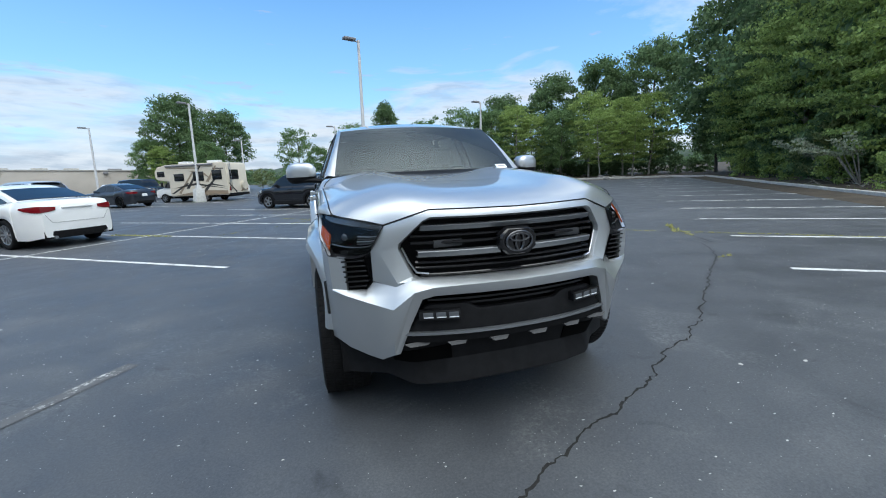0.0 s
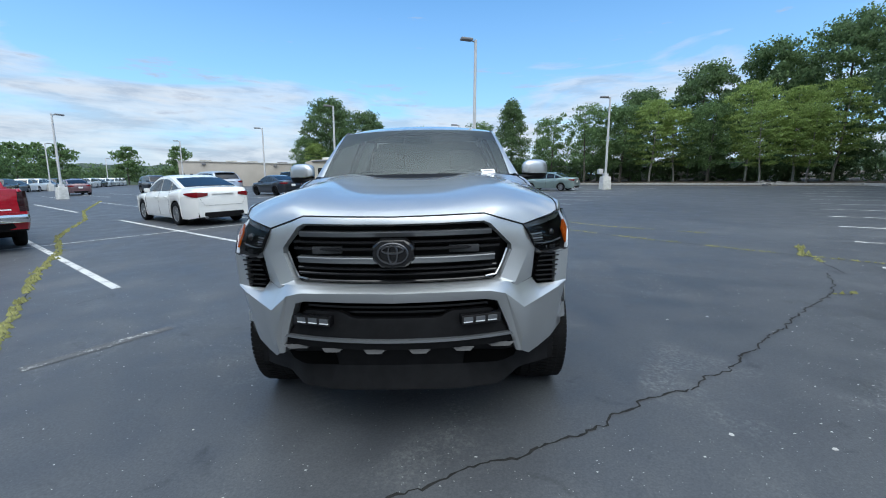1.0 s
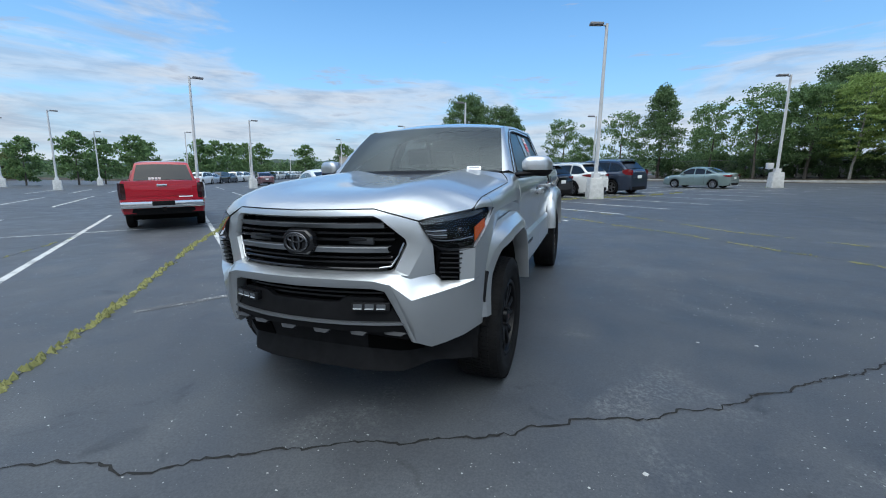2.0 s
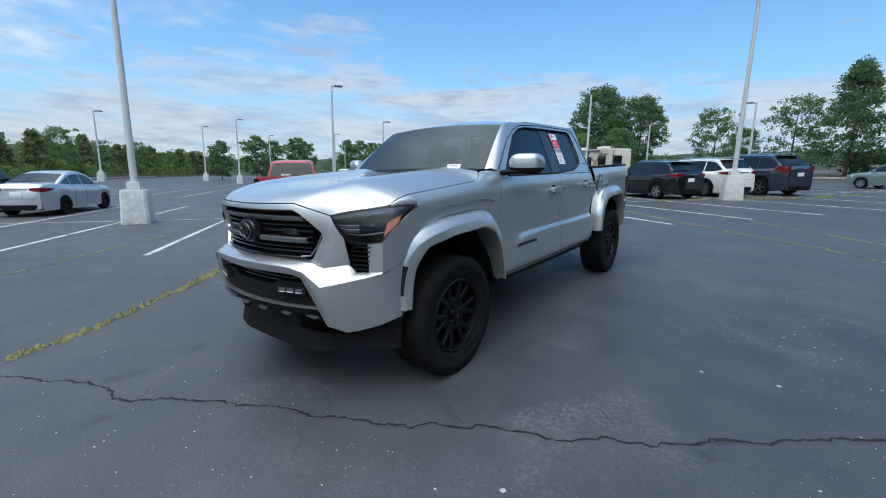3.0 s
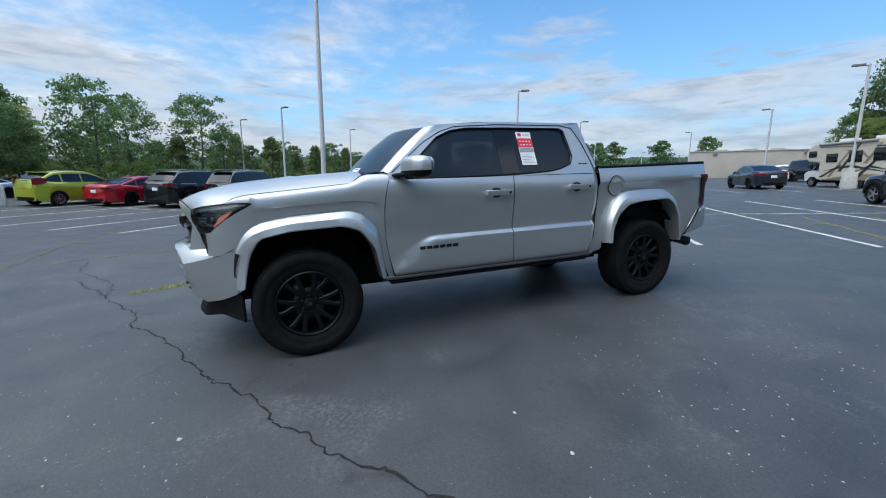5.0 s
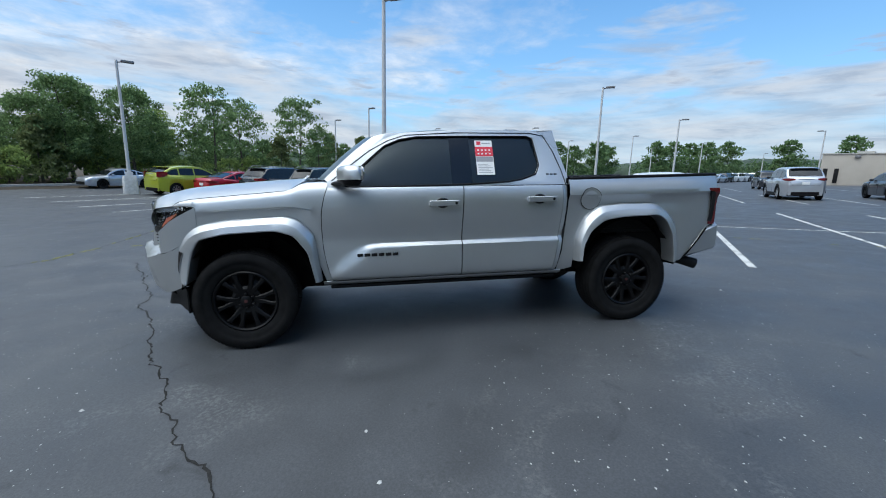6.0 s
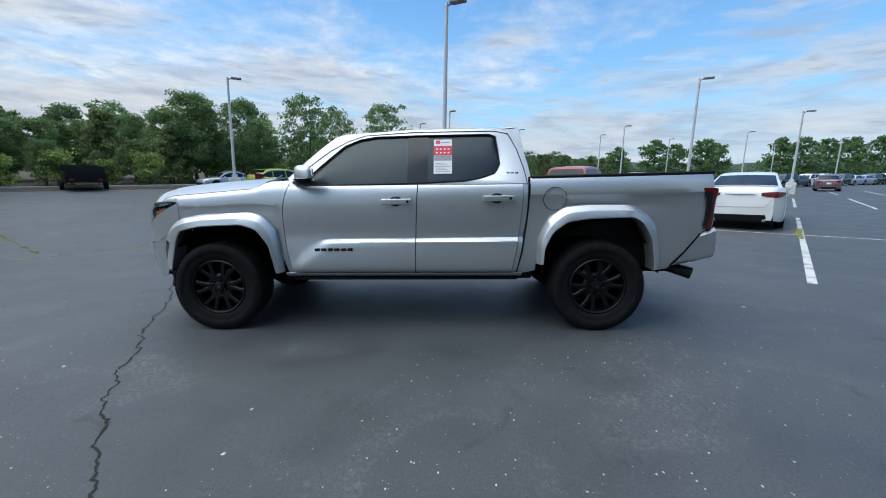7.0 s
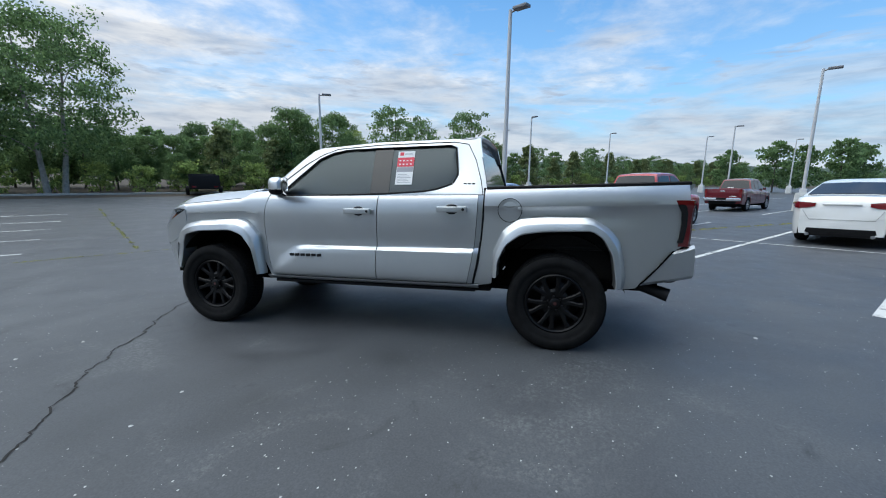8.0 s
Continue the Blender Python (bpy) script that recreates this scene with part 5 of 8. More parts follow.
    for s in (1, -1):
        bm = bmesh.new()
        add_box(bm, (s * 0.32, -0.785, 1.012), (0.14, 0.02, 0.034), 0.004)
        part("grille_block", bm, SKID_GREY, TRUCK)
        bm = bmesh.new()
        add_tube(bm, [(s * 0.528, -0.728, 0.998), (s * 0.503, -0.745, 0.935), (s * 0.472, -0.768, 0.882), (s * 0.42, -0.795, 0.878)], 0.005, 6)
        part("grille_edge_trim", bm, SATIN_METAL, TRUCK)
    # round emblem plate with plain rings
    bm = bmesh.new()
    pts = [(-0.055, 0.062), (0.055, 0.062), (0.092, 0.03), (0.092, -0.03), (0.055, -0.066), (-0.055, -0.066), (-0.092, -0.03), (-0.092, 0.03)]
    rows = [[Vector((x * k, y, 1.008 + z * k)) for x, z in pts] for k, y in ((1.06, -0.845), (1.0, -0.876), (0.90, -0.884))]
    add_sheet(bm, rows, (0, -1, 0), True)
    bm.faces.new([bm.verts[-8 + i] for i in range(8)]) if bm.verts.ensure_lookup_table() is None else None
    emblem = part("emblem_plate", bm, GLOSS_BLACK, TRUCK, "black octagonal emblem plate")
    for rx, rz, dz in ((0.066, 0.046, 0.0), (0.020, 0.044, 0.0), (0.048, 0.017, 0.018)):
        bm = bmesh.new()
        loop = [(rx * math.cos(2 * math.pi * k / 28), -0.892, 1.008 + dz + rz * math.sin(2 * math.pi * k / 28)) for k in range(29)]
        add_tube(bm, loop, 0.0055, 6, False)
        part("emblem_ring", bm, RING_GREY, emblem)
    # painted bumper: upper ledge, bright crest, lower facets
    ledge = [(0, -0.895, 0.850), (0.2, -0.882, 0.852), (0.435, -0.826, 0.856), (0.530, -0.793, 0.850), (0.572, -0.764, 0.822), (0.662, -0.660, 0.834), (0.694, -0.636, 0.794), (0.788, -0.628, 0.800), (0.853, -0.590, 0.806)]
    crest = [(0, -0.936, 0.836), (0.2, -0.924, 0.837), (0.430, -0.886, 0.832), (0.507, -0.856, 0.810), (0.601, -0.817, 0.730), (0.672, -0.755, 0.746), (0.720, -0.716, 0.758), (0.795, -0.655, 0.778), (0.856, -0.594, 0.797)]
    ridge = [(0, -0.936, 0.836), (0.2, -0.924, 0.837), (0.430, -0.886, 0.832), (0.507, -0.856, 0.810), (0.555, -0.815, 0.650), (0.600, -0.772, 0.492)]
    under = [(0, -0.925, 0.790), (0.2, -0.912, 0.791), (0.418, -0.868, 0.788), (0.470, -0.846, 0.772), (0.524, -0.812, 0.640), (0.572, -0.772, 0.496)]
    sill = [(0.600, -0.772, 0.492), (0.650, -0.690, 0.443), (0.710, -0.636, 0.455), (0.790, -0.562, 0.480), (0.866, -0.472, 0.522)]
    quad_strip("bumper_ledge", ledge, crest, PAINT, (0, -1, 1), 2, 0.0, "silver bumper", 0.004, 40)
    quad_strip("bumper_lip", ridge, under, PAINT, (0, -1, -0.2), 1, 0.0, "", 0.004)
    # corner face from the blade-like crest down to the black air dam
    face_top = [crest[3], crest[4], crest[5], crest[7], (0.866, -0.560, 0.800), (0.880, -0.480, 0.830), (0.882, -0.442, 0.862)]
    face_low = [ridge[3], ridge[5], sill[1], sill[2], sill[3], sill[4], (0.868, -0.438, 0.540)]
    quad_strip("bumper_face", face_top, face_low, PAINT, (0.5, -1, -0.2), 4, 0.0, "silver bumper", 0.008, 50)
    quad_strip("bumper_return", sill, [(x * 0.97, y + 0.06, z + 0.012) for x, y, z in sill], PAINT, (0, 0, -1), 0, 0.0)
    quad_strip("opening_return", under[2:], [(x - 0.01, y + 0.06, z - 0.005) for x, y, z in under[2:]], PAINT, (-1, 0, 0), 0, 0.0)
    # corner panel beside the vent, up to the headlamp
    quad_strip("corner_panel", [(0.788, -0.628, 0.799), (0.855, -0.592, 0.797), (0.874, -0.525, 0.812), (0.884, -0.44, 0.86), (0.887, -0.311, 0.95)], [(0.789, -0.630, 0.957), (0.862, -0.590, 0.966), (0.889, -0.500, 1.043), (0.893, -0.42, 1.09), (0.892, -0.311, 1.146)], PAINT, (0.7, -0.7, 0), 3, 0.02, "", 0.0, 40)
    # slatted vents below the headlamps
    for s in (1, -1):
        bm = bmesh.new()
        vs = [bm.verts.new((s * x, y, z)) for x, y, z in ((0.655, -0.610, 0.99), (0.80, -0.575, 0.985), (0.80, -0.575, 0.775), (0.65, -0.605, 0.785))]
        bm.faces.new(vs)
        part("vent_back", bm, DARK_TRIM, TRUCK)
        for k in range(6):
            z = 0.815 + 0.025 * k
            bm = bmesh.new()
            m = Matrix.Rotation(radians(s * 12), 3, "Z")
            add_box(bm, (s * (0.732 + 0.003 * k), -0.622, z), (0.112 if k else 0.09, 0.045, 0.008), 0.003, m)
            part("vent_slat", bm, GLOSS_BLACK, TRUCK)
        for side, quad in ((s, [(0.708, -0.668, 0.966), (0.664, -0.655, 0.836), (0.694, -0.638, 0.794)]), (-s, [(0.788, -0.628, 0.799), (0.789, -0.630, 0.957)])):
            bm = bmesh.new()
            add_sheet(bm, [[Vector((s * x, y, z)) for x, y, z in quad], [Vector((s * x + side * 0.004, y + 0.06, z)) for x, y, z in quad]], (side, 0, 0))
            part("vent_wall", bm, DARK_TRIM if side == s else PAINT, TRUCK)
    # headlamps
    for s in (1, -1):
        top = [(0.606, -0.723, 1.108), (0.668, -0.690, 1.124), (0.725, -0.640, 1.135), (0.778, -0.575, 1.143), (0.830, -0.490, 1.150), (0.862, -0.410, 1.153), (0.886, -0.326, 1.150)]
        bot = [(0.668, -0.697, 0.995), (0.705, -0.684, 0.966), (0.752, -0.655, 0.955), (0.800, -0.628, 0.955), (0.862, -0.590, 0.968), (0.889, -0.500, 1.045), (0.890, -0.330, 1.142)]
        rows = []
        for k in range(6):
            f = k / 5
            rows.append([Vector((s * (p[0] + (q[0] - p[0]) * f + 0.012 * math.sin(math.pi * f)), p[1] + (q[1] - p[1]) * f - 0.014 * math.sin(math.pi * f), p[2] + (q[2] - p[2]) * f)) for p, q in zip(top, bot)])
        bm = bmesh.new()
        add_sheet(bm, rows, (s * 0.7, -0.7, 0))
        lens = part("headlight", bm, LENS_GLASS, TRUCK, "dark headlight behind clear glass")
        inset = [[v + Vector((-s * 0.030, 0.045, -0.004 if j < 3 else 0.004)) for v in r] for j, r in enumerate(rows)]
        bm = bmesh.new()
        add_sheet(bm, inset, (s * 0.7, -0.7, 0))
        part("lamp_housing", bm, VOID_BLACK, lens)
        bm = bmesh.new()
        rim = rows[0] + [r[-1] for r in rows[1:-1]] + rows[-1][::-1] + [r[0] for r in rows[-2:0:-1]]
        rim_in = inset[0] + [r[-1] for r in inset[1:-1]] + inset[-1][::-1] + [r[0] for r in inset[-2:0:-1]]
        add_sheet(bm, [rim, rim_in], None, True)
        part("lamp_rim", bm, DARK_TRIM, lens)
        # upper light guide, stacked reflector fins, projector, amber side reflector
        def band(f0, f1, c0, c1, out):
            return [[p.lerp(q, f) + Vector((s * out * 0.5, -out, 0)) for p, q in zip(inset[0], inset[-1])][c0:c1] for f in (f0, f1)]

        bm = bmesh.new()
        add_sheet(bm, band(0.03, 0.17, 0, 6, 0.034), (s * 0.7, -0.7, 0))
        add_flange(bm, 0.01)
        part("light_guide", bm, LAMP_BAND, lens, "pale grey upper light guide")
        for k in range(4):
            bm = bmesh.new()
            add_sheet(bm, band(0.43 + 0.07 * k, 0.465 + 0.07 * k, 0, 3, 0.022), (s * 0.7, -0.7, 0))
            add_flange(bm, 0.006)
            part("reflector_fin", bm, LAMP_BAND if k % 2 else SATIN_METAL, lens)
        bm = bmesh.new()
        add_sheet(bm, band(0.73, 0.76, 0, 5, 0.026), (s * 0.7, -0.7, 0))
        add_flange(bm, 0.006)
        part("lower_light_line", bm, LAMP_BAND, lens)
        bm = bmesh.new()
        add_sheet(bm, [[p + Vector((s * 0.010, -0.004, 0)) for p in r[4:6]] for r in (band(0.46, 0.86, 0, 7, 0.036))], (s, -0.3, 0))
        add_flange(bm, 0.01)
        part("side_reflector", bm, AMBER, lens, "amber side reflector")
        bm = bmesh.new()
        mid = inset[2][3].lerp(inset[3][3], 0.5)
        bmesh.ops.create_uvsphere(bm, u_segments=14, v_segments=8, radius=0.020, matrix=Matrix.Translation(mid + Vector((s * 0.002, -0.004, 0))))
        part("projector", bm, GLOSS_BLACK, lens)
        quad = [Vector(p) for p in bot]
        bm = bmesh.new()
        add_sheet(bm, [[Vector((s * p.x, p.y, p.z)) for p in quad], [Vector((s * (p.x - 0.015), p.y + 0.02, p.z - 0.018)) for p in quad]], (s * 0.5, -0.7, -0.3))
        part("lamp_bezel", bm, GLOSS_BLACK, lens)
    # lower opening: black panel with fog lamps, slats and scalloped chin
    def row_x(z, y0, half, bend=0.082, n=24):
        return [Vector((half * (-1 + 2 * k / n), y0 + bend * abs(half * (-1 + 2 * k / n) / 0.5) ** 2.2, z)) for k in range(n + 1)]

    bm = bmesh.new()
    add_sheet(bm, [row_x(0.80, -0.78, 0.44), row_x(0.54, -0.78, 0.57)], (0, -1, 0))
    part("lower_grille_back", bm, DARK_TRIM, TRUCK)
    for z in (0.770, 0.745, 0.722):
        bm = bmesh.new()
        add_sheet(bm, [row_x(z + 0.006, -0.80, 0.43), row_x(z + 0.006, -0.845, 0.43), row_x(z - 0.004, -0.845, 0.43)], (0, -1, 0.2))
        part("lower_slat", bm, GLOSS_BLACK, TRUCK)
    # the panel's top edge steps up round the fog lamps
    n = 48
    upper, lower = [], []
    for k in range(n + 1):
        x = 0.565 * (-1 + 2 * k / n)
        a = abs(x)
        zt = 0.700 if a < 0.205 else 0.700 + 0.030 * min(1, (a - 0.205) / 0.045)
        if a > 0.44:
            zt = 0.730 - (a - 0.44) * 1.25
        y = -0.872 + 0.082 * abs(a / 0.5) ** 2.2
        upper.append(Vector((x, y, zt)))
        lower.append(Vector((x, y - 0.012, 0.606)))
    bm = bmesh.new()
    add_sheet(bm, [[p + Vector((0, 0.03, 0.0)) for p in upper], upper, [p.lerp(q, 0.15) + Vector((0, -0.004, 0)) for p, q in zip(upper, lower)], lower], (0, -1, 0))
    part("lower_bumper_panel", bm, BLACK_PLASTIC, TRUCK, "matt black lower bumper panel")
    # grey tone puts the sky's bright line on this lip into its colour
    bm = bmesh.new()
    add_sheet(bm, [row_x(0.606, -0.880, 0.560), row_x(0.604, -0.902, 0.560), row_x(0.592, -0.904, 0.560), row_x(0.586, -0.885, 0.560)], (0, -1, 0))
    part("panel_strip", bm, GREY_BAR, TRUCK, "thin grey strip along the lower bumper")
    bm = bmesh.new()
    add_sheet(bm, [row_x(0.588, -0.885, 0.575), row_x(0.584, -0.890, 0.575), row_x(0.550, -0.880, 0.575), row_x(0.542, -0.84, 0.575)], (0, -1, 0))
    part("chin_panel", bm, BLACK_PLASTIC, TRUCK)
    for x in (-0.49, -0.31, -0.105, 0.105, 0.31, 0.49):
        bm = bmesh.new()
        w = 0.052 if abs(x) < 0.4 else 0.07
        y = -0.885 + 0.082 * abs(x / 0.5) ** 2.2
        rows = [[Vector((x - w, y + 0.004, 0.552)), Vector((x + w, y + 0.004, 0.552))], [Vector((x - w * 0.62, y - 0.010, 0.536)), Vector((x + w * 0.62, y - 0.010, 0.536))], [Vector((x - w * 0.6, y + 0.02, 0.522)), Vector((x + w * 0.6, y + 0.02, 0.522))]]
        add_sheet(bm, rows, (0, -1, 0))
        add_flange(bm, 0.015)
        part("chin_tooth", bm, SKID_GREY, TRUCK)
    for s in (1, -1):
        bm = bmesh.new()
        m = Matrix.Rotation(radians(s * 16), 3, "Z")
        add_box(bm, (s * 0.390, -0.840, 0.692), (0.196, 0.05, 0.048), 0.008, m)
        fog = part("fog_light", bm, GLOSS_BLACK, TRUCK, "slim three-element fog light in a black frame")
        for k in range(3):
            bm = bmesh.new()
            p = Vector((s * (0.332 + 0.057 * k), -0.874 + 0.016 * k, 0.693))
            add_box(bm, p, (0.048, 0.02, 0.028), 0.005, m)
            part("fog_element", bm, LAMP_BAND, fog)
            bm = bmesh.new()
            add_box(bm, p + Vector((0, -0.008, -0.010)), (0.044, 0.012, 0.004), 0.001, m)
            part("fog_strip", bm, LAMP_CLEAR, fog)
    # air dam
    up = [(0, -0.80, 0.555), (0.30, -0.79, 0.553), (0.50, -0.755, 0.53), (0.62, -0.640, 0.475), (0.69, -0.570, 0.470), (0.775, -0.505, 0.490), (0.855, -0.452, 0.535)]
    mid = [(0, -0.768, 0.42), (0.30, -0.756, 0.418), (0.50, -0.712, 0.405), (0.62, -0.590, 0.40), (0.70, -0.530, 0.395), (0.77, -0.482, 0.395), (0.83, -0.440, 0.40)]
    low = [(0, -0.808, 0.326), (0.30, -0.795, 0.322), (0.50, -0.732, 0.316), (0.62, -0.600, 0.342), (0.70, -0.540, 0.330), (0.765, -0.490, 0.322), (0.82, -0.442, 0.318)]
    lip = [(x, y - 0.002, z - 0.016) for x, y, z in low]
    tuck = [(x * 0.98, y + 0.05, z - 0.024) for x, y, z in low]
    for s in (1, -1):
        bm = bmesh.new()
        add_sheet(bm, [[Vector((s * x, y, z)) for x, y, z in rounded(r, 22, 1)] for r in (up, mid, low, lip, tuck)], (0, -1, 0))
        part("air_dam", bm, BLACK_PLASTIC, TRUCK, "black air dam under the bumper", 35)
        # no hole here; near-black sheet on the dam paints the opening's shade
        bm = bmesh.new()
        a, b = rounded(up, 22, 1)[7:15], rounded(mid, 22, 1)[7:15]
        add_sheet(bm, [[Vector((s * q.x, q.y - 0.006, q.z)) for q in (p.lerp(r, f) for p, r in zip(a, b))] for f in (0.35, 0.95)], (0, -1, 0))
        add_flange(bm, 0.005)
        part("dam_opening_shade", bm, VOID_BLACK, TRUCK)
    bm = bmesh.new()
    add_box(bm, (0, 0.3, 0.52), (1.04, 1.6, 0.28), 0.04)
    part("front_underbody", bm, UNDER, TRUCK)
    bm = bmesh.new()
    add_box(bm, (0, 3.80, 0.70), (1.50, 0.95, 0.26), 0.04)
    part("rear_underbody", bm, UNDER, TRUCK)


def truck_mirrors():
    def shell(s, z_cut, below, grow):
        """The mirror's rounded box, cut at a height."""
        rows = []
        for k in range(11):
            f = k / 10
            x = 0.868 + 0.222 * f
            size = (1 - abs(2 * f - 1) ** 4.5 * 0.55) * (0.86 + 0.14 * f) * grow
            row = []
            for q in range(24):
                a = 2 * math.pi * q / 24
                cx, cz = math.cos(a), math.sin(a)
                yy = math.copysign(abs(cx) ** 0.62, cx) * (0.070 if cx > 0 else 0.085) * size
                zz = math.copysign(abs(cz) ** 0.62, cz) * 0.084 * size
                z = 1.382 - 0.010 * f + zz
                z = min(z, z_cut) if below else max(z, z_cut)
                row.append(Vector((s * x, 0.800 + 0.10 * f + yy, z)))
            rows.append(row)
        bm = bmesh.new()
        add_sheet(bm, rows, None, True)
        for r in (rows[0], rows[-1]):
            bm.faces.new([bm.verts.new(p) for p in r])
        bmesh.ops.remove_doubles(bm, verts=bm.verts[:], dist=1e-5)
        bmesh.ops.recalc_face_normals(bm, faces=bm.faces[:])
        return bm

    for s in (1, -1):
        mir = part("door_mirror", shell(s, 1.345, False, 1.0), PAINT, TRUCK, "silver door mirror with black lower shell", 45)
        part("mirror_lower_shell", shell(s, 1.343, True, 1.02), BLACK_PLASTIC, mir, "", 45)
        bm = bmesh.new()
        ring = [Vector((s * (0.975 + 0.088 * math.copysign(abs(math.cos(a)) ** 0.6, math.cos(a))), 0.925 + 0.035 * math.cos(a), 1.388 + 0.062 * math.copysign(abs(math.sin(a)) ** 0.6, math.sin(a)))) for a in (2 * math.pi * q / 24 for q in range(24))]
        f = bm.faces.new([bm.verts.new(p) for p in ring])
        add_flange(bm, 0.006)
        part("mirror_glass", bm, CHROME, mir)
        bm = bmesh.new()
        rows = []
        for x, y, z, w, h in ((0.79, 0.735, 1.296, 0.055, 0.022), (0.83, 0.745, 1.312, 0.050, 0.020), (0.90, 0.785, 1.318, 0.050, 0.020), (0.98, 0.830, 1.318, 0.045, 0.018)):
            rows.append([Vector((s * x, y + w * math.cos(a), z + h * math.sin(a))) for a in (2 * math.pi * q / 12 for q in range(12))])
        add_sheet(bm, rows, None, True)
        bmesh.ops.recalc_face_normals(bm, faces=bm.faces[:])
        part("mirror_arm", bm, BLACK_PLASTIC, mir)


def truck_wheels():
    r, w = 0.398, 0.262
    rr = 0.241
    bm = bmesh.new()
    add_lathe(bm, [(rr, -w * .40), (rr + .02, -w * .47), (r * .88, -w * .52), (r * .965, -w * .48), (r * .988, -w * .44), (r * .988, w * .44), (r * .965, w * .48), (r * .88, w * .52), (r * .80, w * .532), (r * .795, w * .522), (rr + .05, w * .512), (rr + .02, w * .48), (rr + .004, w * .43), (rr, w * .36)], 64)
    tyre = bpy.data.meshes.new("tyre")
    bm.to_mesh(tyre)
    bm.free()
    tyre.materials.append(RUBBER)
    tyre.shade_smooth()
    # tread blocks round the tyre
    bm = bmesh.new()
    n = 84
    for k in range(n):
        a0 = 2 * math.pi * k / n
        for j, (x0, x1, sh) in enumerate(((-.126, -.080, .0), (-.074, -.030, .5), (-.024, .024, .0), (.030, .074, .5), (.080, .126, .0))):
            a = a0 + sh * 2 * math.pi / n
            da = 2 * math.pi / n * 0.45
            top = r if abs(x0 + x1) < .2 else r * .990
            q = []
            for rad in (r * .984, top):
                for xx, aa in ((x0, a - da), (x1, a - da * .7), (x1, a + da), (x0, a + da * .7)):
                    q.append(bm.verts.new((xx, rad * math.cos(aa), rad * math.sin(aa))))
            bm.faces.new(q[4:])
            for i in range(4):
                bm.faces.new((q[i], q[(i + 1) % 4], q[4 + (i + 1) % 4], q[4 + i]))
    tread = bpy.data.meshes.new("tread")
    bm.to_mesh(tread)
    bm.free()
    tread.materials.append(RUBBER)
    # rim barrel
    bm = bmesh.new()
    add_lathe(bm, [(rr + .006, w * .44), (rr - .004, w * .47), (rr - .016, w * .44), (rr - .026, w * .30), (rr - .03, -w * .3), (0.03, -w * .32)], 48)
    barrel = bpy.data.meshes.new("rim_barrel")
    bm.to_mesh(barrel)
    bm.free()
    barrel.materials.append(RIM_BLACK)
    barrel.shade_smooth()
    barrel.set_sharp_from_angle(angle=radians(35))
    # one arm: twelve of them, forking in pairs from the hub out to the rim
    bm = bmesh.new()
    sec = []
    for rad, half, xo, th, off in ((0.070, 0.024, .092, .040, 0.0), (0.115, 0.022, .098, .040, .002), (0.150, 0.018, .102, .038, .008), (0.185, 0.017, .106, .034, .016), (0.214, 0.022, .106, .030, .020), (0.232, 0.032, .102, .020, .022)):
        sec.append([Vector((xo - th, rad, off - half)), Vector((xo - .007, rad, off - half)), Vector((xo, rad, off - half * .55)), Vector((xo, rad, off + half * .55)), Vector((xo - .007, rad, off + half)), Vector((xo - th, rad, off + half))])
    add_sheet(bm, sec, (1, 0, 0))
    bm.faces.new([bm.verts.new(p) for p in sec[0]])
    bm.faces.new([bm.verts.new(p) for p in sec[-1]][::-1])
    spoke = bpy.data.meshes.new("spoke")
    bm.to_mesh(spoke)
    bm.free()
    spoke.materials.append(RIM_BLACK)
    bm = bmesh.new()
    add_lathe(bm, [(0.122, .050), (0.118, .082), (0.096, .094), (0.080, .090), (0.050, .088), (0.044, .110), (0.034, .116), (0.001, .116)], 36)
    hub = bpy.data.meshes.new("hub")
    bm.to_mesh(hub)
    bm.free()
    hub.materials.append(RIM_BLACK)
    hub.shade_smooth()
    hub.set_sharp_from_angle(angle=radians(35))
    # sloping pocket floor between the two arms of a fork
    bm = bmesh.new()
    pocket = [[Vector((.094, 0.104, q * .016)), Vector((.082, 0.140, q * .022)), Vector((.060, 0.178, q * .030))] for q in (-1, 0, 1)]
    add_sheet(bm, pocket, (1, 0, 0))
    add_flange(bm, 0.012)
    web = bpy.data.meshes.new("spoke_web")
    bm.to_mesh(web)
    bm.free()
    web.materials.append(RIM_BLACK)
    bm = bmesh.new()
    add_lathe(bm, [(0.0095, .085), (0.0095, .112), (0.006, .116), (0.0005, .116)], 8)
    nut = bpy.data.meshes.new("lug_nut")
    bm.to_mesh(nut)
    bm.free()
    nut.materials.append(DARK_TRIM)
    bm = bmesh.new()
    add_lathe(bm, [(0.0145, .115), (0.0140, .1172), (0.0005, .1175)], 14)
    cap = bpy.data.meshes.new("cap_mark")
    bm.to_mesh(cap)
    bm.free()
    cap.materials.append(principled("dull_red_mark", (0.05, 0.010, 0.009), 0.5))
    for y in (0.0, 3.345):
        for s in (1, -1):
            m = Matrix.Translation((s * 0.805, y, r)) @ Matrix.Rotation(0.19 if y else 0.05, 4, "X")
            if s < 0:
                m = m @ Matrix.Rotation(math.pi, 4, "Z")
            wheel = new("wheel", tyre)
            wheel.parent, wheel.matrix_basis = TRUCK, m
            tagged(wheel, "black alloy wheel with a wide road tyre")
            shared("tread", tread, wheel)
            shared("rim", barrel, wheel)
            shared("hub", hub, wheel)
            shared("cap_mark", cap, wheel)
            for k in range(12):
                mm = Matrix.Rotation(2 * math.pi * (k // 2) / 6 + (0.135 if k % 2 else -0.135), 4, "X")
                if k % 2 == 0:
                    mm = mm @ Matrix.Diagonal((1, 1, -1, 1))
                shared("spoke", spoke, wheel, mm)
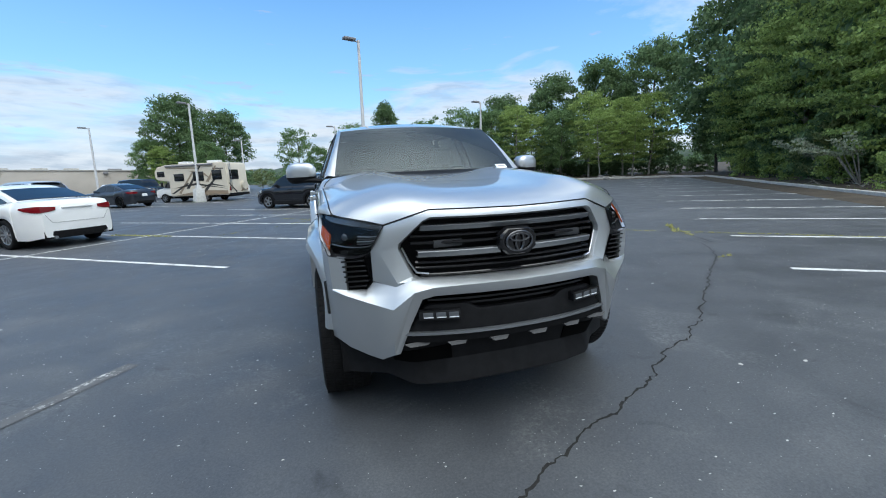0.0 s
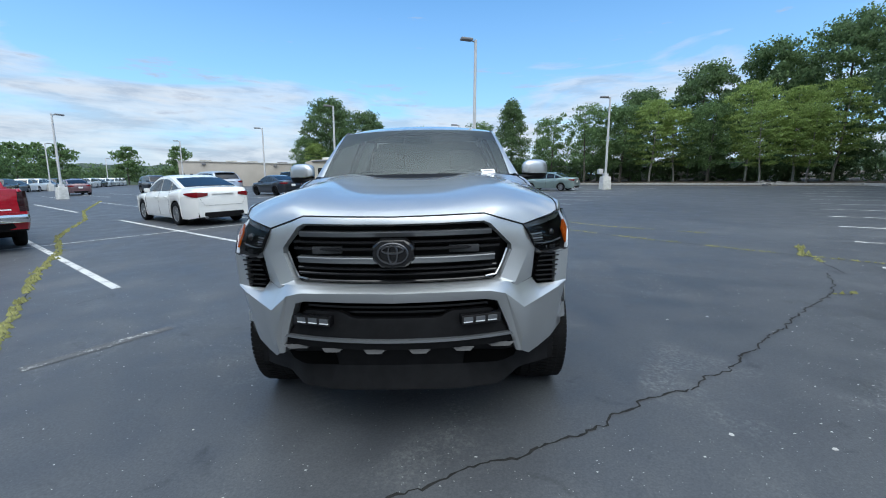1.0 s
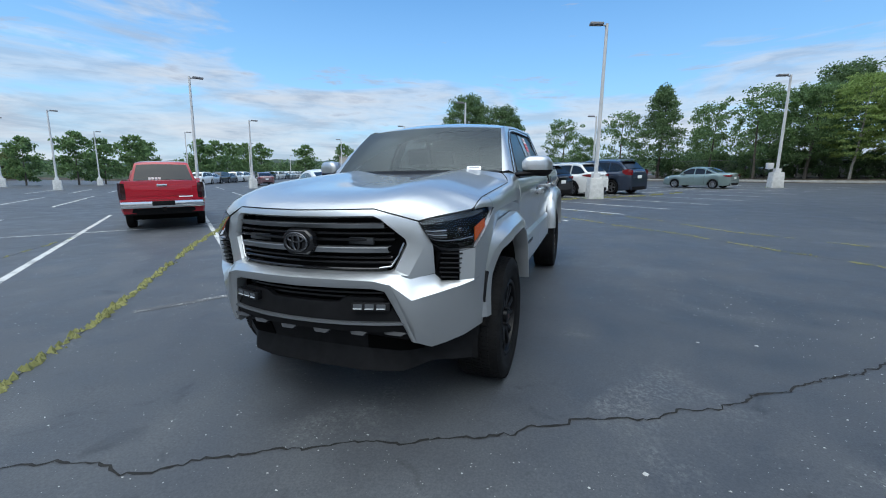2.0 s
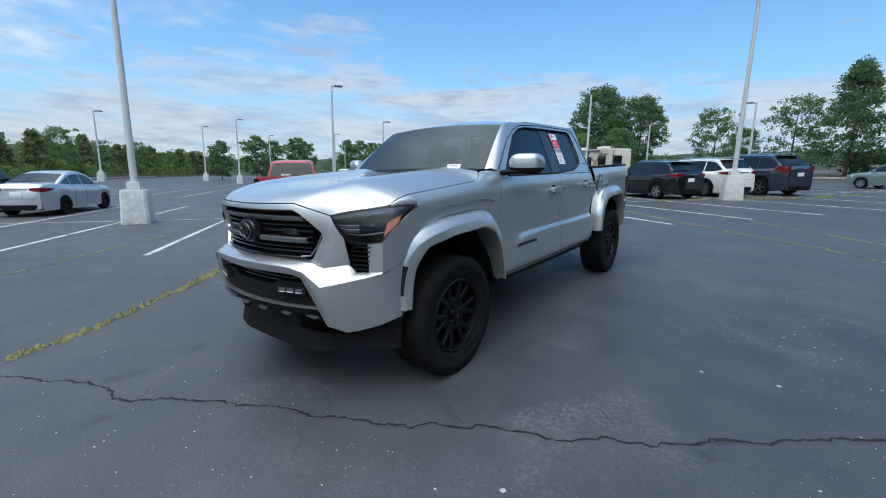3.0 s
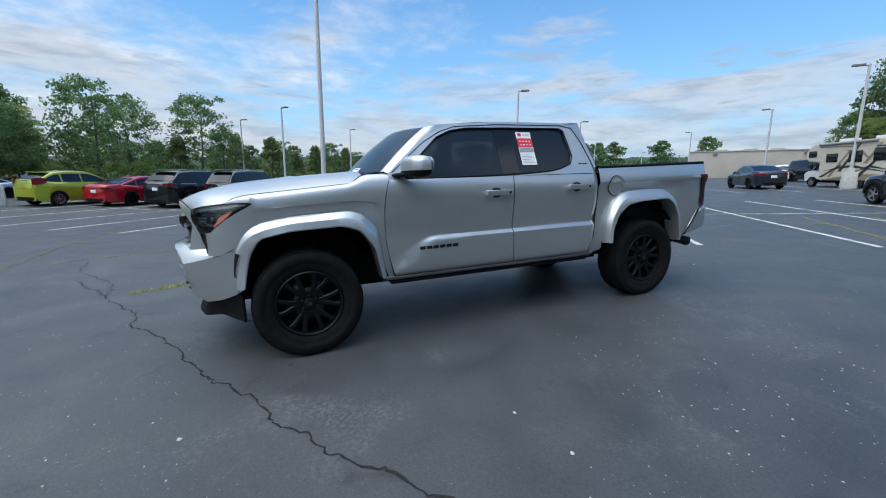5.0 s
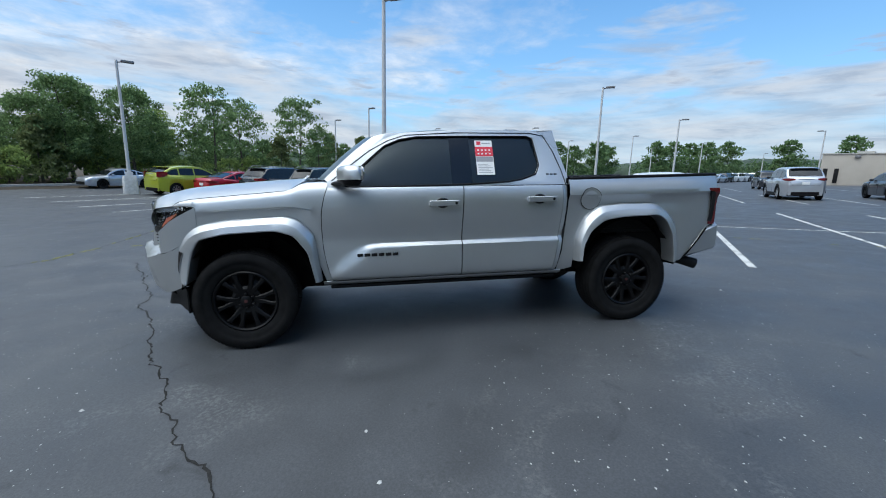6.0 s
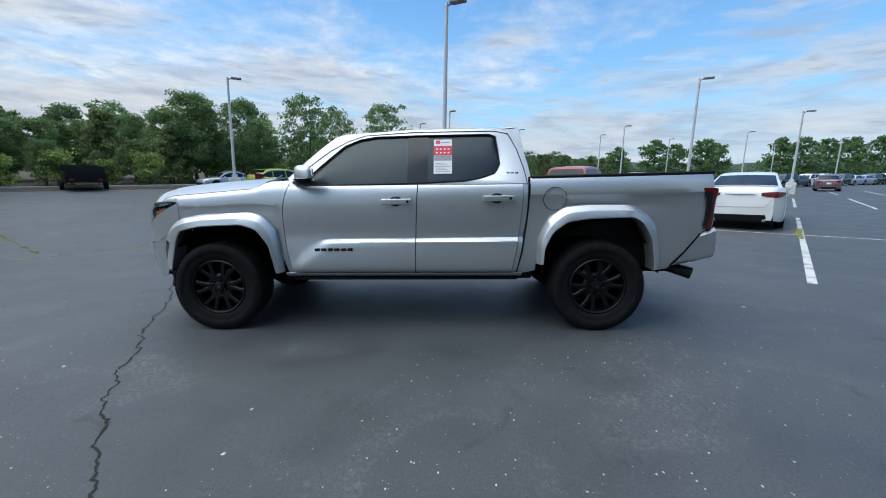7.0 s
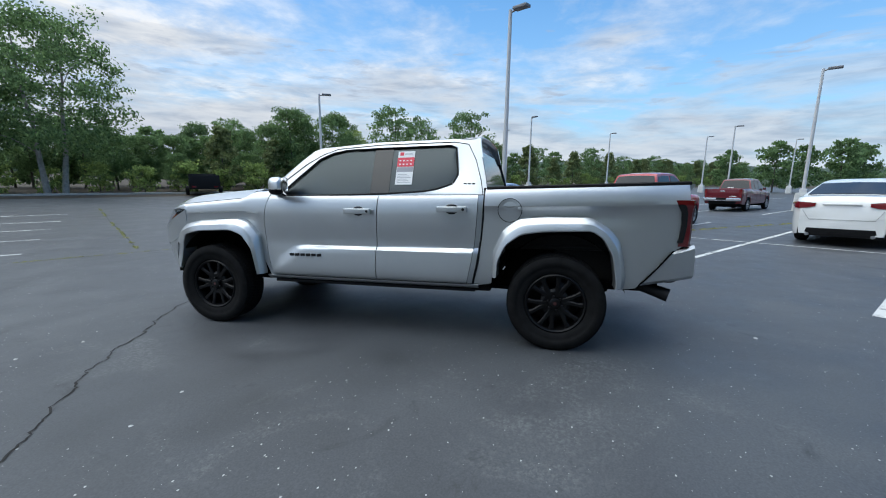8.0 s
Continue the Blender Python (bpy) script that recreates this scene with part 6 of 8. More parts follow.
            for k in range(6):
                shared("spoke_web", web, wheel, Matrix.Rotation(2 * math.pi * k / 6, 4, "X"))
            for k in range(6):
                a = 2 * math.pi * (k + .5) / 6
                shared("lug_nut", nut, wheel, Matrix.Translation((0, 0.057 * math.cos(a), 0.057 * math.sin(a))))
            # wheel housing
            bm = bmesh.new()
            rows = []
            for k in range(21):
                a = math.pi * (0.06 + 0.88 * k / 20)
                rad_y, rad_z = 0.51, 0.565
                rows.append([Vector((s * x, y + 0.03 - rad_y * math.cos(a), 0.40 + rad_z * math.sin(a))) for x in (0.945 if False else 0.88, 0.72, 0.50, 0.42)])
            add_sheet(bm, rows, (0, 0, -1))
            part("wheel_liner", bm, UNDER, TRUCK)
            bm = bmesh.new()
            add_box(bm, (s * 0.50, y, 0.66), (0.05, 0.9, 0.48), 0.02)
            part("inner_wing", bm, UNDER, TRUCK)
            bm = bmesh.new()
            add_tube(bm, [(s * 0.45, y, 0.42), (s * 0.76, y, 0.40)], 0.05, 10)
            part("axle_stub", bm, UNDER, TRUCK)
            bm = bmesh.new()
            add_tube(bm, [(s * 0.60, y + 0.10, 0.35), (s * 0.56, y + 0.10, 0.85)], 0.045, 10)
            part("damper", bm, UNDER, TRUCK)


def truck_inside():
    bm = bmesh.new()
    add_box(bm, (0, 1.75, 0.50), (1.60, 2.1, 0.12), 0.02)
    add_box(bm, (0, 0.60, 0.85), (1.58, 0.10, 0.75), 0.02)
    part("cabin_floor", bm, UNDER, TRUCK)
    bm = bmesh.new()
    rows = []
    for k in range(13):
        q = -1 + k / 6
        rows.append([Vector((0.72 * q, 0.50, 1.27)), Vector((0.72 * q, 0.70, 1.29 + 0.02 * math.cos(q * 3))), Vector((0.72 * q, 0.92, 1.25)), Vector((0.72 * q, 0.98, 1.10)), Vector((0.72 * q, 0.92, 0.8))])
    add_sheet(bm, rows, (0, 0, 1))
    part("dashboard", bm, DARK_TRIM, TRUCK)
    for x in (0.40, -0.40):
        for y in (1.50, 2.32):
            bm = bmesh.new()
            m = Matrix.Rotation(radians(14), 3, "X")
            add_box(bm, (x, y + 0.10, 1.08), (0.50, 0.13, 0.62), 0.05, m, 3)
            back = part("seat_back", bm, SEAT, TRUCK, "dark cloth seat")
            bm = bmesh.new()
            add_box(bm, (x, y - 0.18, 0.80), (0.50, 0.52, 0.14), 0.05, None, 3)
            part("seat_cushion", bm, SEAT, back)
            bm = bmesh.new()
            add_box(bm, (x, y + 0.18, 1.50), (0.26, 0.09, 0.17), 0.04, m, 3)
            part("headrest", bm, SEAT, back)
    bm = bmesh.new()
    ring = []
    for k in range(25):
        a = 2 * math.pi * k / 24
        ring.append((0.40 + 0.185 * math.cos(a), 1.03 + 0.06 * math.sin(a), 1.20 + 0.172 * math.sin(a)))
    add_tube(bm, ring, 0.015, 8, False)
    part("steering_wheel", bm, DARK_TRIM, TRUCK)
    bm = bmesh.new()
    add_box(bm, (0, 0.90, 1.63), (0.24, 0.03, 0.07), 0.02)
    part("inner_mirror", bm, DARK_TRIM, TRUCK)
    bm = bmesh.new()
    rows = []
    for y, z in ((2.58, 1.745), (2.63, 1.66), (2.675, 1.52), (2.705, 1.40), (2.73, 1.28), (2.735, 0.55)):
        w = (tumble(z) if z > 1.28 else 0.83) - 0.03
        rows.append([Vector((w * q, y, z)) for q in (-1, 0, 1)])
    add_sheet(bm, rows, (0, -1, 0))
    part("back_lining", bm, SEAT, TRUCK)
    for s in (1, -1):
        bm = bmesh.new()
        rows = []
        for (y, z), (fy, fz) in zip(GLASS_LINE, FRAME_LINE):
            rows.append([Vector((s * (tumble(z) - 0.024), y, z)), Vector((s * (tumble(fz) - 0.034), fy, fz))])
        add_sheet(bm, [[r[0] for r in rows], [r[1] for r in rows]], (-s, 0, 0), True)
        part("frame_lining", bm, SEAT, TRUCK)
        bm = bmesh.new()
        add_sheet(bm, [[Vector((s * (tumble(fz) - 0.034), fy + 0.01, fz - 0.012)) for fy, fz in FRAME_LINE[:5]], [Vector((s * (screen_edge(u).x - 0.005), screen_edge(u).y + 0.02, screen_edge(u).z - 0.014)) for u in (0.0, 0.38, 0.70, 0.90, 1.0)]], (-s, 0, 0))
        part("pillar_lining", bm, SEAT, TRUCK)
        bm = bmesh.new()
        add_sheet(bm, [[Vector((s * x, y, z)) for y in (0.64, 1.2, 1.8, 2.3, 2.72)] for x, z in ((0.80, 0.52), (0.815, 0.9), (0.815, 1.27), (0.835, 1.279))], (-s, 0, 0))
        part("door_lining", bm, SEAT, TRUCK)
    bm = bmesh.new()
    w = 0.60
    add_sheet(bm, [[Vector((w * q, y, z)) for q in (-1, 0, 1)] for y, z in ((1.12, 1.690), (1.32, 1.718), (1.8, 1.735), (2.58, 1.735))], (0, 0, -1))
    part("headliner", bm, SEAT, TRUCK)
    # frame and axle under the body
    bm = bmesh.new()
    for s in (1, -1):
        add_box(bm, (s * 0.45, 2.1, 0.50), (0.09, 4.2, 0.13), 0.02)
    part("ladder_frame", bm, UNDER, TRUCK)
    bm = bmesh.new()
    add_tube(bm, [(-0.72, 3.345, 0.40), (-0.15, 3.345, 0.40), (0, 3.345, 0.40), (0.15, 3.345, 0.40), (0.72, 3.345, 0.40)], [0.045, 0.05, 0.14, 0.05, 0.045], 12)
    part("rear_axle", bm, UNDER, TRUCK)
    for s in (1, -1):
        bm = bmesh.new()
        add_tube(bm, [(s * 0.62, 2.62, 0.455), (s * 0.60, 3.0, 0.44), (s * 0.58, 3.34, 0.36)], 0.022, 8)
        add_box(bm, (s * 0.62, 2.60, 0.475), (0.06, 0.12, 0.09), 0.01)
        part("spring_hanger", bm, UNDER, TRUCK)
        bm = bmesh.new()
        add_box(bm, (s * 0.775, -0.448, 0.40), (0.12, 0.016, 0.20), 0.006)
        part("splash_guard", bm, BLACK_PLASTIC, TRUCK)


def truck_stickers():
    # price sheet inside the rear window: pale panels, a red band, unreadable print as bars
    def pane_pt(y, z, d=0.0):
        return Vector((tumble(z) - 0.016 + 0.006 + d, y, z))

    def sheet(name, y0, y1, z0, z1, mat, d, label="", parent=TRUCK):
        bm = bmesh.new()
        add_sheet(bm, [[pane_pt(y0, z0, d), pane_pt(y1, z0, d)], [pane_pt(y0, z1, d), pane_pt(y1, z1, d)]], (1, 0, 0))
        return part(name, bm, mat, parent, label)

    y0, y1 = 1.930, 2.090
    sheet_top = 1.675
    base = sheet("window_sheet", y0, y1, 1.375, sheet_top, WHITE_PAPER, 0.004, "white and red price sheet in the window")
    sheet("red_band", y0, y1, 1.535, 1.618, RED_PAPER, 0.006, "", base)
    sheet("red_square", y0 + 0.018, y0 + 0.055, 1.636, 1.666, RED_PAPER, 0.006, "", base)
    sheet("grey_panel", y0 + 0.004, y1 - 0.004, 1.488, 1.530, GREY_PRINT, 0.005, "", base)
    for k in range(6):
        sheet("print_bar", y0 + 0.016, y1 - 0.016 - 0.02 * (k % 3), 1.393 + 0.014 * k, 1.397 + 0.014 * k, GREY_PRINT, 0.006, "", base)
    for k in range(4):
        for j in range(2):
            sheet("print_mark", y0 + 0.020 + 0.034 * k, y0 + 0.036 + 0.034 * k, 1.552 + 0.032 * j, 1.563 + 0.032 * j, WHITE_PAPER, 0.008, "", base)
    sheet("print_bar", y0 + 0.065, y1 - 0.02, 1.646, 1.653, GREY_PRINT, 0.006, "", base)
    # small tag at the foot of the windscreen
    bm = bmesh.new()
    m = Matrix.Translation((0.555, 0.475, 1.366)) @ Matrix.Rotation(radians(17), 4, "Z") @ Matrix.Rotation(radians(-48), 4, "X")
    add_box(bm, (0, 0, 0), (0.105, 0.003, 0.040), 0, None)
    for v in bm.verts:
        v.co = m @ v.co
    tag = part("windscreen_tag", bm, WHITE_PAPER, TRUCK, "small white paper tag behind the windscreen")
    bm = bmesh.new()
    add_box(bm, (0, -0.003, 0.002), (0.075, 0.002, 0.012), 0, None)
    for v in bm.verts:
        v.co = m @ v.co
    part("print_bar", bm, GREY_PRINT, tag)


truck_hood()
truck_fenders()
truck_flares()
truck_doors()
truck_cab()
truck_bed()
truck_front()
truck_mirrors()
truck_wheels()
truck_inside()
truck_stickers()

# ---- parked vehicles ----
def wheel_mesh_pair(r, w, spokes, rim_mat, rim_frac=0.68, key={}):
    """Meshes of a tyre and a rim, turned about x, outer face at +x; shared by alike wheels."""
    k = (r, w, spokes, rim_mat.name)
    if k in key:
        return key[k]
    rr = r * rim_frac
    bm = bmesh.new()
    add_lathe(bm, [(rr, -w * .42), (r * .93, -w * .5), (r * .985, -w * .42), (r, -w * .25), (r, w * .25), (r * .985, w * .42), (r * .93, w * .5), (rr * 1.02, w * .45), (rr, w * .36)], 32)
    tyre = bpy.data.meshes.new("tyre")
    bm.to_mesh(tyre)
    bm.free()
    tyre.materials.append(RUBBER)
    tyre.shade_smooth()
    # flat dark disc fills the hollow behind the spokes
    bm = bmesh.new()
    add_lathe(bm, [(rr * .88, w * .08), (0.001, w * .05)], 24)
    hollow = bpy.data.meshes.new("dark_wheel_back")
    bm.to_mesh(hollow)
    bm.free()
    hollow.materials.append(UNDER)
    bm = bmesh.new()
    add_lathe(bm, [(rr * 1.0, w * .40), (rr * .985, w * .44), (rr * .93, w * .42), (rr * .9, w * .06)], 32)
    for i in range(spokes):
        a = 2 * math.pi * i / spokes
        m = Matrix.Rotation(a, 3, "X")
        q0, q1 = (.10 * r, .085 * r) if spokes < 7 else (.05 * r, .045 * r)
        vs = [bm.verts.new(m @ Vector(p)) for p in ((w * .36, .06 * r, -q0), (w * .36, .06 * r, q0), (w * .41, rr * .95, q1), (w * .41, rr * .95, -q1))]
        vb = [bm.verts.new(v.co - Vector((w * .18, 0, 0))) for v in vs]
        bm.faces.new(vs)
        for q in range(4):
            bm.faces.new((vs[q], vs[(q + 1) % 4], vb[(q + 1) % 4], vb[q]))
    add_lathe(bm, [(rr * .24, w * .30), (rr * .22, w * .42), (0.001, w * .43)], 14)
    rim = bpy.data.meshes.new("rim")
    bm.to_mesh(rim)
    bm.free()
    rim.materials.append(rim_mat)
    rim.shade_smooth()
    rim.set_sharp_from_angle(angle=radians(30))
    key[k] = (tyre, rim, hollow)
    return key[k]


def put_wheel(root, x, y, r, w, spokes, rim_mat, rim_frac=0.68):
    tyre, rim, hollow = wheel_mesh_pair(r, w, spokes, rim_mat, rim_frac)
    m = Matrix.Translation((x, y, r))
    if x < 0:
        m = m @ Matrix.Rotation(math.pi, 4, "Z")
    wheel = new("wheel", tyre)
    wheel.parent, wheel.matrix_basis = root, m
    shared("rim", rim, wheel)
    shared("dark_wheel_back", hollow, wheel)


def vehicle(name, category, label, place, paint, L=4.7, W=1.82, H=1.45, wb=2.75, r=0.33, ro=1.05, belt=0.92, hood=0.95, deck=1.02, ws=(0.62, 1.25), roof=0.55, back=(2.15, 2.75), kind="sedan", rim=RIM_SILVER, spokes=10, sill=0.20, cladding=None, tail="wide", tail_z=None, plate="white", rack=False, group="parked cars", spare=False, window_mat=None, splits=(0.42, 0.72), dark_lens=False):
    """A parked car. Local y runs from the nose (0) to the tail (L); x to both sides. ws: foot and head of the windscreen; back: head and foot of the rear glass."""
    glass = window_mat or FAR_GLASS
    root = empty(name, place, label, category, group)
    fo = L - wb - ro
    yf, yr = fo, fo + wb
    hw = W / 2
    ra = r * 1.17

    def half(y):
        u = min(y, L - y)
        if kind == "pickup" and y > L / 2:
            return hw * (1 - 0.05 * max(0, 1 - u / 0.15) ** 2)
        return hw * (1 - 0.22 * max(0, 1 - u / 0.55) ** 2 - 0.04 * max(0, 1 - u / 1.4))

    def shoulder(y):
        if kind == "pickup":
            t = [(0, hood - .30), (.10, hood - .1), (.3, hood - .03), (ws[0], hood + .04), (ws[0] + .3, belt), (back[1], belt + .02), (back[1] + .12, deck), (L - .03, deck), (L, deck - .1)]
        else:
            t = [(0, hood - .34), (.12, hood - .16), (.45, hood - .05), (ws[0], hood), (ws[0] + .4, belt), (back[0], belt + .03), (max(back[1], back[0] + .1), deck), (L - .10, deck - .03), (L, deck - .16)]
        return lerp_table(t, y)

    def bottom(y):
        z = sill + 0.06 * max(0, 1 - min(y, L - y) / 0.35)
        for yc in (yf, yr):
            if abs(y - yc) < ra - 1e-4:
                z = max(z, r + math.sqrt(ra * ra - (y - yc) ** 2) * 0.97)
        return z

    ys = {0.0, L, 0.04, L - 0.04, 0.12, L - 0.12}
    ys |= {L * i / 26 for i in range(27)}
    for yc in (yf, yr):
        ys |= {yc + ra * math.cos(math.pi * k / 10) for k in range(11)} | {yc - ra - 0.003, yc + ra + 0.003}
    ys = sorted(y for y in ys if 0 <= y <= L)
    prof = [(0, .955), (.12, .985), (.35, 1.0), (.55, 0.995), (.72, 1.0), (.88, .97), (1, .915)]
    rows = []
    for y in ys:
        zb, zt, w = bottom(y), shoulder(y), half(y)
        side = []
        for f, k in prof:
            z = zb + (zt - zb) * f
            tab = 0.025 if abs(y - yf) < ra or abs(y - yr) < ra else 0
            side.append(Vector((w * k + tab * (1 - f), y, z)))
        crown = 0.05 if kind != "pickup" or y < back[1] else -0.35
        inner = [Vector((w * .80, y, zt + crown * .5)), Vector((w * .4, y, zt + crown))]
        if kind == "pickup" and back[1] + .1 < y < L - .06:
            inner = [Vector((w * .86, y, zt - .01)), Vector((w * .85, y, zt - .4))]
        left = side + inner
        rows.append(left + [Vector((-p.x, p.y, p.z)) for p in reversed(left)])
    bm = bmesh.new()
    faces = add_sheet(bm, rows, None)
    bm.verts.ensure_lookup_table()
    n = len(rows[0])
    bm.faces.new([bm.verts[i] for i in range(n)])
    bm.faces.new([bm.verts[len(rows) * n - n + i] for i in range(n)][::-1])
    bmesh.ops.recalc_face_normals(bm, faces=bm.faces[:])
    part("body", bm, paint, root, "", 40)
    # dark wheel housings and floor
    bm = bmesh.new()
    add_box(bm, (0, L / 2, sill + 0.12), (W * .80, L * .93, .16), .02)
    for yc in (yf, yr):
        add_box(bm, (0, yc, r + .12), (W * .82, ra * 1.9, ra * 1.2), .05)
    part("underbody", bm, UNDER, root)
    # cabin
    (w0, w1), (b0, b1) = ws, back
    zr = H
    bw = hw * .90
    tw = hw * .70

    def cab_ring(y, z_top, k_top):
        zb = shoulder(y) - .02
        u = 0 if z_top <= zb else min(1, (z_top - zb) / (zr - belt))
        xt = bw + (tw - bw) * u
        return zb, xt

    drop = .05 if kind == "suv" else .02
    key_line = [(w0, shoulder(w0)), (w0 + (w1 - w0) * .5, shoulder(w0) + (zr - shoulder(w0)) * .56), (w1, zr - .06), (w1 + .28, zr - .012), ((w1 + b0) / 2, zr), (b0 - .25, zr - .02 - drop * .6), (b0, zr - .07 - drop), ((b0 + b1) / 2, zr - .07 - drop - (zr - .07 - drop - shoulder(b1)) * .46), (b1, shoulder(b1))]
    outline = []
    for (ya, za), (yb, _) in zip(key_line, key_line[1:]):
        outline += [(ya + (yb - ya) * q / 3, smooth_table(key_line, ya + (yb - ya) * q / 3)) for q in range(3)]
    outline.append(key_line[-1])
    rows = []
    for y, z in outline:
        zb, xt = cab_ring(y, z, 0)
        z = max(z, zb + .01)
        row = [Vector((bw * half(y) / hw, y, zb)), Vector((xt * half(y) / hw + .0, y, z - .02)), Vector((xt * .9, y, z + .005)), Vector((xt * .45, y, z + .025))]
        rows.append(row + [Vector((-p.x, p.y, p.z)) for p in reversed(row)])
    bm = bmesh.new()
    add_sheet(bm, rows, (0, 0, 1))
    part("cabin", bm, paint, root, "", 40)
    # glass: windscreen, rear window, side windows
    def plate_quad(bm, pts, lift):
        a, b, c, d = pts
        nrm = (b - a).cross(d - a).normalized()
        ctr = (a + b + c + d) / 4
        if nrm.dot(ctr - Vector((0, (w1 + b0) / 2, belt))) < 0:
            nrm = -nrm
        vs = [bm.verts.new(p + nrm * lift) for p in pts]
        bk = [bm.verts.new(p - nrm * .01) for p in pts]
        f = bm.faces.new(vs)
        bm.normal_update()
        if f.normal.dot(nrm) < 0:
            f.normal_flip()
        for q in range(4):
            bm.faces.new((vs[q], vs[(q + 1) % 4], bk[(q + 1) % 4], bk[q]))

    def edge_pt(y, z, k):
        zb, xt = cab_ring(y, z, 0)
        return Vector((xt * k * half(y) / hw, y, z))

    for nm, (ya, za, yb, zb2) in (("windscreen", (w0, shoulder(w0), w1, zr - .06)), ("rear_window", (b1, shoulder(b1), b0, zr - .07))):
        bm = bmesh.new()
        p0 = Vector((0, ya, za)).lerp(Vector((0, yb, zb2)), .10)
        pm = Vector((0, *key_line[1])) if nm == "windscreen" else Vector((0, *key_line[-2]))
        p1 = Vector((0, ya, za)).lerp(Vector((0, yb, zb2)), .90)
        rows = []
        for p in (p0, pm, p1):
            x = edge_pt(p.y, max(p.z, shoulder(p.y)), 0.90).x
            rows.append([Vector((x * q, p.y + (-.012 if nm == "windscreen" else .012), p.z + .040 - .022 * q * q)) for q in (-1, -.6, -.2, .2, .6, 1)])
        add_sheet(bm, rows, (0, -1 if nm == "windscreen" else 1, .6))
        add_flange(bm, .02)
        part(nm, bm, glass, root)

    def roof_at(y):
        return lerp_table([(a, b) for a, b in outline], y)

    span = (w0 + .16, b1 - .12 if kind != "pickup" else b1 - .06)
    cuts = [0.0, splits[0], splits[1], 1.0] if splits else [0.0, 0.5, 1.0]
    for s in (1, -1):
        for c0, c1 in zip(cuts, cuts[1:]):
            ya, yb = span[0] + (span[1] - span[0]) * c0 + .035, span[0] + (span[1] - span[0]) * c1 - .035
            bm = bmesh.new()
            steps = 5
            for i in range(steps):
                y0, y1 = ya + (yb - ya) * i / steps, ya + (yb - ya) * (i + 1) / steps
                q = []
                for y, hi in ((y0, 0), (y1, 0), (y1, 1), (y0, 1)):
                    base = shoulder(y) + .03
                    top = max(base + .004, min(roof_at(y) - .09, zr - .10))
                    z = top if hi else base
                    u = (z - (shoulder(y) - .02)) / max(.05, (roof_at(y) - .02 - shoulder(y) + .02))
                    zb, xt = cab_ring(y, roof_at(y), 0)
                    x = bw * half(y) / hw + (xt * half(y) / hw - bw * half(y) / hw) * min(1, u)
                    q.append(Vector((x * s, y, z)))
                plate_quad(bm, q, .008)
            part("side_window", bm, glass, root)
    # bumpers, lamps, plate
    lens = SMOKED_LENS if dark_lens else RED_LENS
    tz = tail_z or deck - .18
    for s in (1, -1):
        bm = bmesh.new()
        rows = []
        if kind == "pickup":
            path = [(L - .16, 0, tz - .20, tz + .16), (L - .04, 0, tz - .24, tz + .20), (L + .012, .02, tz - .24, tz + .20), (L + .016, .15, tz - .22, tz + .18)]
        elif tail == "tall":
            path = [(L - .36, 0, tz - .02, tz + .12), (L - .22, 0, tz - .10, tz + .15), (L - .08, 0, tz - .13, tz + .15), (L, 0, tz - .13, tz + .14), (L + .014, .10, tz - .11, tz + .12)]
        else:
            path = [(L - .40, 0, tz + .02, tz + .05), (L - .28, 0, tz - .02, tz + .065), (L - .15, 0, tz - .055, tz + .075), (L - .06, 0, tz - .065, tz + .08), (L, 0, tz - .065, tz + .08), (L + .014, .12, tz - .05, tz + .07), (L + .016, .26, tz - .015, tz + .055)]
        for y, inn, z0, z1 in path:
            x = max(half(min(y, L)) - inn, .1) + (.016 if inn == 0 else 0)
            rows.append([Vector((s * x, y, z0)), Vector((s * (x + .004), y + .004, (z0 + z1) / 2)), Vector((s * (x - .006), y, z1))])
        add_sheet(bm, rows, (s, .5, 0))
        add_flange(bm, .03)
        part("tail_light", bm, lens, root, "red tail light lens")
        bm = bmesh.new()
        rows = []
        for y, inn in ((.50, 0), (.14, .04), (.03, .30)):
            x = max(half(max(y, .01)) - inn, .1) + .010
            z = shoulder(max(y, .12)) - .10
            rows.append([Vector((s * x, y - .01, z - .07)), Vector((s * (x - .01), y, z + .05))])
        add_sheet(bm, rows, (s, -.5, 0))
        add_flange(bm, .03)
        part("headlight", bm, LAMP_CLEAR, root, "clear headlight")
        bm = bmesh.new()
        add_box(bm, (s * (bw + .09), w0 + .42, belt + .07), (.16, .10, .13), .03)
        part("mirror", bm, paint if kind != "suv" else GLOSS_BLACK, root)
    bm = bmesh.new()
    rows = []
    for k in range(9):
        u = -1 + k / 4
        x = u * half(L - .1) * .93
        y = L - .02 + .045 * (1 - abs(u) ** 3)
        rows.append([Vector((x, y - .02, sill + .02)), Vector((x, y, sill + .10)), Vector((x, y - .004, sill + (.24 if cladding else .19)))])
    add_sheet(bm, rows, (0, 1, 0))
    add_flange(bm, .05)
    part("rear_bumper", bm, cladding or BLACK_PLASTIC, root, "dark lower rear bumper")
    bm = bmesh.new()
    rows = []
    for k in range(9):
        u = -1 + k / 4
        x = u * half(.1) * .8
        rows.append([Vector((x, -.01 - .03 * (1 - abs(u)), sill + .08)), Vector((x, -.012 - .03 * (1 - abs(u)), sill + .30))])
    add_sheet(bm, rows, (0, -1, 0))
    add_flange(bm, .03)
    part("grille", bm, DARK_TRIM, root)
    if plate:
        bm = bmesh.new()
        add_box(bm, (0, L + .012, deck - .32 if kind != "pickup" else sill + .32), (.31, .03, .15), .008)
        part("number_plate", bm, WHITE_PAPER if plate == "white" else paint, root)
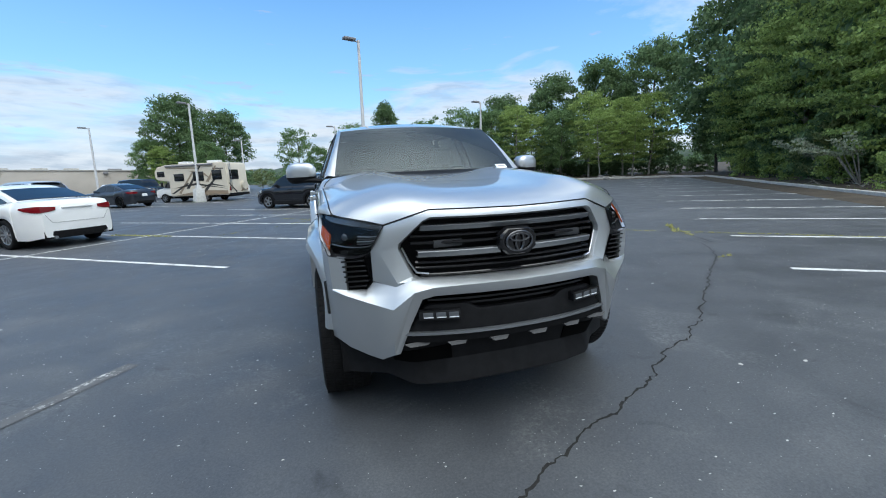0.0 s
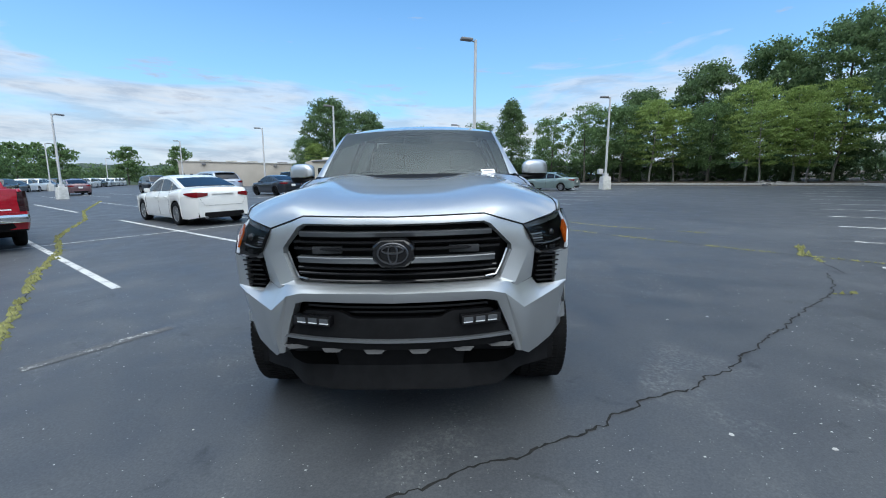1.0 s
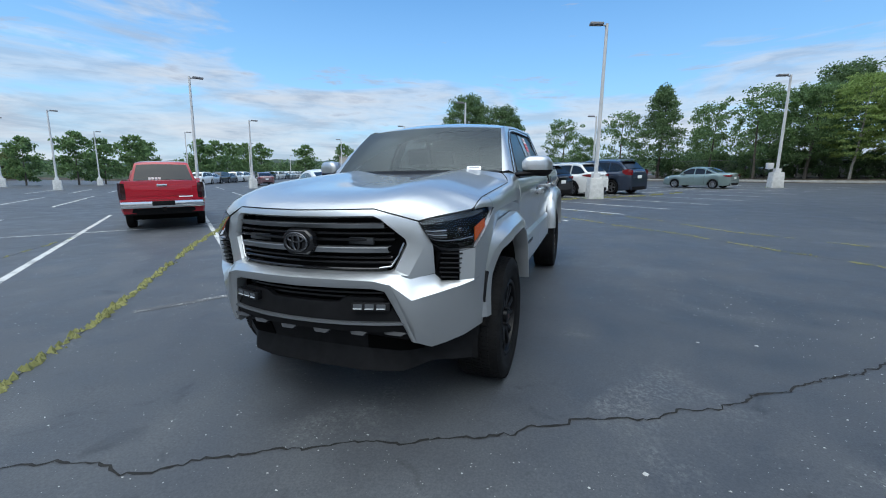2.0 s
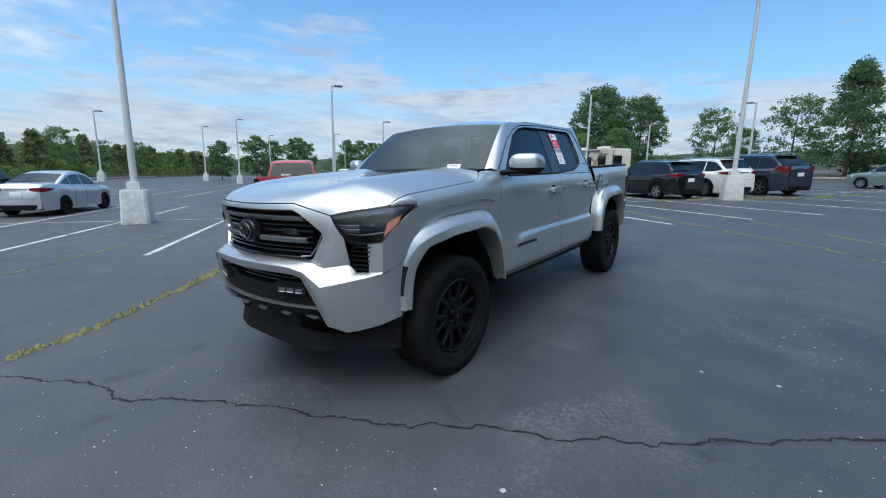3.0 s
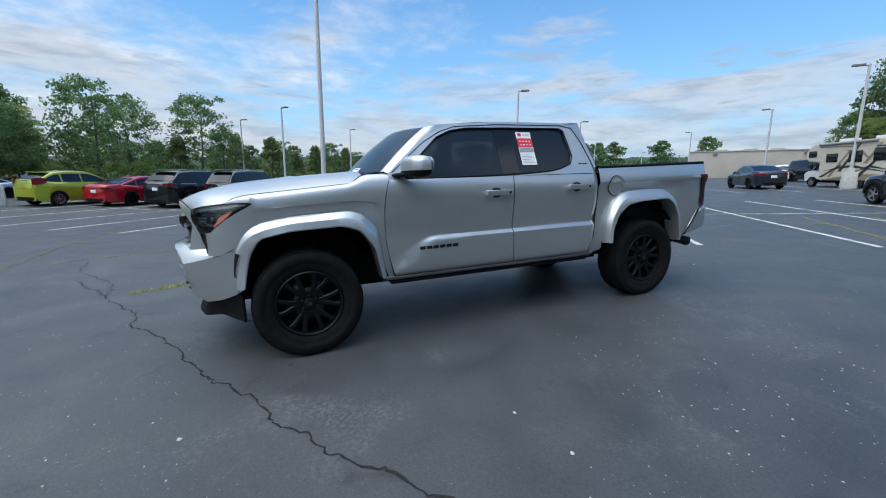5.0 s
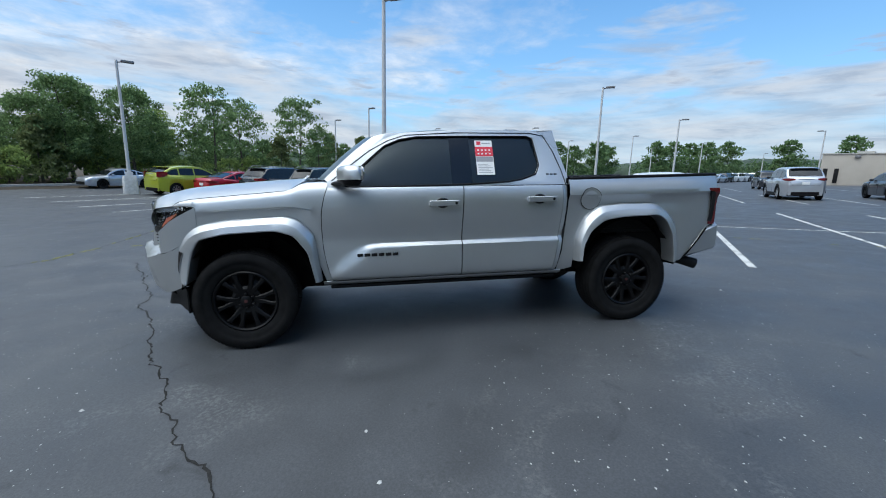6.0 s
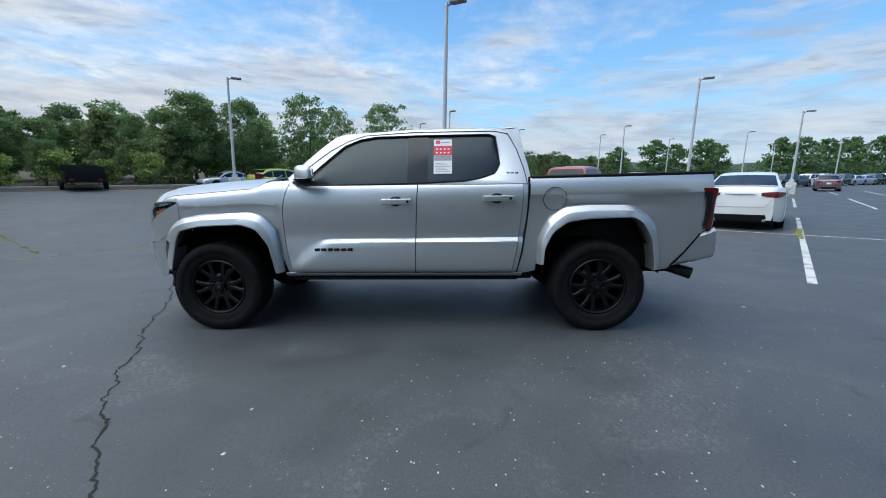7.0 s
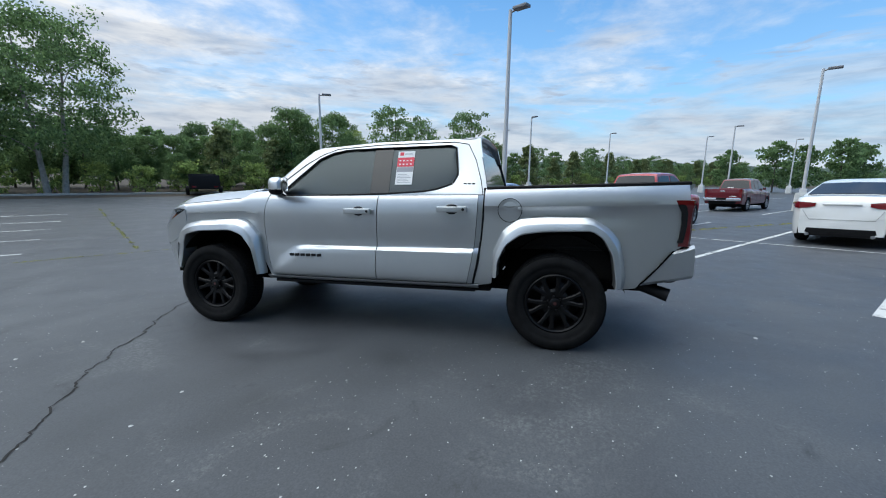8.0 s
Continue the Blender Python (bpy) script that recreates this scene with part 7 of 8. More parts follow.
    if kind != "pickup":
        # seam of the boot lid or tailgate
        bm = bmesh.new()
        bw2 = half(L) * .93
        pts = [(-bw2, L + .006, tz - .10), (-bw2 * .82, L + .008, tz - .30), (bw2 * .82, L + .008, tz - .30), (bw2, L + .006, tz - .10)]
        add_tube(bm, pts, .003, 4)
        part("boot_seam", bm, DARK_TRIM, root)
        bm = bmesh.new()
        add_box(bm, (0, L + .014, tz + .03), (.62, .03, .025), .008)
        part("boot_handle_strip", bm, SATIN_METAL if kind == "suv" else paint, root)
        if kind == "suv":
            bm = bmesh.new()
            add_box(bm, (0, b0 + .06, zr - .055), (tw * 1.7, .26, .035), .015)
            part("roof_spoiler", bm, paint, root)
            bm = bmesh.new()
            add_tube(bm, [(0, b1 - .02, shoulder(b1) + .08), (.30, b1 - .03, shoulder(b1) + .11)], .010, 5)
            part("rear_wiper", bm, DARK_TRIM, root)
        else:
            for s in (1, -1):
                bm = bmesh.new()
                add_tube(bm, [(s * .52, L - .05, sill + .05), (s * .52, L + .045, sill + .05)], .035, 10)
                part("exhaust_tip", bm, SATIN_METAL, root)
    else:
        # flat stamped tailgate with a rolled top edge
        z0, z1 = sill + .42, deck - .01
        bm = bmesh.new()
        add_box(bm, (0, L - .015, (z0 + z1) / 2), (W * .84, .07, z1 - z0), .018)
        part("tailgate", bm, paint, root)
        bm = bmesh.new()
        add_box(bm, (0, L + .022, (z0 + z1) / 2 - .02), (W * .70, .02, (z1 - z0) * .55), .009)
        part("tailgate_panel", bm, paint, root)
        bm = bmesh.new()
        add_box(bm, (-W * .27, L + .024, z0 + .07), (.34, .012, .028), .004)
        part("badge_bar", bm, WHITE_PAPER, root)
        bm = bmesh.new()
        add_box(bm, (.0, L + .10, z0 - .09), (.52, .215, .12), .01)
        part("bumper_step", bm, BLACK_PLASTIC, root, "black step in the bumper")
        bm = bmesh.new()
        for k in range(4):
            add_box(bm, (.10 + .085 * k, b1 + .022 - .04, shoulder(b1) + .13), (.065, .012, .085), .004)
        part("window_sticker", bm, WHITE_PAPER, root, "white block-shaped window sticker")
    # door seams
    for s in (1, -1):
        for c in cuts[1:-1] + [0.0]:
            y = span[0] + (span[1] - span[0]) * c
            bm = bmesh.new()
            pts = []
            for f, k in prof[1:]:
                zb, zt = max(bottom(y), sill), shoulder(y)
                pts.append((s * (half(y) * k + .002), y, zb + (zt - zb) * f))
            add_tube(bm, pts, .004, 4)
            part("door_seam", bm, DARK_TRIM, root)
        for c in (cuts[1], cuts[2] if len(cuts) > 3 else 0.9):
            y = span[0] + (span[1] - span[0]) * c - .18
            bm = bmesh.new()
            add_box(bm, (s * (half(y) + .012), y, shoulder(y) - .14), (.03, .2, .03), .01)
            part("door_handle", bm, paint, root)
    if cladding:
        for s in (1, -1):
            for yc in (yf, yr):
                bm = bmesh.new()
                rows = []
                for k in range(13):
                    a = math.pi * k / 12
                    rows.append([Vector((s * (half(yc) + .022), yc - q * math.cos(a), r + q * math.sin(a) * .97)) for q in (ra - .02, ra + .07)])
                add_sheet(bm, rows, (s, 0, 0))
                add_flange(bm, .04)
                part("arch_cladding", bm, cladding, root)
            bm = bmesh.new()
            add_box(bm, (s * (hw - .01), (yf + yr) / 2, sill + .09), (.05, wb - 2 * ra, .2), .02)
            part("sill_cladding", bm, cladding, root)
    if rack:
        for s in (1, -1):
            bm = bmesh.new()
            add_tube(bm, [(s * tw * .95, w1 + .3, zr + .0), (s * tw * .95, w1 + .4, zr + .055), (s * tw * .95, b0 - .2, zr + .055), (s * tw * .95, b0 - .1, zr - .0)], .016, 6)
            part("roof_rail", bm, SATIN_METAL, root)
    if spare:
        tyre, rm, _ = wheel_mesh_pair(.34, .22, 5, RIM_SILVER)
        m = Matrix.Translation((0.12, L + .12, .82)) @ Matrix.Rotation(math.pi / 2, 4, "Z")
        w_ = new("spare_wheel", tyre)
        w_.parent, w_.matrix_basis = root, m
        shared("rim", rm, w_)
    if kind == "pickup":
        bm = bmesh.new()
        add_box(bm, (0, L + .09, sill + .30), (W * .97, .2, .19), .045)
        part("step_bumper", bm, CHROME, root, "dulled chrome step bumper")
        bm = bmesh.new()
        add_box(bm, (0, L + .036, deck - .13), (.24, .03, .065), .012)
        part("tailgate_handle", bm, CHROME, root)
        bm = bmesh.new()
        add_box(bm, (0, L + .24, sill + .14), (.10, .12, .08), .01)
        part("tow_hitch", bm, UNDER, root)
    for yc in (yf, yr):
        for s in (1, -1):
            put_wheel(root, s * (hw - .115), yc, r, .215, spokes, rim)
    return root


WHITE_PAINT = car_paint("white_paint", (0.74, 0.74, 0.72))
RED_PAINT = car_paint("red_paint", (0.37, 0.007, 0.019), 0.0, 0.3)
MAROON_PAINT = car_paint("maroon_paint", (0.14, 0.008, 0.016), 0.3, 0.3)
BLACK_PAINT = car_paint("black_paint", (0.008, 0.009, 0.012), 0.0, 0.25)
CHARCOAL_PAINT = car_paint("charcoal_paint", (0.035, 0.040, 0.050), 0.4, 0.3)
NAVY_PAINT = car_paint("slate_blue_paint", (0.030, 0.042, 0.068), 0.4, 0.3)
SAGE_PAINT = car_paint("sage_green_paint", (0.22, 0.29, 0.28), 0.5, 0.35)
SILVER_CAR = car_paint("pale_silver_paint", (0.50, 0.52, 0.56), 0.6, 0.32)
LIME_PAINT = car_paint("lime_green_paint", (0.36, 0.40, 0.035), 0.2, 0.3)
PINKISH = car_paint("mauve_paint", (0.17, 0.10, 0.11), 0.4, 0.35)

WEST = math.degrees(math.atan2(E1.y, E1.x)) - 90  # a car's tail (its +y) looks along E1


def stall(a_rear, b, ro, L, turn=0.0, size=1.0):
    """The pose of a car whose rear axle stands at (a_rear, b) in the lot and whose nose looks away along -E1."""
    p = lot(a_rear, b)
    m = on_ground(p.x, p.y, WEST + turn, size)
    return m @ Matrix.Translation((0, -(L - ro), 0))


vehicle("sedan", "car", "white four-door sedan with dark lower bumper and black glass", stall(-11.75, 3.5, 1.1, 4.9), WHITE_PAINT, 4.9, 1.85, 1.44, 2.82, .34, 1.1, .93, .90, 1.06, (1.25, 2.05), .55, (3.25, 4.25), spokes=10, plate=None)
vehicle("pickup_truck", "pickup truck", "bright red full-size pickup truck with chrome step bumper", stall(-10.85, -1.55, 1.3, 5.8, 0.0, 0.9), RED_PAINT, 5.8, 1.98, 1.93, 3.57, .40, 1.3, 1.24, 1.14, 1.36, (1.45, 2.1), .9, (3.55, 3.75), "pickup", RIM_SILVER, 6, .42, None, "tall", 1.10, None, splits=None, dark_lens=True)
vehicle("pickup_truck", "pickup truck", "dark maroon pickup truck with chrome rear bumper", stall(-23.6, -2.66, 1.2, 5.8, 0.0, 0.85), MAROON_PAINT, 5.8, 1.98, 1.93, 3.6, .40, 1.2, 1.24, 1.14, 1.33, (1.4, 2.1), .9, (3.7, 3.9), "pickup", RIM_SILVER, 6, .42, None, "tall", 1.12, "white")
vehicle("sedan", "car", "charcoal grey compact sedan", stall(-26.0, 14.7, 1.0, 4.63), CHARCOAL_PAINT, 4.63, 1.78, 1.43, 2.7, .33, 1.0, .93, .92, 1.05, (1.15, 1.95), .5, (3.1, 4.0), rim=RIM_BLACK)
vehicle("suv", "car", "black compact suv with grey lower cladding and silver wheels", stall(-10.9, 13.2, .95, 4.48, 0.0, 0.91), BLACK_PAINT, 4.48, 1.85, 1.65, 2.67, .355, .95, 1.06, 1.02, 1.14, (1.05, 1.75), .6, (3.85, 4.30), "suv", spokes=5, cladding=BLACK_PLASTIC, tail_z=1.02, rack=True)
vehicle("suv", "car", "white three-row suv with dark glass", stall(-11.1, 15.85, 1.05, 4.95, 0.0, 0.91), WHITE_PAINT, 4.95, 1.93, 1.73, 2.85, .37, 1.05, 1.1, 1.07, 1.2, (1.15, 1.9), .6, (4.25, 4.75), "suv", spokes=10, cladding=BLACK_PLASTIC, tail_z=1.07, rack=True)
vehicle("suv", "car", "slate blue suv with roof rails and red tail lights", stall(-10.5, 18.1, .95, 4.77), NAVY_PAINT, 4.77, 1.84, 1.69, 2.86, .36, .95, 1.08, 1.05, 1.18, (1.15, 1.85), .6, (4.1, 4.58), "suv", spokes=5, cladding=None, tail_z=1.08, rack=True, tail="tall")
vehicle("sedan", "car", "sage green older sedan with silver wheels", stall(-9.5, 26.0, 1.0, 4.53, 0.0, 0.86), SAGE_PAINT, 4.53, 1.70, 1.47, 2.6, .31, 1.0, .93, .90, 1.03, (1.1, 1.85), .5, (2.95, 3.75), spokes=12)
vehicle("suv", "car", "silver suv seen from its tail", stall(-26.0, 10.3, 1.05, 4.95), SILVER_CAR, 4.95, 1.93, 1.73, 2.85, .37, 1.05, 1.1, 1.07, 1.2, (1.15, 1.9), .6, (4.25, 4.75), "suv", spokes=10, cladding=BLACK_PLASTIC, tail_z=1.07)
vehicle("suv", "car", "black suv facing the aisle", stall(-47.5, 12.7, 1.05, 4.7, 180), CHARCOAL_PAINT, 4.7, 1.85, 1.68, 2.7, .36, 1.05, 1.08, 1.05, 1.18, (1.1, 1.8), .6, (4.0, 4.5), "suv")
vehicle("sedan", "car", "faded mauve sedan far across the car park", stall(-48.5, 7.2, 1.1, 4.8, 0), PINKISH, 4.8, 1.8, 1.45, 2.75, .33, 1.1, .93, .9, 1.02, (1.2, 2.0), .5, (3.2, 4.1))
vehicle("sedan", "car", "pale silver small sedan with black steel wheels", stall(-12.65, -9.35, .9, 4.3, 0.0, 0.93), SILVER_CAR, 4.3, 1.69, 1.46, 2.55, .31, .9, .95, .92, 1.05, (1.0, 1.75), .5, (2.85, 3.6), rim=RIM_BLACK, spokes=8)
vehicle("suv", "car", "dark green boxy suv with a spare wheel on its tailgate", stall(-12.4, -11.8, .85, 4.4, 0.0, 0.90), car_paint("dark_green_paint", (0.012, 0.020, 0.020), 0.2, 0.3), 4.4, 1.82, 1.80, 2.65, .36, .85, 1.10, 1.06, 1.16, (1.05, 1.6), .6, (3.95, 4.33), "suv", spokes=5, cladding=principled("grey_cladding", (0.10, 0.10, 0.105), 0.6), tail_z=1.05, tail="tall", rack=True, spare=True, plate=None)
vehicle("suv", "car", "black three-row suv with chrome tail trim", stall(-11.9, -14.4, 1.05, 4.6, 0.0, 0.92), BLACK_PAINT, 4.6, 2.0, 1.74, 2.70, .385, 1.05, 1.13, 1.1, 1.2, (1.1, 1.75), .6, (3.95, 4.40), "suv", RIM_SILVER, 10, tail_z=1.1, rack=True)
vehicle("sedan", "car", "bright red sedan with black wheels", stall(-11.3, -17.0, 1.15, 4.9, 0.0, 0.9), RED_PAINT, 4.9, 1.86, 1.44, 2.85, .34, 1.15, .94, .92, 1.05, (1.3, 2.1), .5, (3.3, 4.2), rim=RIM_BLACK)
vehicle("hatchback", "car", "lime green small hatchback", stall(-9.9, -19.3, .75, 4.0), LIME_PAINT, 4.0, 1.72, 1.48, 2.49, .31, .75, .98, .95, 1.08, (.95, 1.75), .5, (3.4, 3.88), "suv", spokes=8, tail_z=1.05, tail="tall", plate=None)
vehicle("sedan", "car", "silver sedan parked beside the south kerb", on_ground(*lot(-10.6, -25.4).to_2d(), WEST + 180) @ Matrix.Scale(0.78, 4) @ Matrix.Translation((0, -2.45, 0)), SILVER_CAR, 4.9, 1.84, 1.44, 2.82, .34, 1.08, .93, .9, 1.04, (1.25, 2.05), .5, (3.25, 4.2), rim=RIM_BLACK)
vehicle("suv", "car", "black boxy off-roader near the beige building", on_ground(-15.6, 41.0, 60) @ Matrix.Translation((0, -2.1, 0)), BLACK_PAINT, 4.2, 1.88, 1.8, 2.46, .38, .8, 1.15, 1.12, 1.2, (1.0, 1.35), .6, (3.9, 4.1), "suv", rim=RIM_BLACK)
vehicle("sedan", "car", "white hatchback near the beige building", on_ground(-18.6, 42.6, 20) @ Matrix.Translation((0, -2.1, 0)), WHITE_PAINT, 4.3, 1.75, 1.45, 2.6, .32, .85, .95, .92, 1.02, (1.0, 1.7), .5, (3.2, 3.9))

# ---- trees ----
def leaf_clump(bm, centre, radius, count, size, r, flat=0.75):
    """Small leaf quads facing all ways inside a clump."""
    for _ in range(count):
        d = Vector((r.gauss(0, 1), r.gauss(0, 1), r.gauss(0, 1) * flat))
        d = d.normalized() * radius * (r.random() ** 0.45)
        d.z *= flat
        p = centre + d
        a = Vector((r.uniform(-1, 1), r.uniform(-1, 1), r.uniform(-.6, .6))).normalized()
        b = a.orthogonal().normalized()
        b = (Matrix.Rotation(r.uniform(0, 6.28), 3, a) @ b)
        c = a.cross(b)
        s = size * r.uniform(.6, 1.35)
        v = [bm.verts.new(p + q) for q in (b * s, c * s * .55, -b * s, -c * s * .55)]
        bm.faces.new(v)


def make_tree(name, label, h, spread, trunk_r, clear, leaf, bark, seed, clumps=70, per=55, leaf_size=0.13, shape="round", trunks=1, lean=0.0, clump_r=0.8, flat=0.75):
    """A tree in the open: tapered trunk and limbs, and a ragged crown of leaf clumps."""
    r = random.Random(seed)
    root = empty(name, Matrix(), label, "tree", "trees round the car park")
    tb, lb = bmesh.new(), bmesh.new()
    ends = []

    def width(u):
        if shape == "cone":
            return spread * (1.05 - u) ** 0.8
        if shape == "tall":
            return spread * (0.55 + 0.6 * math.sin(math.pi * min(1, u * .95 + .05))) * (1 if u < .8 else 1.9 - u * 1.1)
        return spread * math.sqrt(max(0.02, 1 - (2 * u - 0.85) ** 2 / 1.45))

    for k in range(trunks):
        off = Vector((0, 0, 0)) if trunks == 1 else Vector((0.35 * math.cos(k * 2.6), 0.35 * math.sin(k * 2.6), 0))
        tilt = Vector((r.uniform(-.1, .1) + lean, r.uniform(-.1, .1), 0)) + off * (0.35 if trunks > 1 else 0)
        pts = [off * (1 if trunks > 1 else 1) + Vector((0, 0, -.15))]
        n = 7
        for i in range(1, n + 1):
            u = i / n
            pts.append(off + tilt * h * .5 * u + Vector((r.uniform(-.06, .06) * h * .1, r.uniform(-.06, .06) * h * .1, h * .9 * u)))
        add_tube(tb, pts, [trunk_r * (1.15 if i == 0 else 1 - .85 * i / n) for i in range(n + 1)], 8)
        for i in range(10 if trunks == 1 else 7):
            u = clear + (0.92 - clear) * (i + r.random()) / (10 if trunks == 1 else 7)
            j = min(n - 1, int(u / .9 * n))
            base = pts[j].lerp(pts[j + 1], min(1, u / .9 * n - j))
            ang = i * 2.4 + r.uniform(-.5, .5)
            uu = (u - clear) / (1 - clear)
            reach = width(uu) * r.uniform(.55, .95)
            tip = base + Vector((math.cos(ang) * reach, math.sin(ang) * reach, reach * r.uniform(.15, .6) * (1 if shape != "cone" else .1)))
            mid = base.lerp(tip, .5) + Vector((0, 0, reach * .08))
            add_tube(tb, [base, mid, tip], [trunk_r * .38 * (1.1 - u), trunk_r * .22 * (1.1 - u), .008], 5, False)
            ends.append(tip)
            ends.append(mid)
    centre_lean = Vector((lean, 0, 0)) * h * .5
    for i in range(clumps):
        if i < len(ends):
            c = ends[i]
        else:
            uu = r.random() ** .85
            ang = r.uniform(0, 6.283)
            rad = width(uu) * math.sqrt(r.uniform(.12, 1)) * r.uniform(.82, 1.08)
            c = centre_lean * (clear + (1 - clear) * uu) + Vector((math.cos(ang) * rad, math.sin(ang) * rad, h * (clear + (1 - clear) * uu) * .97))
        leaf_clump(lb, c, clump_r * r.uniform(.55, 1.15), int(per * r.uniform(.6, 1.3)), leaf_size, r, flat)
    part("trunk", tb, bark, root)
    part("crown", lb, leaf, root, "", 180)
    return root


KINDS = {}


def kind_of(key, **kw):
    KINDS[key] = kw
    return key


kind_of("broad", label="broad leafy tree with a mid-green crown", h=10.0, spread=3.4, trunk_r=.18, clear=.20, leaf=LEAF_MID, bark=BARK, seed=1, clumps=210, per=72, leaf_size=.115, clump_r=.80, flat=.8)
kind_of("light", label="young light-green tree with thin pale stems", h=10.0, spread=2.4, trunk_r=.12, clear=.22, leaf=LEAF_LIGHT, bark=PALE_BARK, seed=2, clumps=190, per=62, leaf_size=.095, shape="tall", clump_r=.66, flat=.42)
kind_of("dark", label="tall dark green tree of the wood edge", h=13.0, spread=3.6, trunk_r=.2, clear=.12, leaf=LEAF_DARK, bark=BARK, seed=3, clumps=260, per=90, leaf_size=.135, shape="tall", clump_r=.95, flat=.7)
kind_of("holly", label="cone-shaped olive evergreen with brownish leaves", h=5.0, spread=1.95, trunk_r=.09, clear=.10, leaf=LEAF_RUST, bark=BARK, seed=4, clumps=80, per=60, leaf_size=.12, shape="cone", clump_r=.5)
kind_of("twin", label="leafy tree with two leaning pale trunks", h=9.0, spread=3.7, trunk_r=.15, clear=.24, leaf=LEAF_MID, bark=PALE_BARK, seed=5, clumps=270, per=85, leaf_size=.085, trunks=2, clump_r=.80, flat=.8)
kind_of("airy", label="airy tree with gaps in its green crown", h=8.0, spread=2.6, trunk_r=.11, clear=.28, leaf=LEAF_MID, bark=BARK, seed=6, clumps=110, per=46, leaf_size=.105, clump_r=.62, flat=.75)
kind_of("shrub", label="bright green shrub at the wood edge", h=2.4, spread=1.3, trunk_r=.05, clear=.05, leaf=LEAF_LIGHT, bark=BARK, seed=8, clumps=36, per=44, leaf_size=.10, clump_r=.5)
kind_of("far", label="rounded mid-green tree beyond the car park", h=10.0, spread=3.2, trunk_r=.16, clear=.12, leaf=LEAF_MID, bark=BARK, seed=21, clumps=90, per=30, leaf_size=.30, clump_r=1.0)
kind_of("edge", label="leafy yellow-green tree at the wood edge", h=11.0, spread=3.3, trunk_r=.15, clear=.10, leaf=LEAF_LIGHT, bark=PALE_BARK, seed=31, clumps=300, per=110, leaf_size=.075, shape="tall", clump_r=.85, flat=.32)
kind_of("under", label="dark green understorey bush under the trees", h=3.2, spread=1.7, trunk_r=.05, clear=.03, leaf=LEAF_DARK, bark=BARK, seed=32, clumps=52, per=44, leaf_size=.13, clump_r=.6)
kind_of("mimosa", label="spreading tree with olive and pinkish foliage", h=5.5, spread=3.4, trunk_r=.13, clear=.25, leaf=LEAF_RUST, bark=BARK, seed=9, clumps=70, per=55, leaf_size=.12, clump_r=.7)

kind_of("pine", label="dark blue-green conical evergreen tree", h=9.0, spread=3.2, trunk_r=.14, clear=.12, leaf=LEAF_DARK, bark=BARK, seed=14, clumps=260, per=64, leaf_size=.095, shape="cone", clump_r=.66, flat=.8)

# usual growth of a kind, against its size in the table
GROWN = {"airy": 1.13, "broad": .756, "light": .80, "dark": 1.05, "edge": 1.05, "mimosa": .5, "shrub": .7, "under": .9, "twin": 1.12, "holly": .95}
FIRST_SIZE = {"airy": 1.13}
FIRST = {}


def plant(key, x, y, size=1.0, turn=None, seed=[0]):
    seed[0] += 1
    turn = (seed[0] * 137.5) % 360 if turn is None else turn
    z = ground_z(x, y)
    grown = GROWN.get(key, 1.0) if key in FIRST else FIRST_SIZE.get(key, 1.0)
    m = Matrix.Translation((x, y, z)) @ Matrix.Rotation(radians(turn), 4, "Z") @ Matrix.Scale(size * grown, 4)
    if key not in FIRST:
        FIRST[key] = make_tree("tree" if key not in ("shrub", "under") else "shrub", **KINDS[key])
        FIRST[key].matrix_basis = m
        return FIRST[key]
    return copy_thing(FIRST[key], m @ Matrix.Scale(1 / FIRST[key].scale.x, 4))


def plant_lot(key, a, b, size=1.0, turn=None):
    p = lot(a, b)
    plant(key, p.x, p.y, size, turn)


# north side, behind the back kerb
for key, x, y, s in [("pine", 7.6, 46.6, 1.25), ("airy", 11.5, 43.5, 0.95), ("airy", 14.1, 40.0, 1.05), ("broad", 17.5, 39.5, .9), ("light", 19.5, 37.5, .95), ("light", 21.7, 37.3, 1.05), ("broad", 23.8, 35.5, 1.1), ("light", 26.1, 33.9, 1.3), ("light", 28.0, 31.2, 1.15), ("light", 30.4, 30.4, 1.2), ("dark", 33.5, 33.5, 1.25), ("dark", 30.5, 37.5, 1.1), ("dark", 26, 40.5, 1.0), ("dark", 21, 43, .85), ("broad", 16.5, 45, .95), ("airy", 4.0, 49.5, 1.0), ("broad", 12, 49, .8)]:
    plant(key, x, y, s * 0.84)
# tall wood on the east bank
for i, (a, b, s, key) in enumerate([(10.4, 39.5, 1.0, "broad"), (12.2, 37.6, 1.25, "dark"), (11.2, 35.4, .95, "broad"), (11.8, 32.2, 1.05, "edge"), (13.4, 29.0, 1.3, "dark"), (11.9, 26.6, .95, "edge"), (12.2, 22.4, 1.05, "edge"), (13.9, 20.0, 1.2, "dark"), (11.9, 17.6, .95, "edge"), (17.0, 30, 1.4, "dark"), (18, 23.5, 1.45, "dark"), (18.5, 18.5, 1.4, "dark"), (23, 20, 1.6, "dark"), (24, 32, 1.6, "dark"), (10.6, 20.3, .5, "mimosa"), (14.5, 34.5, 1.3, "dark")]):
    plant_lot(key, a, b, s)
for a, b, s in [(9.9, 30, .7), (10.1, 26.4, .9), (9.8, 23, .6), (10.0, 18.7, .9), (9.9, 15.2, .8)]:
    plant_lot("shrub", a, b, s)
for i in range(14):
    r_ = random.Random(300 + i)
    plant_lot("under", 11.2 + r_.uniform(-.4, 1.2), 16 + i * 1.5, r_.uniform(.7, 1.15))
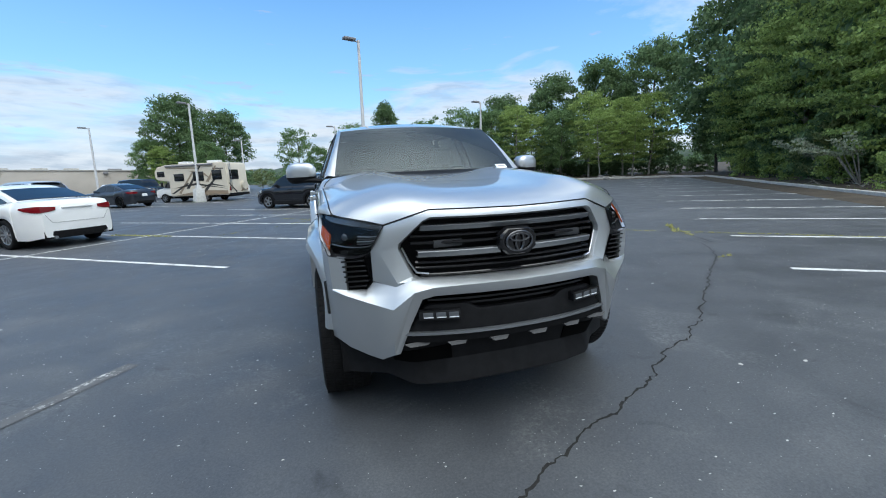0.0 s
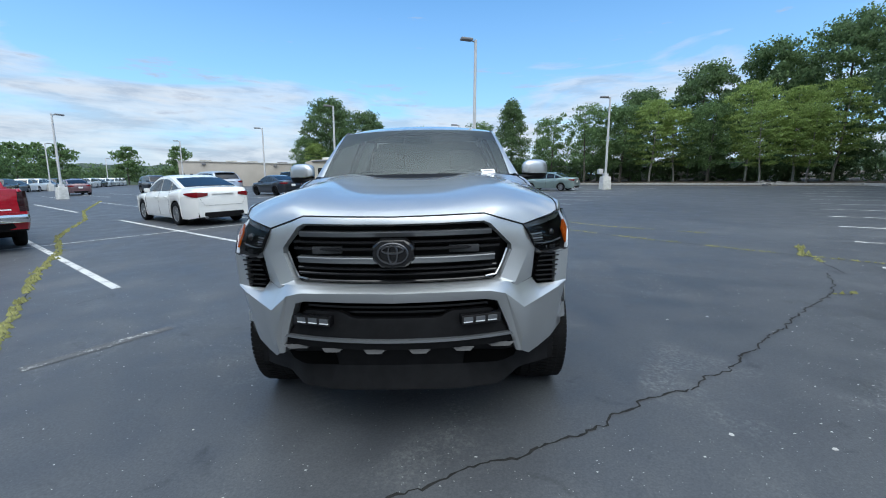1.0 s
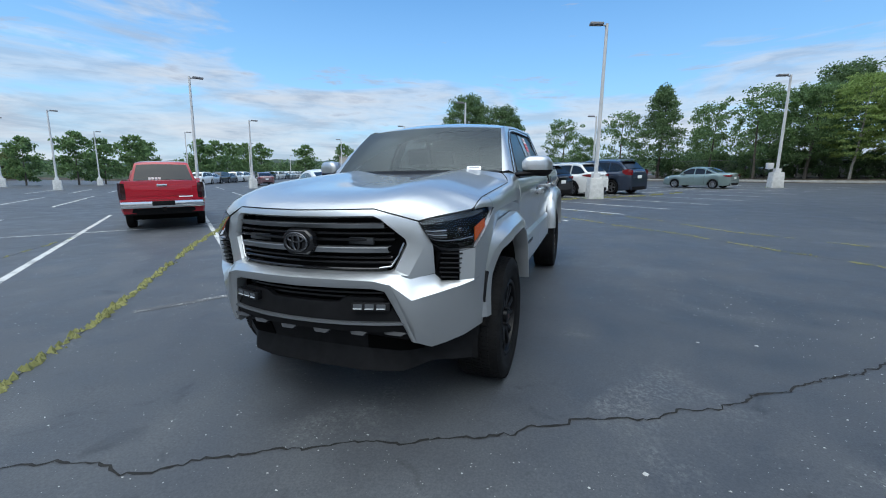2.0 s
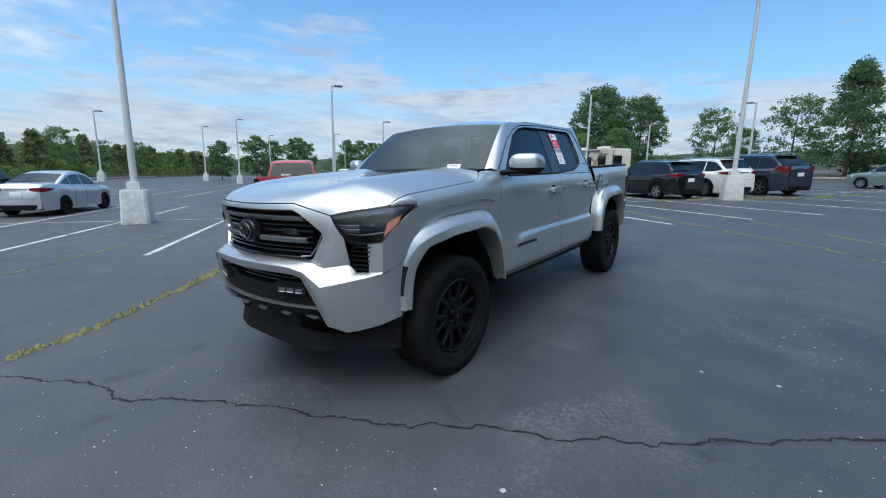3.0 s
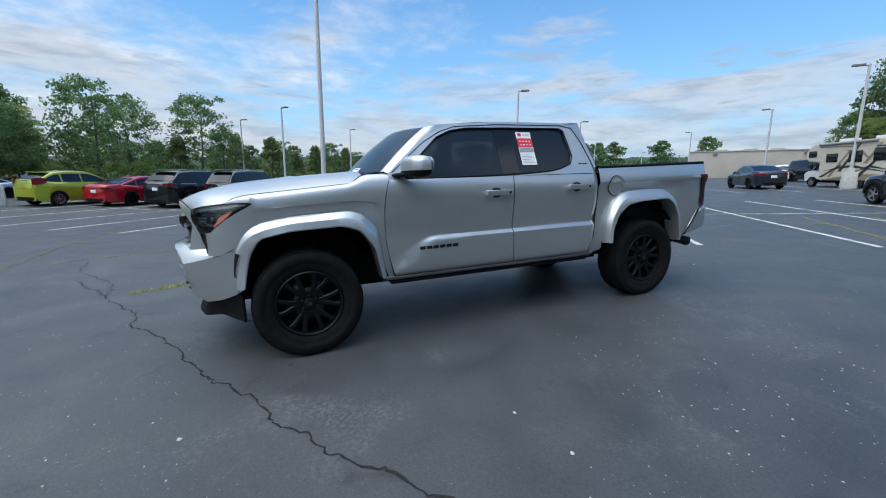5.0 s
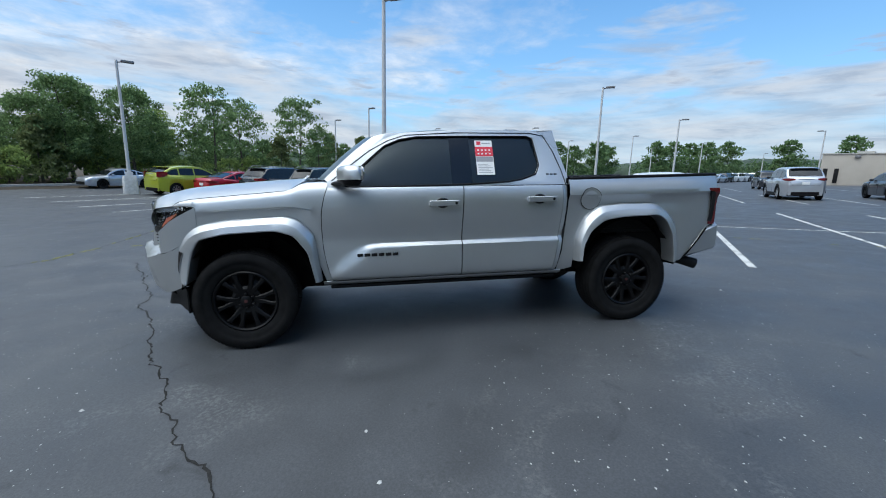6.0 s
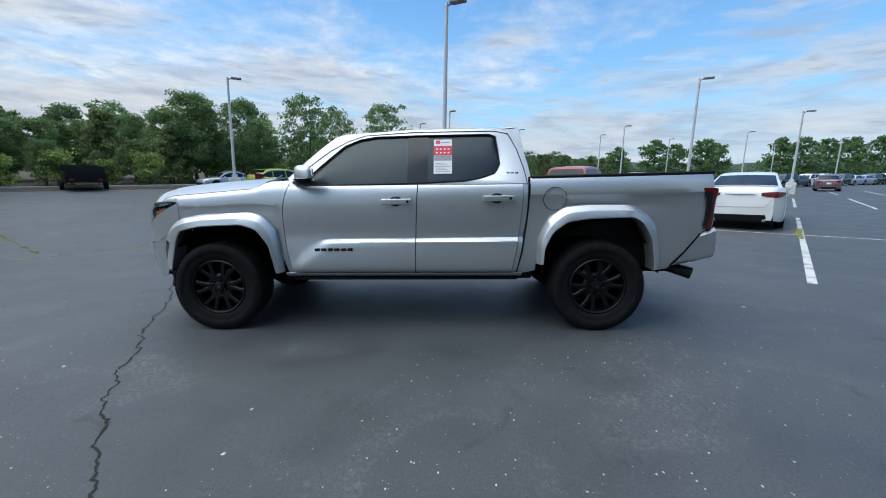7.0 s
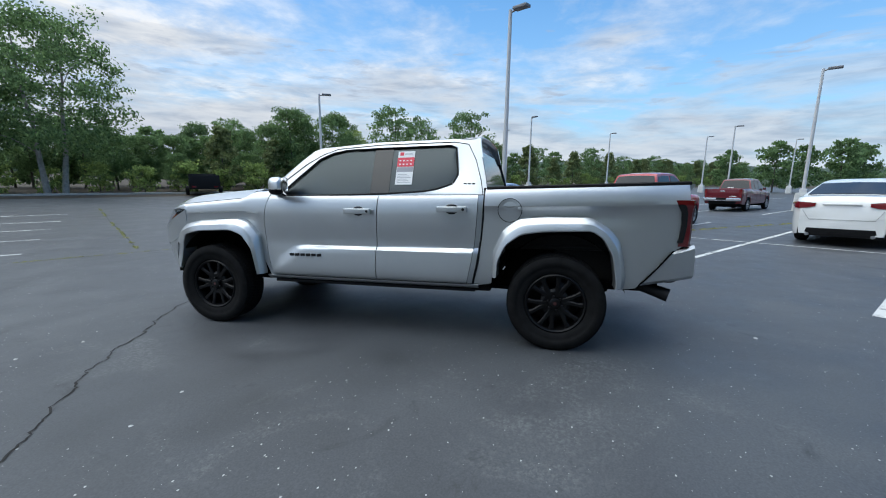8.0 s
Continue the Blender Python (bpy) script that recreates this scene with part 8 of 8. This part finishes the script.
for i in range(15):
    r_ = random.Random(340 + i)
    f = i / 14
    plant("under", 8.5 + 21.5 * f + r_.uniform(-.5, .5), 47.6 - 13.4 * f + r_.uniform(-.4, .4), r_.uniform(.55, .9))
for i in range(10):
    r_ = random.Random(380 + i)
    f = i / 9
    plant("under", 25.5 + 9.5 * f + r_.uniform(-.4, .4), 36.5 - 8.5 * f + r_.uniform(-.4, .4), r_.uniform(.45, .7))
for i in range(9):
    r_ = random.Random(400 + i)
    plant_lot("broad", 6 - i * 2.7, -33.6 + r_.uniform(-.8, .8), r_.uniform(.50, .66))
plant("light", 24.9, 30.6, .82)
plant("light", 27.2, 29.0, .75)
# around the motor home
for key, x, y, s in [("broad", -11.8, 56.0, 1.22), ("dark", -13.6, 57.0, 1.02), ("broad", -16.2, 55.0, 1.0), ("light", -14.6, 53.6, .85), ("broad", -9.6, 54.0, .85), ("mimosa", -3.5, 49.0, 1.0), ("broad", -8.7, 48.6, .85), ("airy", .5, 52, .95), ("broad", 3.0, 56, .8), ("dark", -9.0, 60.0, .9)]:
    plant(key, x - 3.0, y, s * 0.86)
# south end, from the twin-trunk tree westwards
for key, a, b, s in [("twin", 4.4, -28.2, 1.12), ("twin", 9.5, -29.5, 1.0), ("broad", -.5, -33.0, .52), ("holly", -4.8, -29.5, .95), ("dark", -4.2, -37.0, .40), ("airy", -7.0, -38, .7), ("holly", -8.4, -29.0, .85), ("broad", -10.1, -29.6, .86), ("broad", -8.6, -30.5, .70), ("broad", -11.3, -31.0, .76), ("broad", -13.2, -28.7, .84), ("airy", -19.2, -28.9, .86), ("broad", -15.4, -30.2, .62), ("airy", -23.0, -30.5, .8), ("airy", -28.6, -29.2, .92), ("holly", -26, -29, .9), ("broad", -1.8, -29.0, .36), ("broad", -6.6, -30.8, .40), ("broad", 1.5, -31, .5), ("light", -16.0, -31, .7)]:
    plant_lot(key, a, b, s, 352 if (key, a) == ("twin", 4.4) else None)
for i in range(26):
    a = -31 - i * 3.4
    r_ = random.Random(i)
    plant_lot("holly" if i % 3 else "airy", a, -29.5 + r_.uniform(-1, 1), r_.uniform(.8, 1.1) * (1 if i % 3 else .6))
    if i % 2:
        plant_lot("far", a - 1.5, -35 + r_.uniform(-2, 2), r_.uniform(.38, .50))
    plant_lot("shrub", a - 1.2, -28.6 + r_.uniform(-.4, .6), r_.uniform(.7, 1.2))
for i in range(16):
    r_ = random.Random(100 + i)
    plant_lot("shrub", 7 - i * 2.3, -28.9 + r_.uniform(-.6, .6), r_.uniform(.8, 1.3))
    plant_lot("far", 7 - i * 2.6, -36 + r_.uniform(-2, 2), r_.uniform(.38, .50))
# far west trees behind the long row of cars
for x, y, s in [(-64, 33.5, .62), (-66, 38, .58), (-67, 43, .66), (-70, 47, .62), (-73, 60, .72), (-76, 66, .75), (-80, 74, .75), (-84, 82, .8), (-62, 27, .5), (-88, 92, .85), (-76, 96, .8), (-66, 100, .8)]:
    plant("far", x, y, s * 1.12)


def far_woods():
    """Low wooded hills all round, too far to tell single trees."""
    r = random.Random(5)
    bm = bmesh.new()
    n = 360
    rows = []
    for i in range(n):
        ang = 2 * math.pi * i / n
        c, q = math.cos(ang), math.sin(ang)
        rise = 8.0 + 3.5 * noise.noise(Vector((c * 2.2, q * 2.2, 0.3))) + 1.1 * noise.noise(Vector((c * 14, q * 14, 1.3))) + .7 * noise.noise(Vector((c * 45, q * 45, 2.3)))
        row = []
        for d, f in ((150, -.3), (156, .42), (166, .72), (190, .92), (230, 1.1)):
            d *= 1 + .02 * noise.noise(Vector((c * 30, q * 30, d)))
            row.append(Vector((d * c, d * q, ground_z(150 * c, 150 * q) + rise * f + (.5 * noise.noise(Vector((c * 60, q * 60, f * 7))) if f > 0 else 0))))
        rows.append(row)
    rows.append(rows[0])
    add_sheet(bm, rows, (0, 0, 1))
    tagged(part("wooded_hills", bm, HILL_GREEN, None, "", 180), "distant low wooded hills", "hills", kind="structure")
    bm = bmesh.new()
    for i in range(560):
        ang = r.uniform(0, 2 * math.pi)
        d = r.uniform(118, 175)
        x, y = d * math.cos(ang), d * math.sin(ang)
        if y > 60 and -60 < x < 20 and d < 130:
            continue
        z = ground_z(x, y)
        hgt = r.uniform(5, 8)
        for _ in range(4):
            leaf_clump(bm, Vector((x + r.gauss(0, 1.6), y + r.gauss(0, 1.6), z + hgt * r.uniform(.2, .62))), hgt * r.uniform(.22, .38), 62, .34, r, .7)
    tagged(part("far_woods", bm, LEAF_DARK, None, "", 180), "distant dark green woods on low hills", "woods", kind="stuff")


far_woods()
# ---- beige building ----
def building():
    a, b = Vector((-17.7, 65.3, 0)), Vector((-37.4, 55.3, 0))
    along = (b - a).normalized()
    back = Vector((along.y, -along.x, 0))
    if back.y < 0:
        back = -back
    length = (b - a).length
    z0 = ground_z(-29, 59.6)
    m = Matrix(((along.x, back.x, 0, a.x), (along.y, back.y, 0, a.y), (0, 0, 1, z0), (0, 0, 0, 1)))
    root = empty("commercial_building", m, "long low beige block-walled commercial building with rooftop units", "building")
    hgt = 3.35
    bm = bmesh.new()
    add_box(bm, (length / 2, 13, hgt / 2 - .5), (length, 26, hgt + 1), .02)
    part("wall", bm, WALL_BEIGE, root)
    bm = bmesh.new()
    add_box(bm, (length / 2, 13, hgt + .06), (length + .2, 26.2, .14), .02)
    part("parapet", bm, CONCRETE, root)
    for u in (3.5, 8.0, 12.5, 15.5, 19.0):
        bm = bmesh.new()
        add_box(bm, (u, 5, hgt + .28), (1.5, 1.3, .5), .04)
        part("rooftop_unit", bm, LAMP_GREY if u == 8.0 else CONCRETE, root, "grey rooftop air handling unit")
    for u in (2.0, 9.5, 19.0):
        bm = bmesh.new()
        add_box(bm, (u, -.12, 3.1), (.5, .25, .3), .03)
        part("wall_lamp", bm, LAMP_GREY, root)
    for u, w in ((1.0, 1.0), (length - 0.5, 0.4), (length - 1.5, 0.4)):
        bm = bmesh.new()
        add_box(bm, (u, -.03, .85), (w, .08, 1.7), .01)
        part("door", bm, DARK_TRIM, root, "dark steel door")
    return root


building()


# ---- motor home ----
def motor_home(place):
    root = empty("motor_home", place, "cream motor home with dark swoosh decals and roof units", "motor home")
    L, W = 7.4, 2.4
    prof = [(1.75, .55), (1.75, 1.75), (.75, 1.85), (.45, 2.05), (.42, 2.55), (.75, 2.95), (1.6, 3.12), (6.9, 3.12), (7.32, 3.05), (7.40, 2.9), (7.40, .60), (7.2, .5), (2.0, .5)]
    bm = bmesh.new()
    for s in (1, -1):
        bm.faces.new([bm.verts.new((s * W / 2, y, z)) for y, z in (prof if s > 0 else prof[::-1])])
    bm.verts.ensure_lookup_table()
    n = len(prof)
    for i in range(n):
        j = (i + 1) % n
        bm.faces.new((bm.verts[i], bm.verts[n + n - 1 - i], bm.verts[n + n - 1 - j], bm.verts[j]))
    bmesh.ops.recalc_face_normals(bm, faces=bm.faces[:])
    bmesh.ops.bevel(bm, geom=[e for e in bm.edges if abs(e.verts[0].co.x) == abs(e.verts[1].co.x) and e.verts[0].co.x == e.verts[1].co.x], offset=.06, segments=2, affect="EDGES")
    part("house_body", bm, RV_CREAM, root)
    # cab
    bm = bmesh.new()
    rows = []
    for y, zt, w in ((-.02, .85, .80), (.05, 1.02, .88), (.5, 1.15, .95), (.85, 1.22, .98), (1.25, 1.78, .93), (1.8, 1.85, .95)):
        rows.append([Vector((w, y, .42)), Vector((w * 1.03, y, .8)), Vector((w, y, min(zt, 1.18))), Vector((w * .86, y, zt)), Vector((-w * .86, y, zt)), Vector((-w, y, min(zt, 1.18))), Vector((-w * 1.03, y, .8)), Vector((-w, y, .42))])
    add_sheet(bm, rows, (0, 0, 1))
    bm.verts.ensure_lookup_table()
    bm.faces.new([bm.verts[i] for i in range(8)])
    bmesh.ops.recalc_face_normals(bm, faces=bm.faces[:])
    part("cab", bm, WHITE_PAINT, root)
    for s in (1, -1):
        bm = bmesh.new()
        f = [(.98, 1.22), (1.28, 1.68), (1.70, 1.72), (1.70, 1.20)]
        vs = [bm.verts.new((s * (.985 if z < 1.4 else .90), y, z)) for y, z in f]
        bm.faces.new(vs if s > 0 else vs[::-1])
        add_flange(bm, .02)
        part("cab_window", bm, FAR_GLASS, root)
        for y0, y1, z0, z1 in ((.72, 1.45, 2.15, 2.6), (2.35, 3.3, 1.75, 2.35), (4.2, 5.2, 1.7, 2.45), (6.0, 6.9, 1.75, 2.55)):
            bm = bmesh.new()
            add_box(bm, (s * (W / 2 + .012), (y0 + y1) / 2, (z0 + z1) / 2), (.03, y1 - y0, z1 - z0), .012)
            part("house_window", bm, FAR_GLASS, root)
        decals = [[(1.9, .75), (3.6, 1.6), (3.7, 1.5), (2.1, .7)], [(2.6, .75), (4.2, 2.55), (4.35, 2.5), (2.8, .7)], [(4.3, .9), (5.8, 1.5), (7.3, 1.15), (5.7, 1.35)], [(3.6, 2.6), (5.3, 2.35), (6.0, 1.7), (5.2, 2.2)], [(4.9, .8), (6.2, 1.9), (6.3, 1.8), (5.2, .75)], [(1.6, 2.9), (4.6, 2.75), (4.6, 2.68), (1.7, 2.82)], [(2.0, 1.15), (4.4, 1.55), (7.35, 1.0), (4.4, 1.38)], [(2.2, .56), (4.9, .95), (7.3, .86), (7.3, .56)], [(3.4, 1.1), (4.9, 2.9), (5.02, 2.88), (3.7, 1.1)], [(5.3, 1.6), (6.4, 2.9), (6.5, 2.85), (5.6, 1.6)], [(6.1, 2.72), (7.1, 2.66), (7.1, 2.58), (6.1, 2.62)]]
        for k, quad in enumerate(decals):
            bm = bmesh.new()
            vs = [bm.verts.new((s * (W / 2 + .008), y, z)) for y, z in quad]
            bm.faces.new(vs if s > 0 else vs[::-1])
            part("swoosh_decal", bm, DECAL_DARK if k % 2 == 0 else DECAL_TAN, root)
        bm = bmesh.new()
        add_box(bm, (s * 1.12, .95, 1.5), (.1, .2, .4), .03)
        part("mirror", bm, GLOSS_BLACK, root)
    # tail wall: window, ladder, lamps and a covered spare wheel
    bm = bmesh.new()
    add_box(bm, (.42, 7.41, 2.12), (1.05, .04, .78), .015)
    part("rear_window", bm, FAR_GLASS, root)
    bm = bmesh.new()
    add_tube(bm, [(-.62, 7.41, 1.22), (-.62, 7.60, 1.22)], .36, 20)
    part("spare_cover", bm, RV_CREAM, root, "cream cover over the spare wheel")
    bm = bmesh.new()
    for x in (1.0, .82):
        add_tube(bm, [(x, 7.46, .9), (x, 7.46, 3.1), (x, 7.25, 3.24)], .018, 6)
    for k in range(7):
        add_tube(bm, [(1.0, 7.46, 1.0 + .32 * k), (.82, 7.46, 1.0 + .32 * k)], .014, 6)
    part("ladder", bm, SATIN_METAL, root, "narrow metal ladder")
    for s in (1, -1):
        bm = bmesh.new()
        add_box(bm, (s * 1.02, 7.42, 1.0), (.16, .04, .34), .012)
        part("tail_light", bm, RED_LENS, root)
        bm = bmesh.new()
        quad = [(s * .2, .72), (s * 1.1, 1.5), (s * 1.1, 1.38), (s * .35, .66)]
        vs = [bm.verts.new((x, 7.408, z)) for x, z in quad]
        bm.faces.new(vs if s < 0 else vs[::-1])
        part("swoosh_decal", bm, DECAL_DARK if s > 0 else DECAL_TAN, root)
    bm = bmesh.new()
    add_box(bm, (0, 7.46, .52), (2.3, .14, .22), .03)
    part("rear_bumper", bm, DARK_TRIM, root)
    bm = bmesh.new()
    add_tube(bm, [(W / 2 + .07, 1.7, 3.0), (W / 2 + .07, 6.2, 3.0)], .075, 8)
    part("awning", bm, LAMP_GREY, root, "rolled grey awning")
    for y in (2.6, 5.4):
        bm = bmesh.new()
        add_box(bm, (0, y, 3.24), (.7, .95, .24), .06)
        part("roof_unit", bm, WHITE_PAINT, root)
    bm = bmesh.new()
    add_box(bm, (0, 3.7, .45), (1.9, 6.6, .25), .03)
    part("chassis", bm, UNDER, root)
    bm = bmesh.new()
    add_box(bm, (0, 1.15, 1.48), (1.5, .02, .02), 0)
    part("wiper", bm, DARK_TRIM, root)
    for y in (1.0, 5.1):
        for s in (1, -1):
            put_wheel(root, s * .98, y, .37, .24, 8, RIM_SILVER)
    return root


p_rv = lot(-22.6, 19.6)
motor_home(on_ground(p_rv.x, p_rv.y, WEST + 9) @ Matrix.Scale(0.83, 4) @ Matrix.Translation((0, -7.4, 0)))


# ---- long far row of parked cars ----
def far_car_row():
    r = random.Random(12)
    paints = [WHITE_PAINT, SILVER_CAR, BLACK_PAINT, CHARCOAL_PAINT, WHITE_PAINT, SILVER_CAR, NAVY_PAINT, WHITE_PAINT]
    a, b = Vector((-47.5, 37.0)), Vector((-71.0, 86.0))
    n = 20
    proto = {}
    for i in range(n):
        p = a.lerp(b, i / (n - 1))
        d = (b - a)
        turn = math.degrees(math.atan2(d.y, d.x)) + 90 + 90
        m = on_ground(p.x, p.y, turn + 90 + r.uniform(-2, 2))
        key = r.randrange(5)
        if key not in proto:
            suv = key % 2 == 0
            proto[key] = vehicle("parked_car", "car", "parked car in a long far row", m, paints[key], 4.7, 1.85, 1.68 if suv else 1.46, 2.75, .34, 1.0, 1.05 if suv else .94, 1.02 if suv else .92, 1.15 if suv else 1.03, (1.1, 1.85), .5, (4.0, 4.5) if suv else (3.1, 4.0), "suv" if suv else "sedan", group="far row of cars")
        else:
            copy_thing(proto[key], m)


far_car_row()


# ---- low things at the edges ----
def rock(x, y, size, seed):
    r = random.Random(seed)
    bm = bmesh.new()
    bmesh.ops.create_icosphere(bm, subdivisions=3, radius=size)
    for v in bm.verts:
        n = noise.noise(v.co * (2.2 / size) + Vector((seed, 0, 0)))
        v.co *= 1 + 0.32 * n
        v.co.z = max(v.co.z * 0.62, -size * .3)
    ob = part("rock", bm, STONE, None, "", 25)
    ob.matrix_basis = Matrix.Translation((x, y, ground_z(x, y) + size * .12)) @ Matrix.Rotation(r.uniform(0, 6), 4, "Z")
    tagged(ob, "rough grey rock in a mound on the planted corner", "rock", "rocks of the mound")


for k in range(11):
    r_ = random.Random(50 + k)
    rock(24.6 + r_.gauss(0, .9), 28.6 + r_.gauss(0, .8), r_.uniform(.16, .42), k)


def utility_trailer(a, b):
    q = lot(a, b)
    root = empty("utility_trailer", on_ground(q.x, q.y, -43), "black mesh-sided utility trailer parked by the hedge", "trailer")
    bm = bmesh.new()
    add_box(bm, (0, 0, .52), (1.7, 3.0, .10), .02)
    part("deck", bm, DARK_TRIM, root)
    for x in (-.83, .83):
        bm = bmesh.new()
        add_box(bm, (x, 0, .78), (.05, 3.0, .42), .012)
        part("side_panel", bm, DARK_TRIM, root)
    for y in (-1.5, 1.5):
        bm = bmesh.new()
        add_box(bm, (0, y, .95), (1.66, .05, .80), .012)
        part("end_gate", bm, DARK_TRIM, root)
    bm = bmesh.new()
    add_tube(bm, [(.5, -1.5, .48), (0, -2.6, .48), (-.5, -1.5, .48)], .04, 8)
    part("drawbar", bm, DARK_TRIM, root)
    for x in (-.6, .6):
        bm = bmesh.new()
        add_box(bm, (x, 1.54, .62), (.22, .04, .09), .01)
        part("tail_light", bm, RED_LENS, root)
    for x in (-.95, .95):
        put_wheel(root, x, .1, .31, .19, 8, RIM_SILVER)


utility_trailer(-3.0, -26.3)


def fence_run(a, b, seed):
    """Chain-link fence: posts, a top rail and a dark mesh of thin wires."""
    d = (b - a).to_2d()
    n = max(2, int(d.length / 3.0))
    root = empty("chain_link_fence", Matrix(), "dark chain-link fence behind the trees", "fence")
    wires = bmesh.new()
    tops = []
    for i in range(n + 1):
        q = a.to_2d() + d * i / n
        z = ground_z(q.x, q.y)
        bm = bmesh.new()
        add_tube(bm, [(q.x, q.y, z - .1), (q.x, q.y, z + 1.85)], .03, 6)
        part("post", bm, LAMP_GREY, root)
        tops.append(Vector((q.x, q.y, z)))
    bm = bmesh.new()
    add_tube(bm, [t + Vector((0, 0, 1.8)) for t in tops], .02, 5)
    part("top_rail", bm, LAMP_GREY, root)
    for p0, p1 in zip(tops, tops[1:]):
        run = (p1 - p0).length
        m = int(run / .16)
        for k in range(m):
            for up in (1, -1):
                e0 = p0.lerp(p1, k / m) + Vector((0, 0, .05 if up > 0 else 1.78))
                e1 = p0.lerp(p1, min(1, (k + 10) / m)) + Vector((0, 0, 1.78 if up > 0 else .05))
                if k + 10 <= m:
                    add_tube(wires, [e0, e1], .004, 3, False)
    part("wire_mesh", wires, LAMP_GREY, root)


fence_run(Vector((9.0, 46.2, 0)), Vector((29.0, 34.4, 0)), 1)

# cars parked beyond the tree line
for x, y, turn, pm, suv in [(21.5, 43.5, 60, WHITE_PAINT, 0), (24.5, 42.0, 60, SILVER_CAR, 1), (27.6, 40.2, 62, WHITE_PAINT, 1), (31.5, 38.0, 60, SILVER_CAR, 0), (17.5, 46.5, 60, BLACK_PAINT, 1), (13.5, 48.6, 60, WHITE_PAINT, 0)]:
    vehicle("parked_car", "car", "parked car half hidden beyond the trees", on_ground(x, y, turn), pm, 4.6, 1.82, 1.66 if suv else 1.45, 2.7, .33, 1.0, 1.05 if suv else .94, 1.02 if suv else .92, 1.15 if suv else 1.03, (1.1, 1.85), .5, (3.95, 4.4) if suv else (3.1, 4.0), "suv" if suv else "sedan", group="cars beyond the trees")


def pale_branch(a, b, seed):
    """A low flowering bough leaning out of the wood."""
    r = random.Random(seed)
    q = lot(a, b)
    z = ground_z(q.x, q.y)
    root = empty("flowering_shrub", Matrix.Translation((q.x, q.y, z)), "leaning shrub with pale flowering boughs", "shrub")
    tb, lb = bmesh.new(), bmesh.new()
    for k in range(5):
        ang = math.atan2(-E1.y, -E1.x) + r.uniform(-.8, .8)
        reach = r.uniform(1.2, 2.2)
        d = Vector((math.cos(ang), math.sin(ang), 0))
        pts = [Vector((0, 0, 0)), d * reach * .4 + Vector((0, 0, 1.3)), d * reach + Vector((0, 0, 1.75 + r.uniform(-.3, .4)))]
        add_tube(tb, pts, [.03, .02, .006], 5, False)
        for f in range(7):
            c = pts[1].lerp(pts[2], f / 6)
            leaf_clump(lb, c, .22, 22, .06, r, .4)
    part("bough", tb, PALE_BARK, root)
    part("leaves", lb, PALE_LEAF, root)


PALE_LEAF = leaf_material("pale_leaves", (0.16, 0.20, 0.12), (0.42, 0.46, 0.34))
pale_branch(10.2, 17.6, 1)
pale_branch(10.6, 20.6, 2)


def weed_tufts(spots, blade, label, seed):
    """Thin upright blades in small tufts."""
    r = random.Random(seed)
    bm = bmesh.new()
    for x, y, n in spots:
        for _ in range(n):
            px, py = x + r.gauss(0, .07), y + r.gauss(0, .07)
            z = ground_z(px, py) - .01
            a, h = r.uniform(0, 6.283), blade * r.uniform(.4, 1.3)
            w = Vector((math.cos(a), math.sin(a), 0)) * .006
            lean_by = Vector((r.gauss(0, .25), r.gauss(0, .25), 1)) * h
            p0 = Vector((px, py, z))
            vs = [bm.verts.new(p0 - w), bm.verts.new(p0 + w), bm.verts.new(p0 + lean_by * .6 + w * .7), bm.verts.new(p0 + lean_by), bm.verts.new(p0 + lean_by * .6 - w * .7)]
            bm.faces.new(vs)
    tagged(part("weed_tufts", bm, LEAF_LIGHT, None, "", 180), label, "weeds", kind="stuff")


r_ = random.Random(77)
bank = [lot(8.75 + 1.6 * r_.random() ** 1.4, r_.uniform(-4, 34)) for _ in range(420)]
weed_tufts([(q.x, q.y, 14) for q in bank], .16, "grass and weeds on the strip behind the kerb", 1)
feet = [(-10.9, 1.6), (1.43, 16.97), (11.35, 26.9), (-8.45, 29.4)]
weed_tufts([(x + .42 * math.cos(k * .7), y + .42 * math.sin(k * .7), 8) for x, y in feet for k in range(9)], .10, "weeds round the foot of a lamp post", 2)


def deadfall(a, b, seed):
    """Bare pale branches lying on the bank."""
    r = random.Random(seed)
    q = lot(a, b)
    bm = bmesh.new()
    for k in range(9):
        ang = r.uniform(0, 6.28)
        d = Vector((math.cos(ang), math.sin(ang), 0))
        reach = r.uniform(.5, 1.1)
        p0 = Vector((r.gauss(0, .25), r.gauss(0, .25), .02))
        add_tube(bm, [p0, p0 + d * reach * .5 + Vector((0, 0, r.uniform(.1, .35))), p0 + d * reach + Vector((0, 0, r.uniform(.05, .5)))], [.022, .015, .005], 5, False)
    ob = part("dead_branches", bm, PALE_BARK)
    ob.matrix_basis = Matrix.Translation(q)
    tagged(ob, "heap of bare pale branches on the bank", "branches")


deadfall(9.9, 16.6, 1)
deadfall(10.0, 18.9, 2)
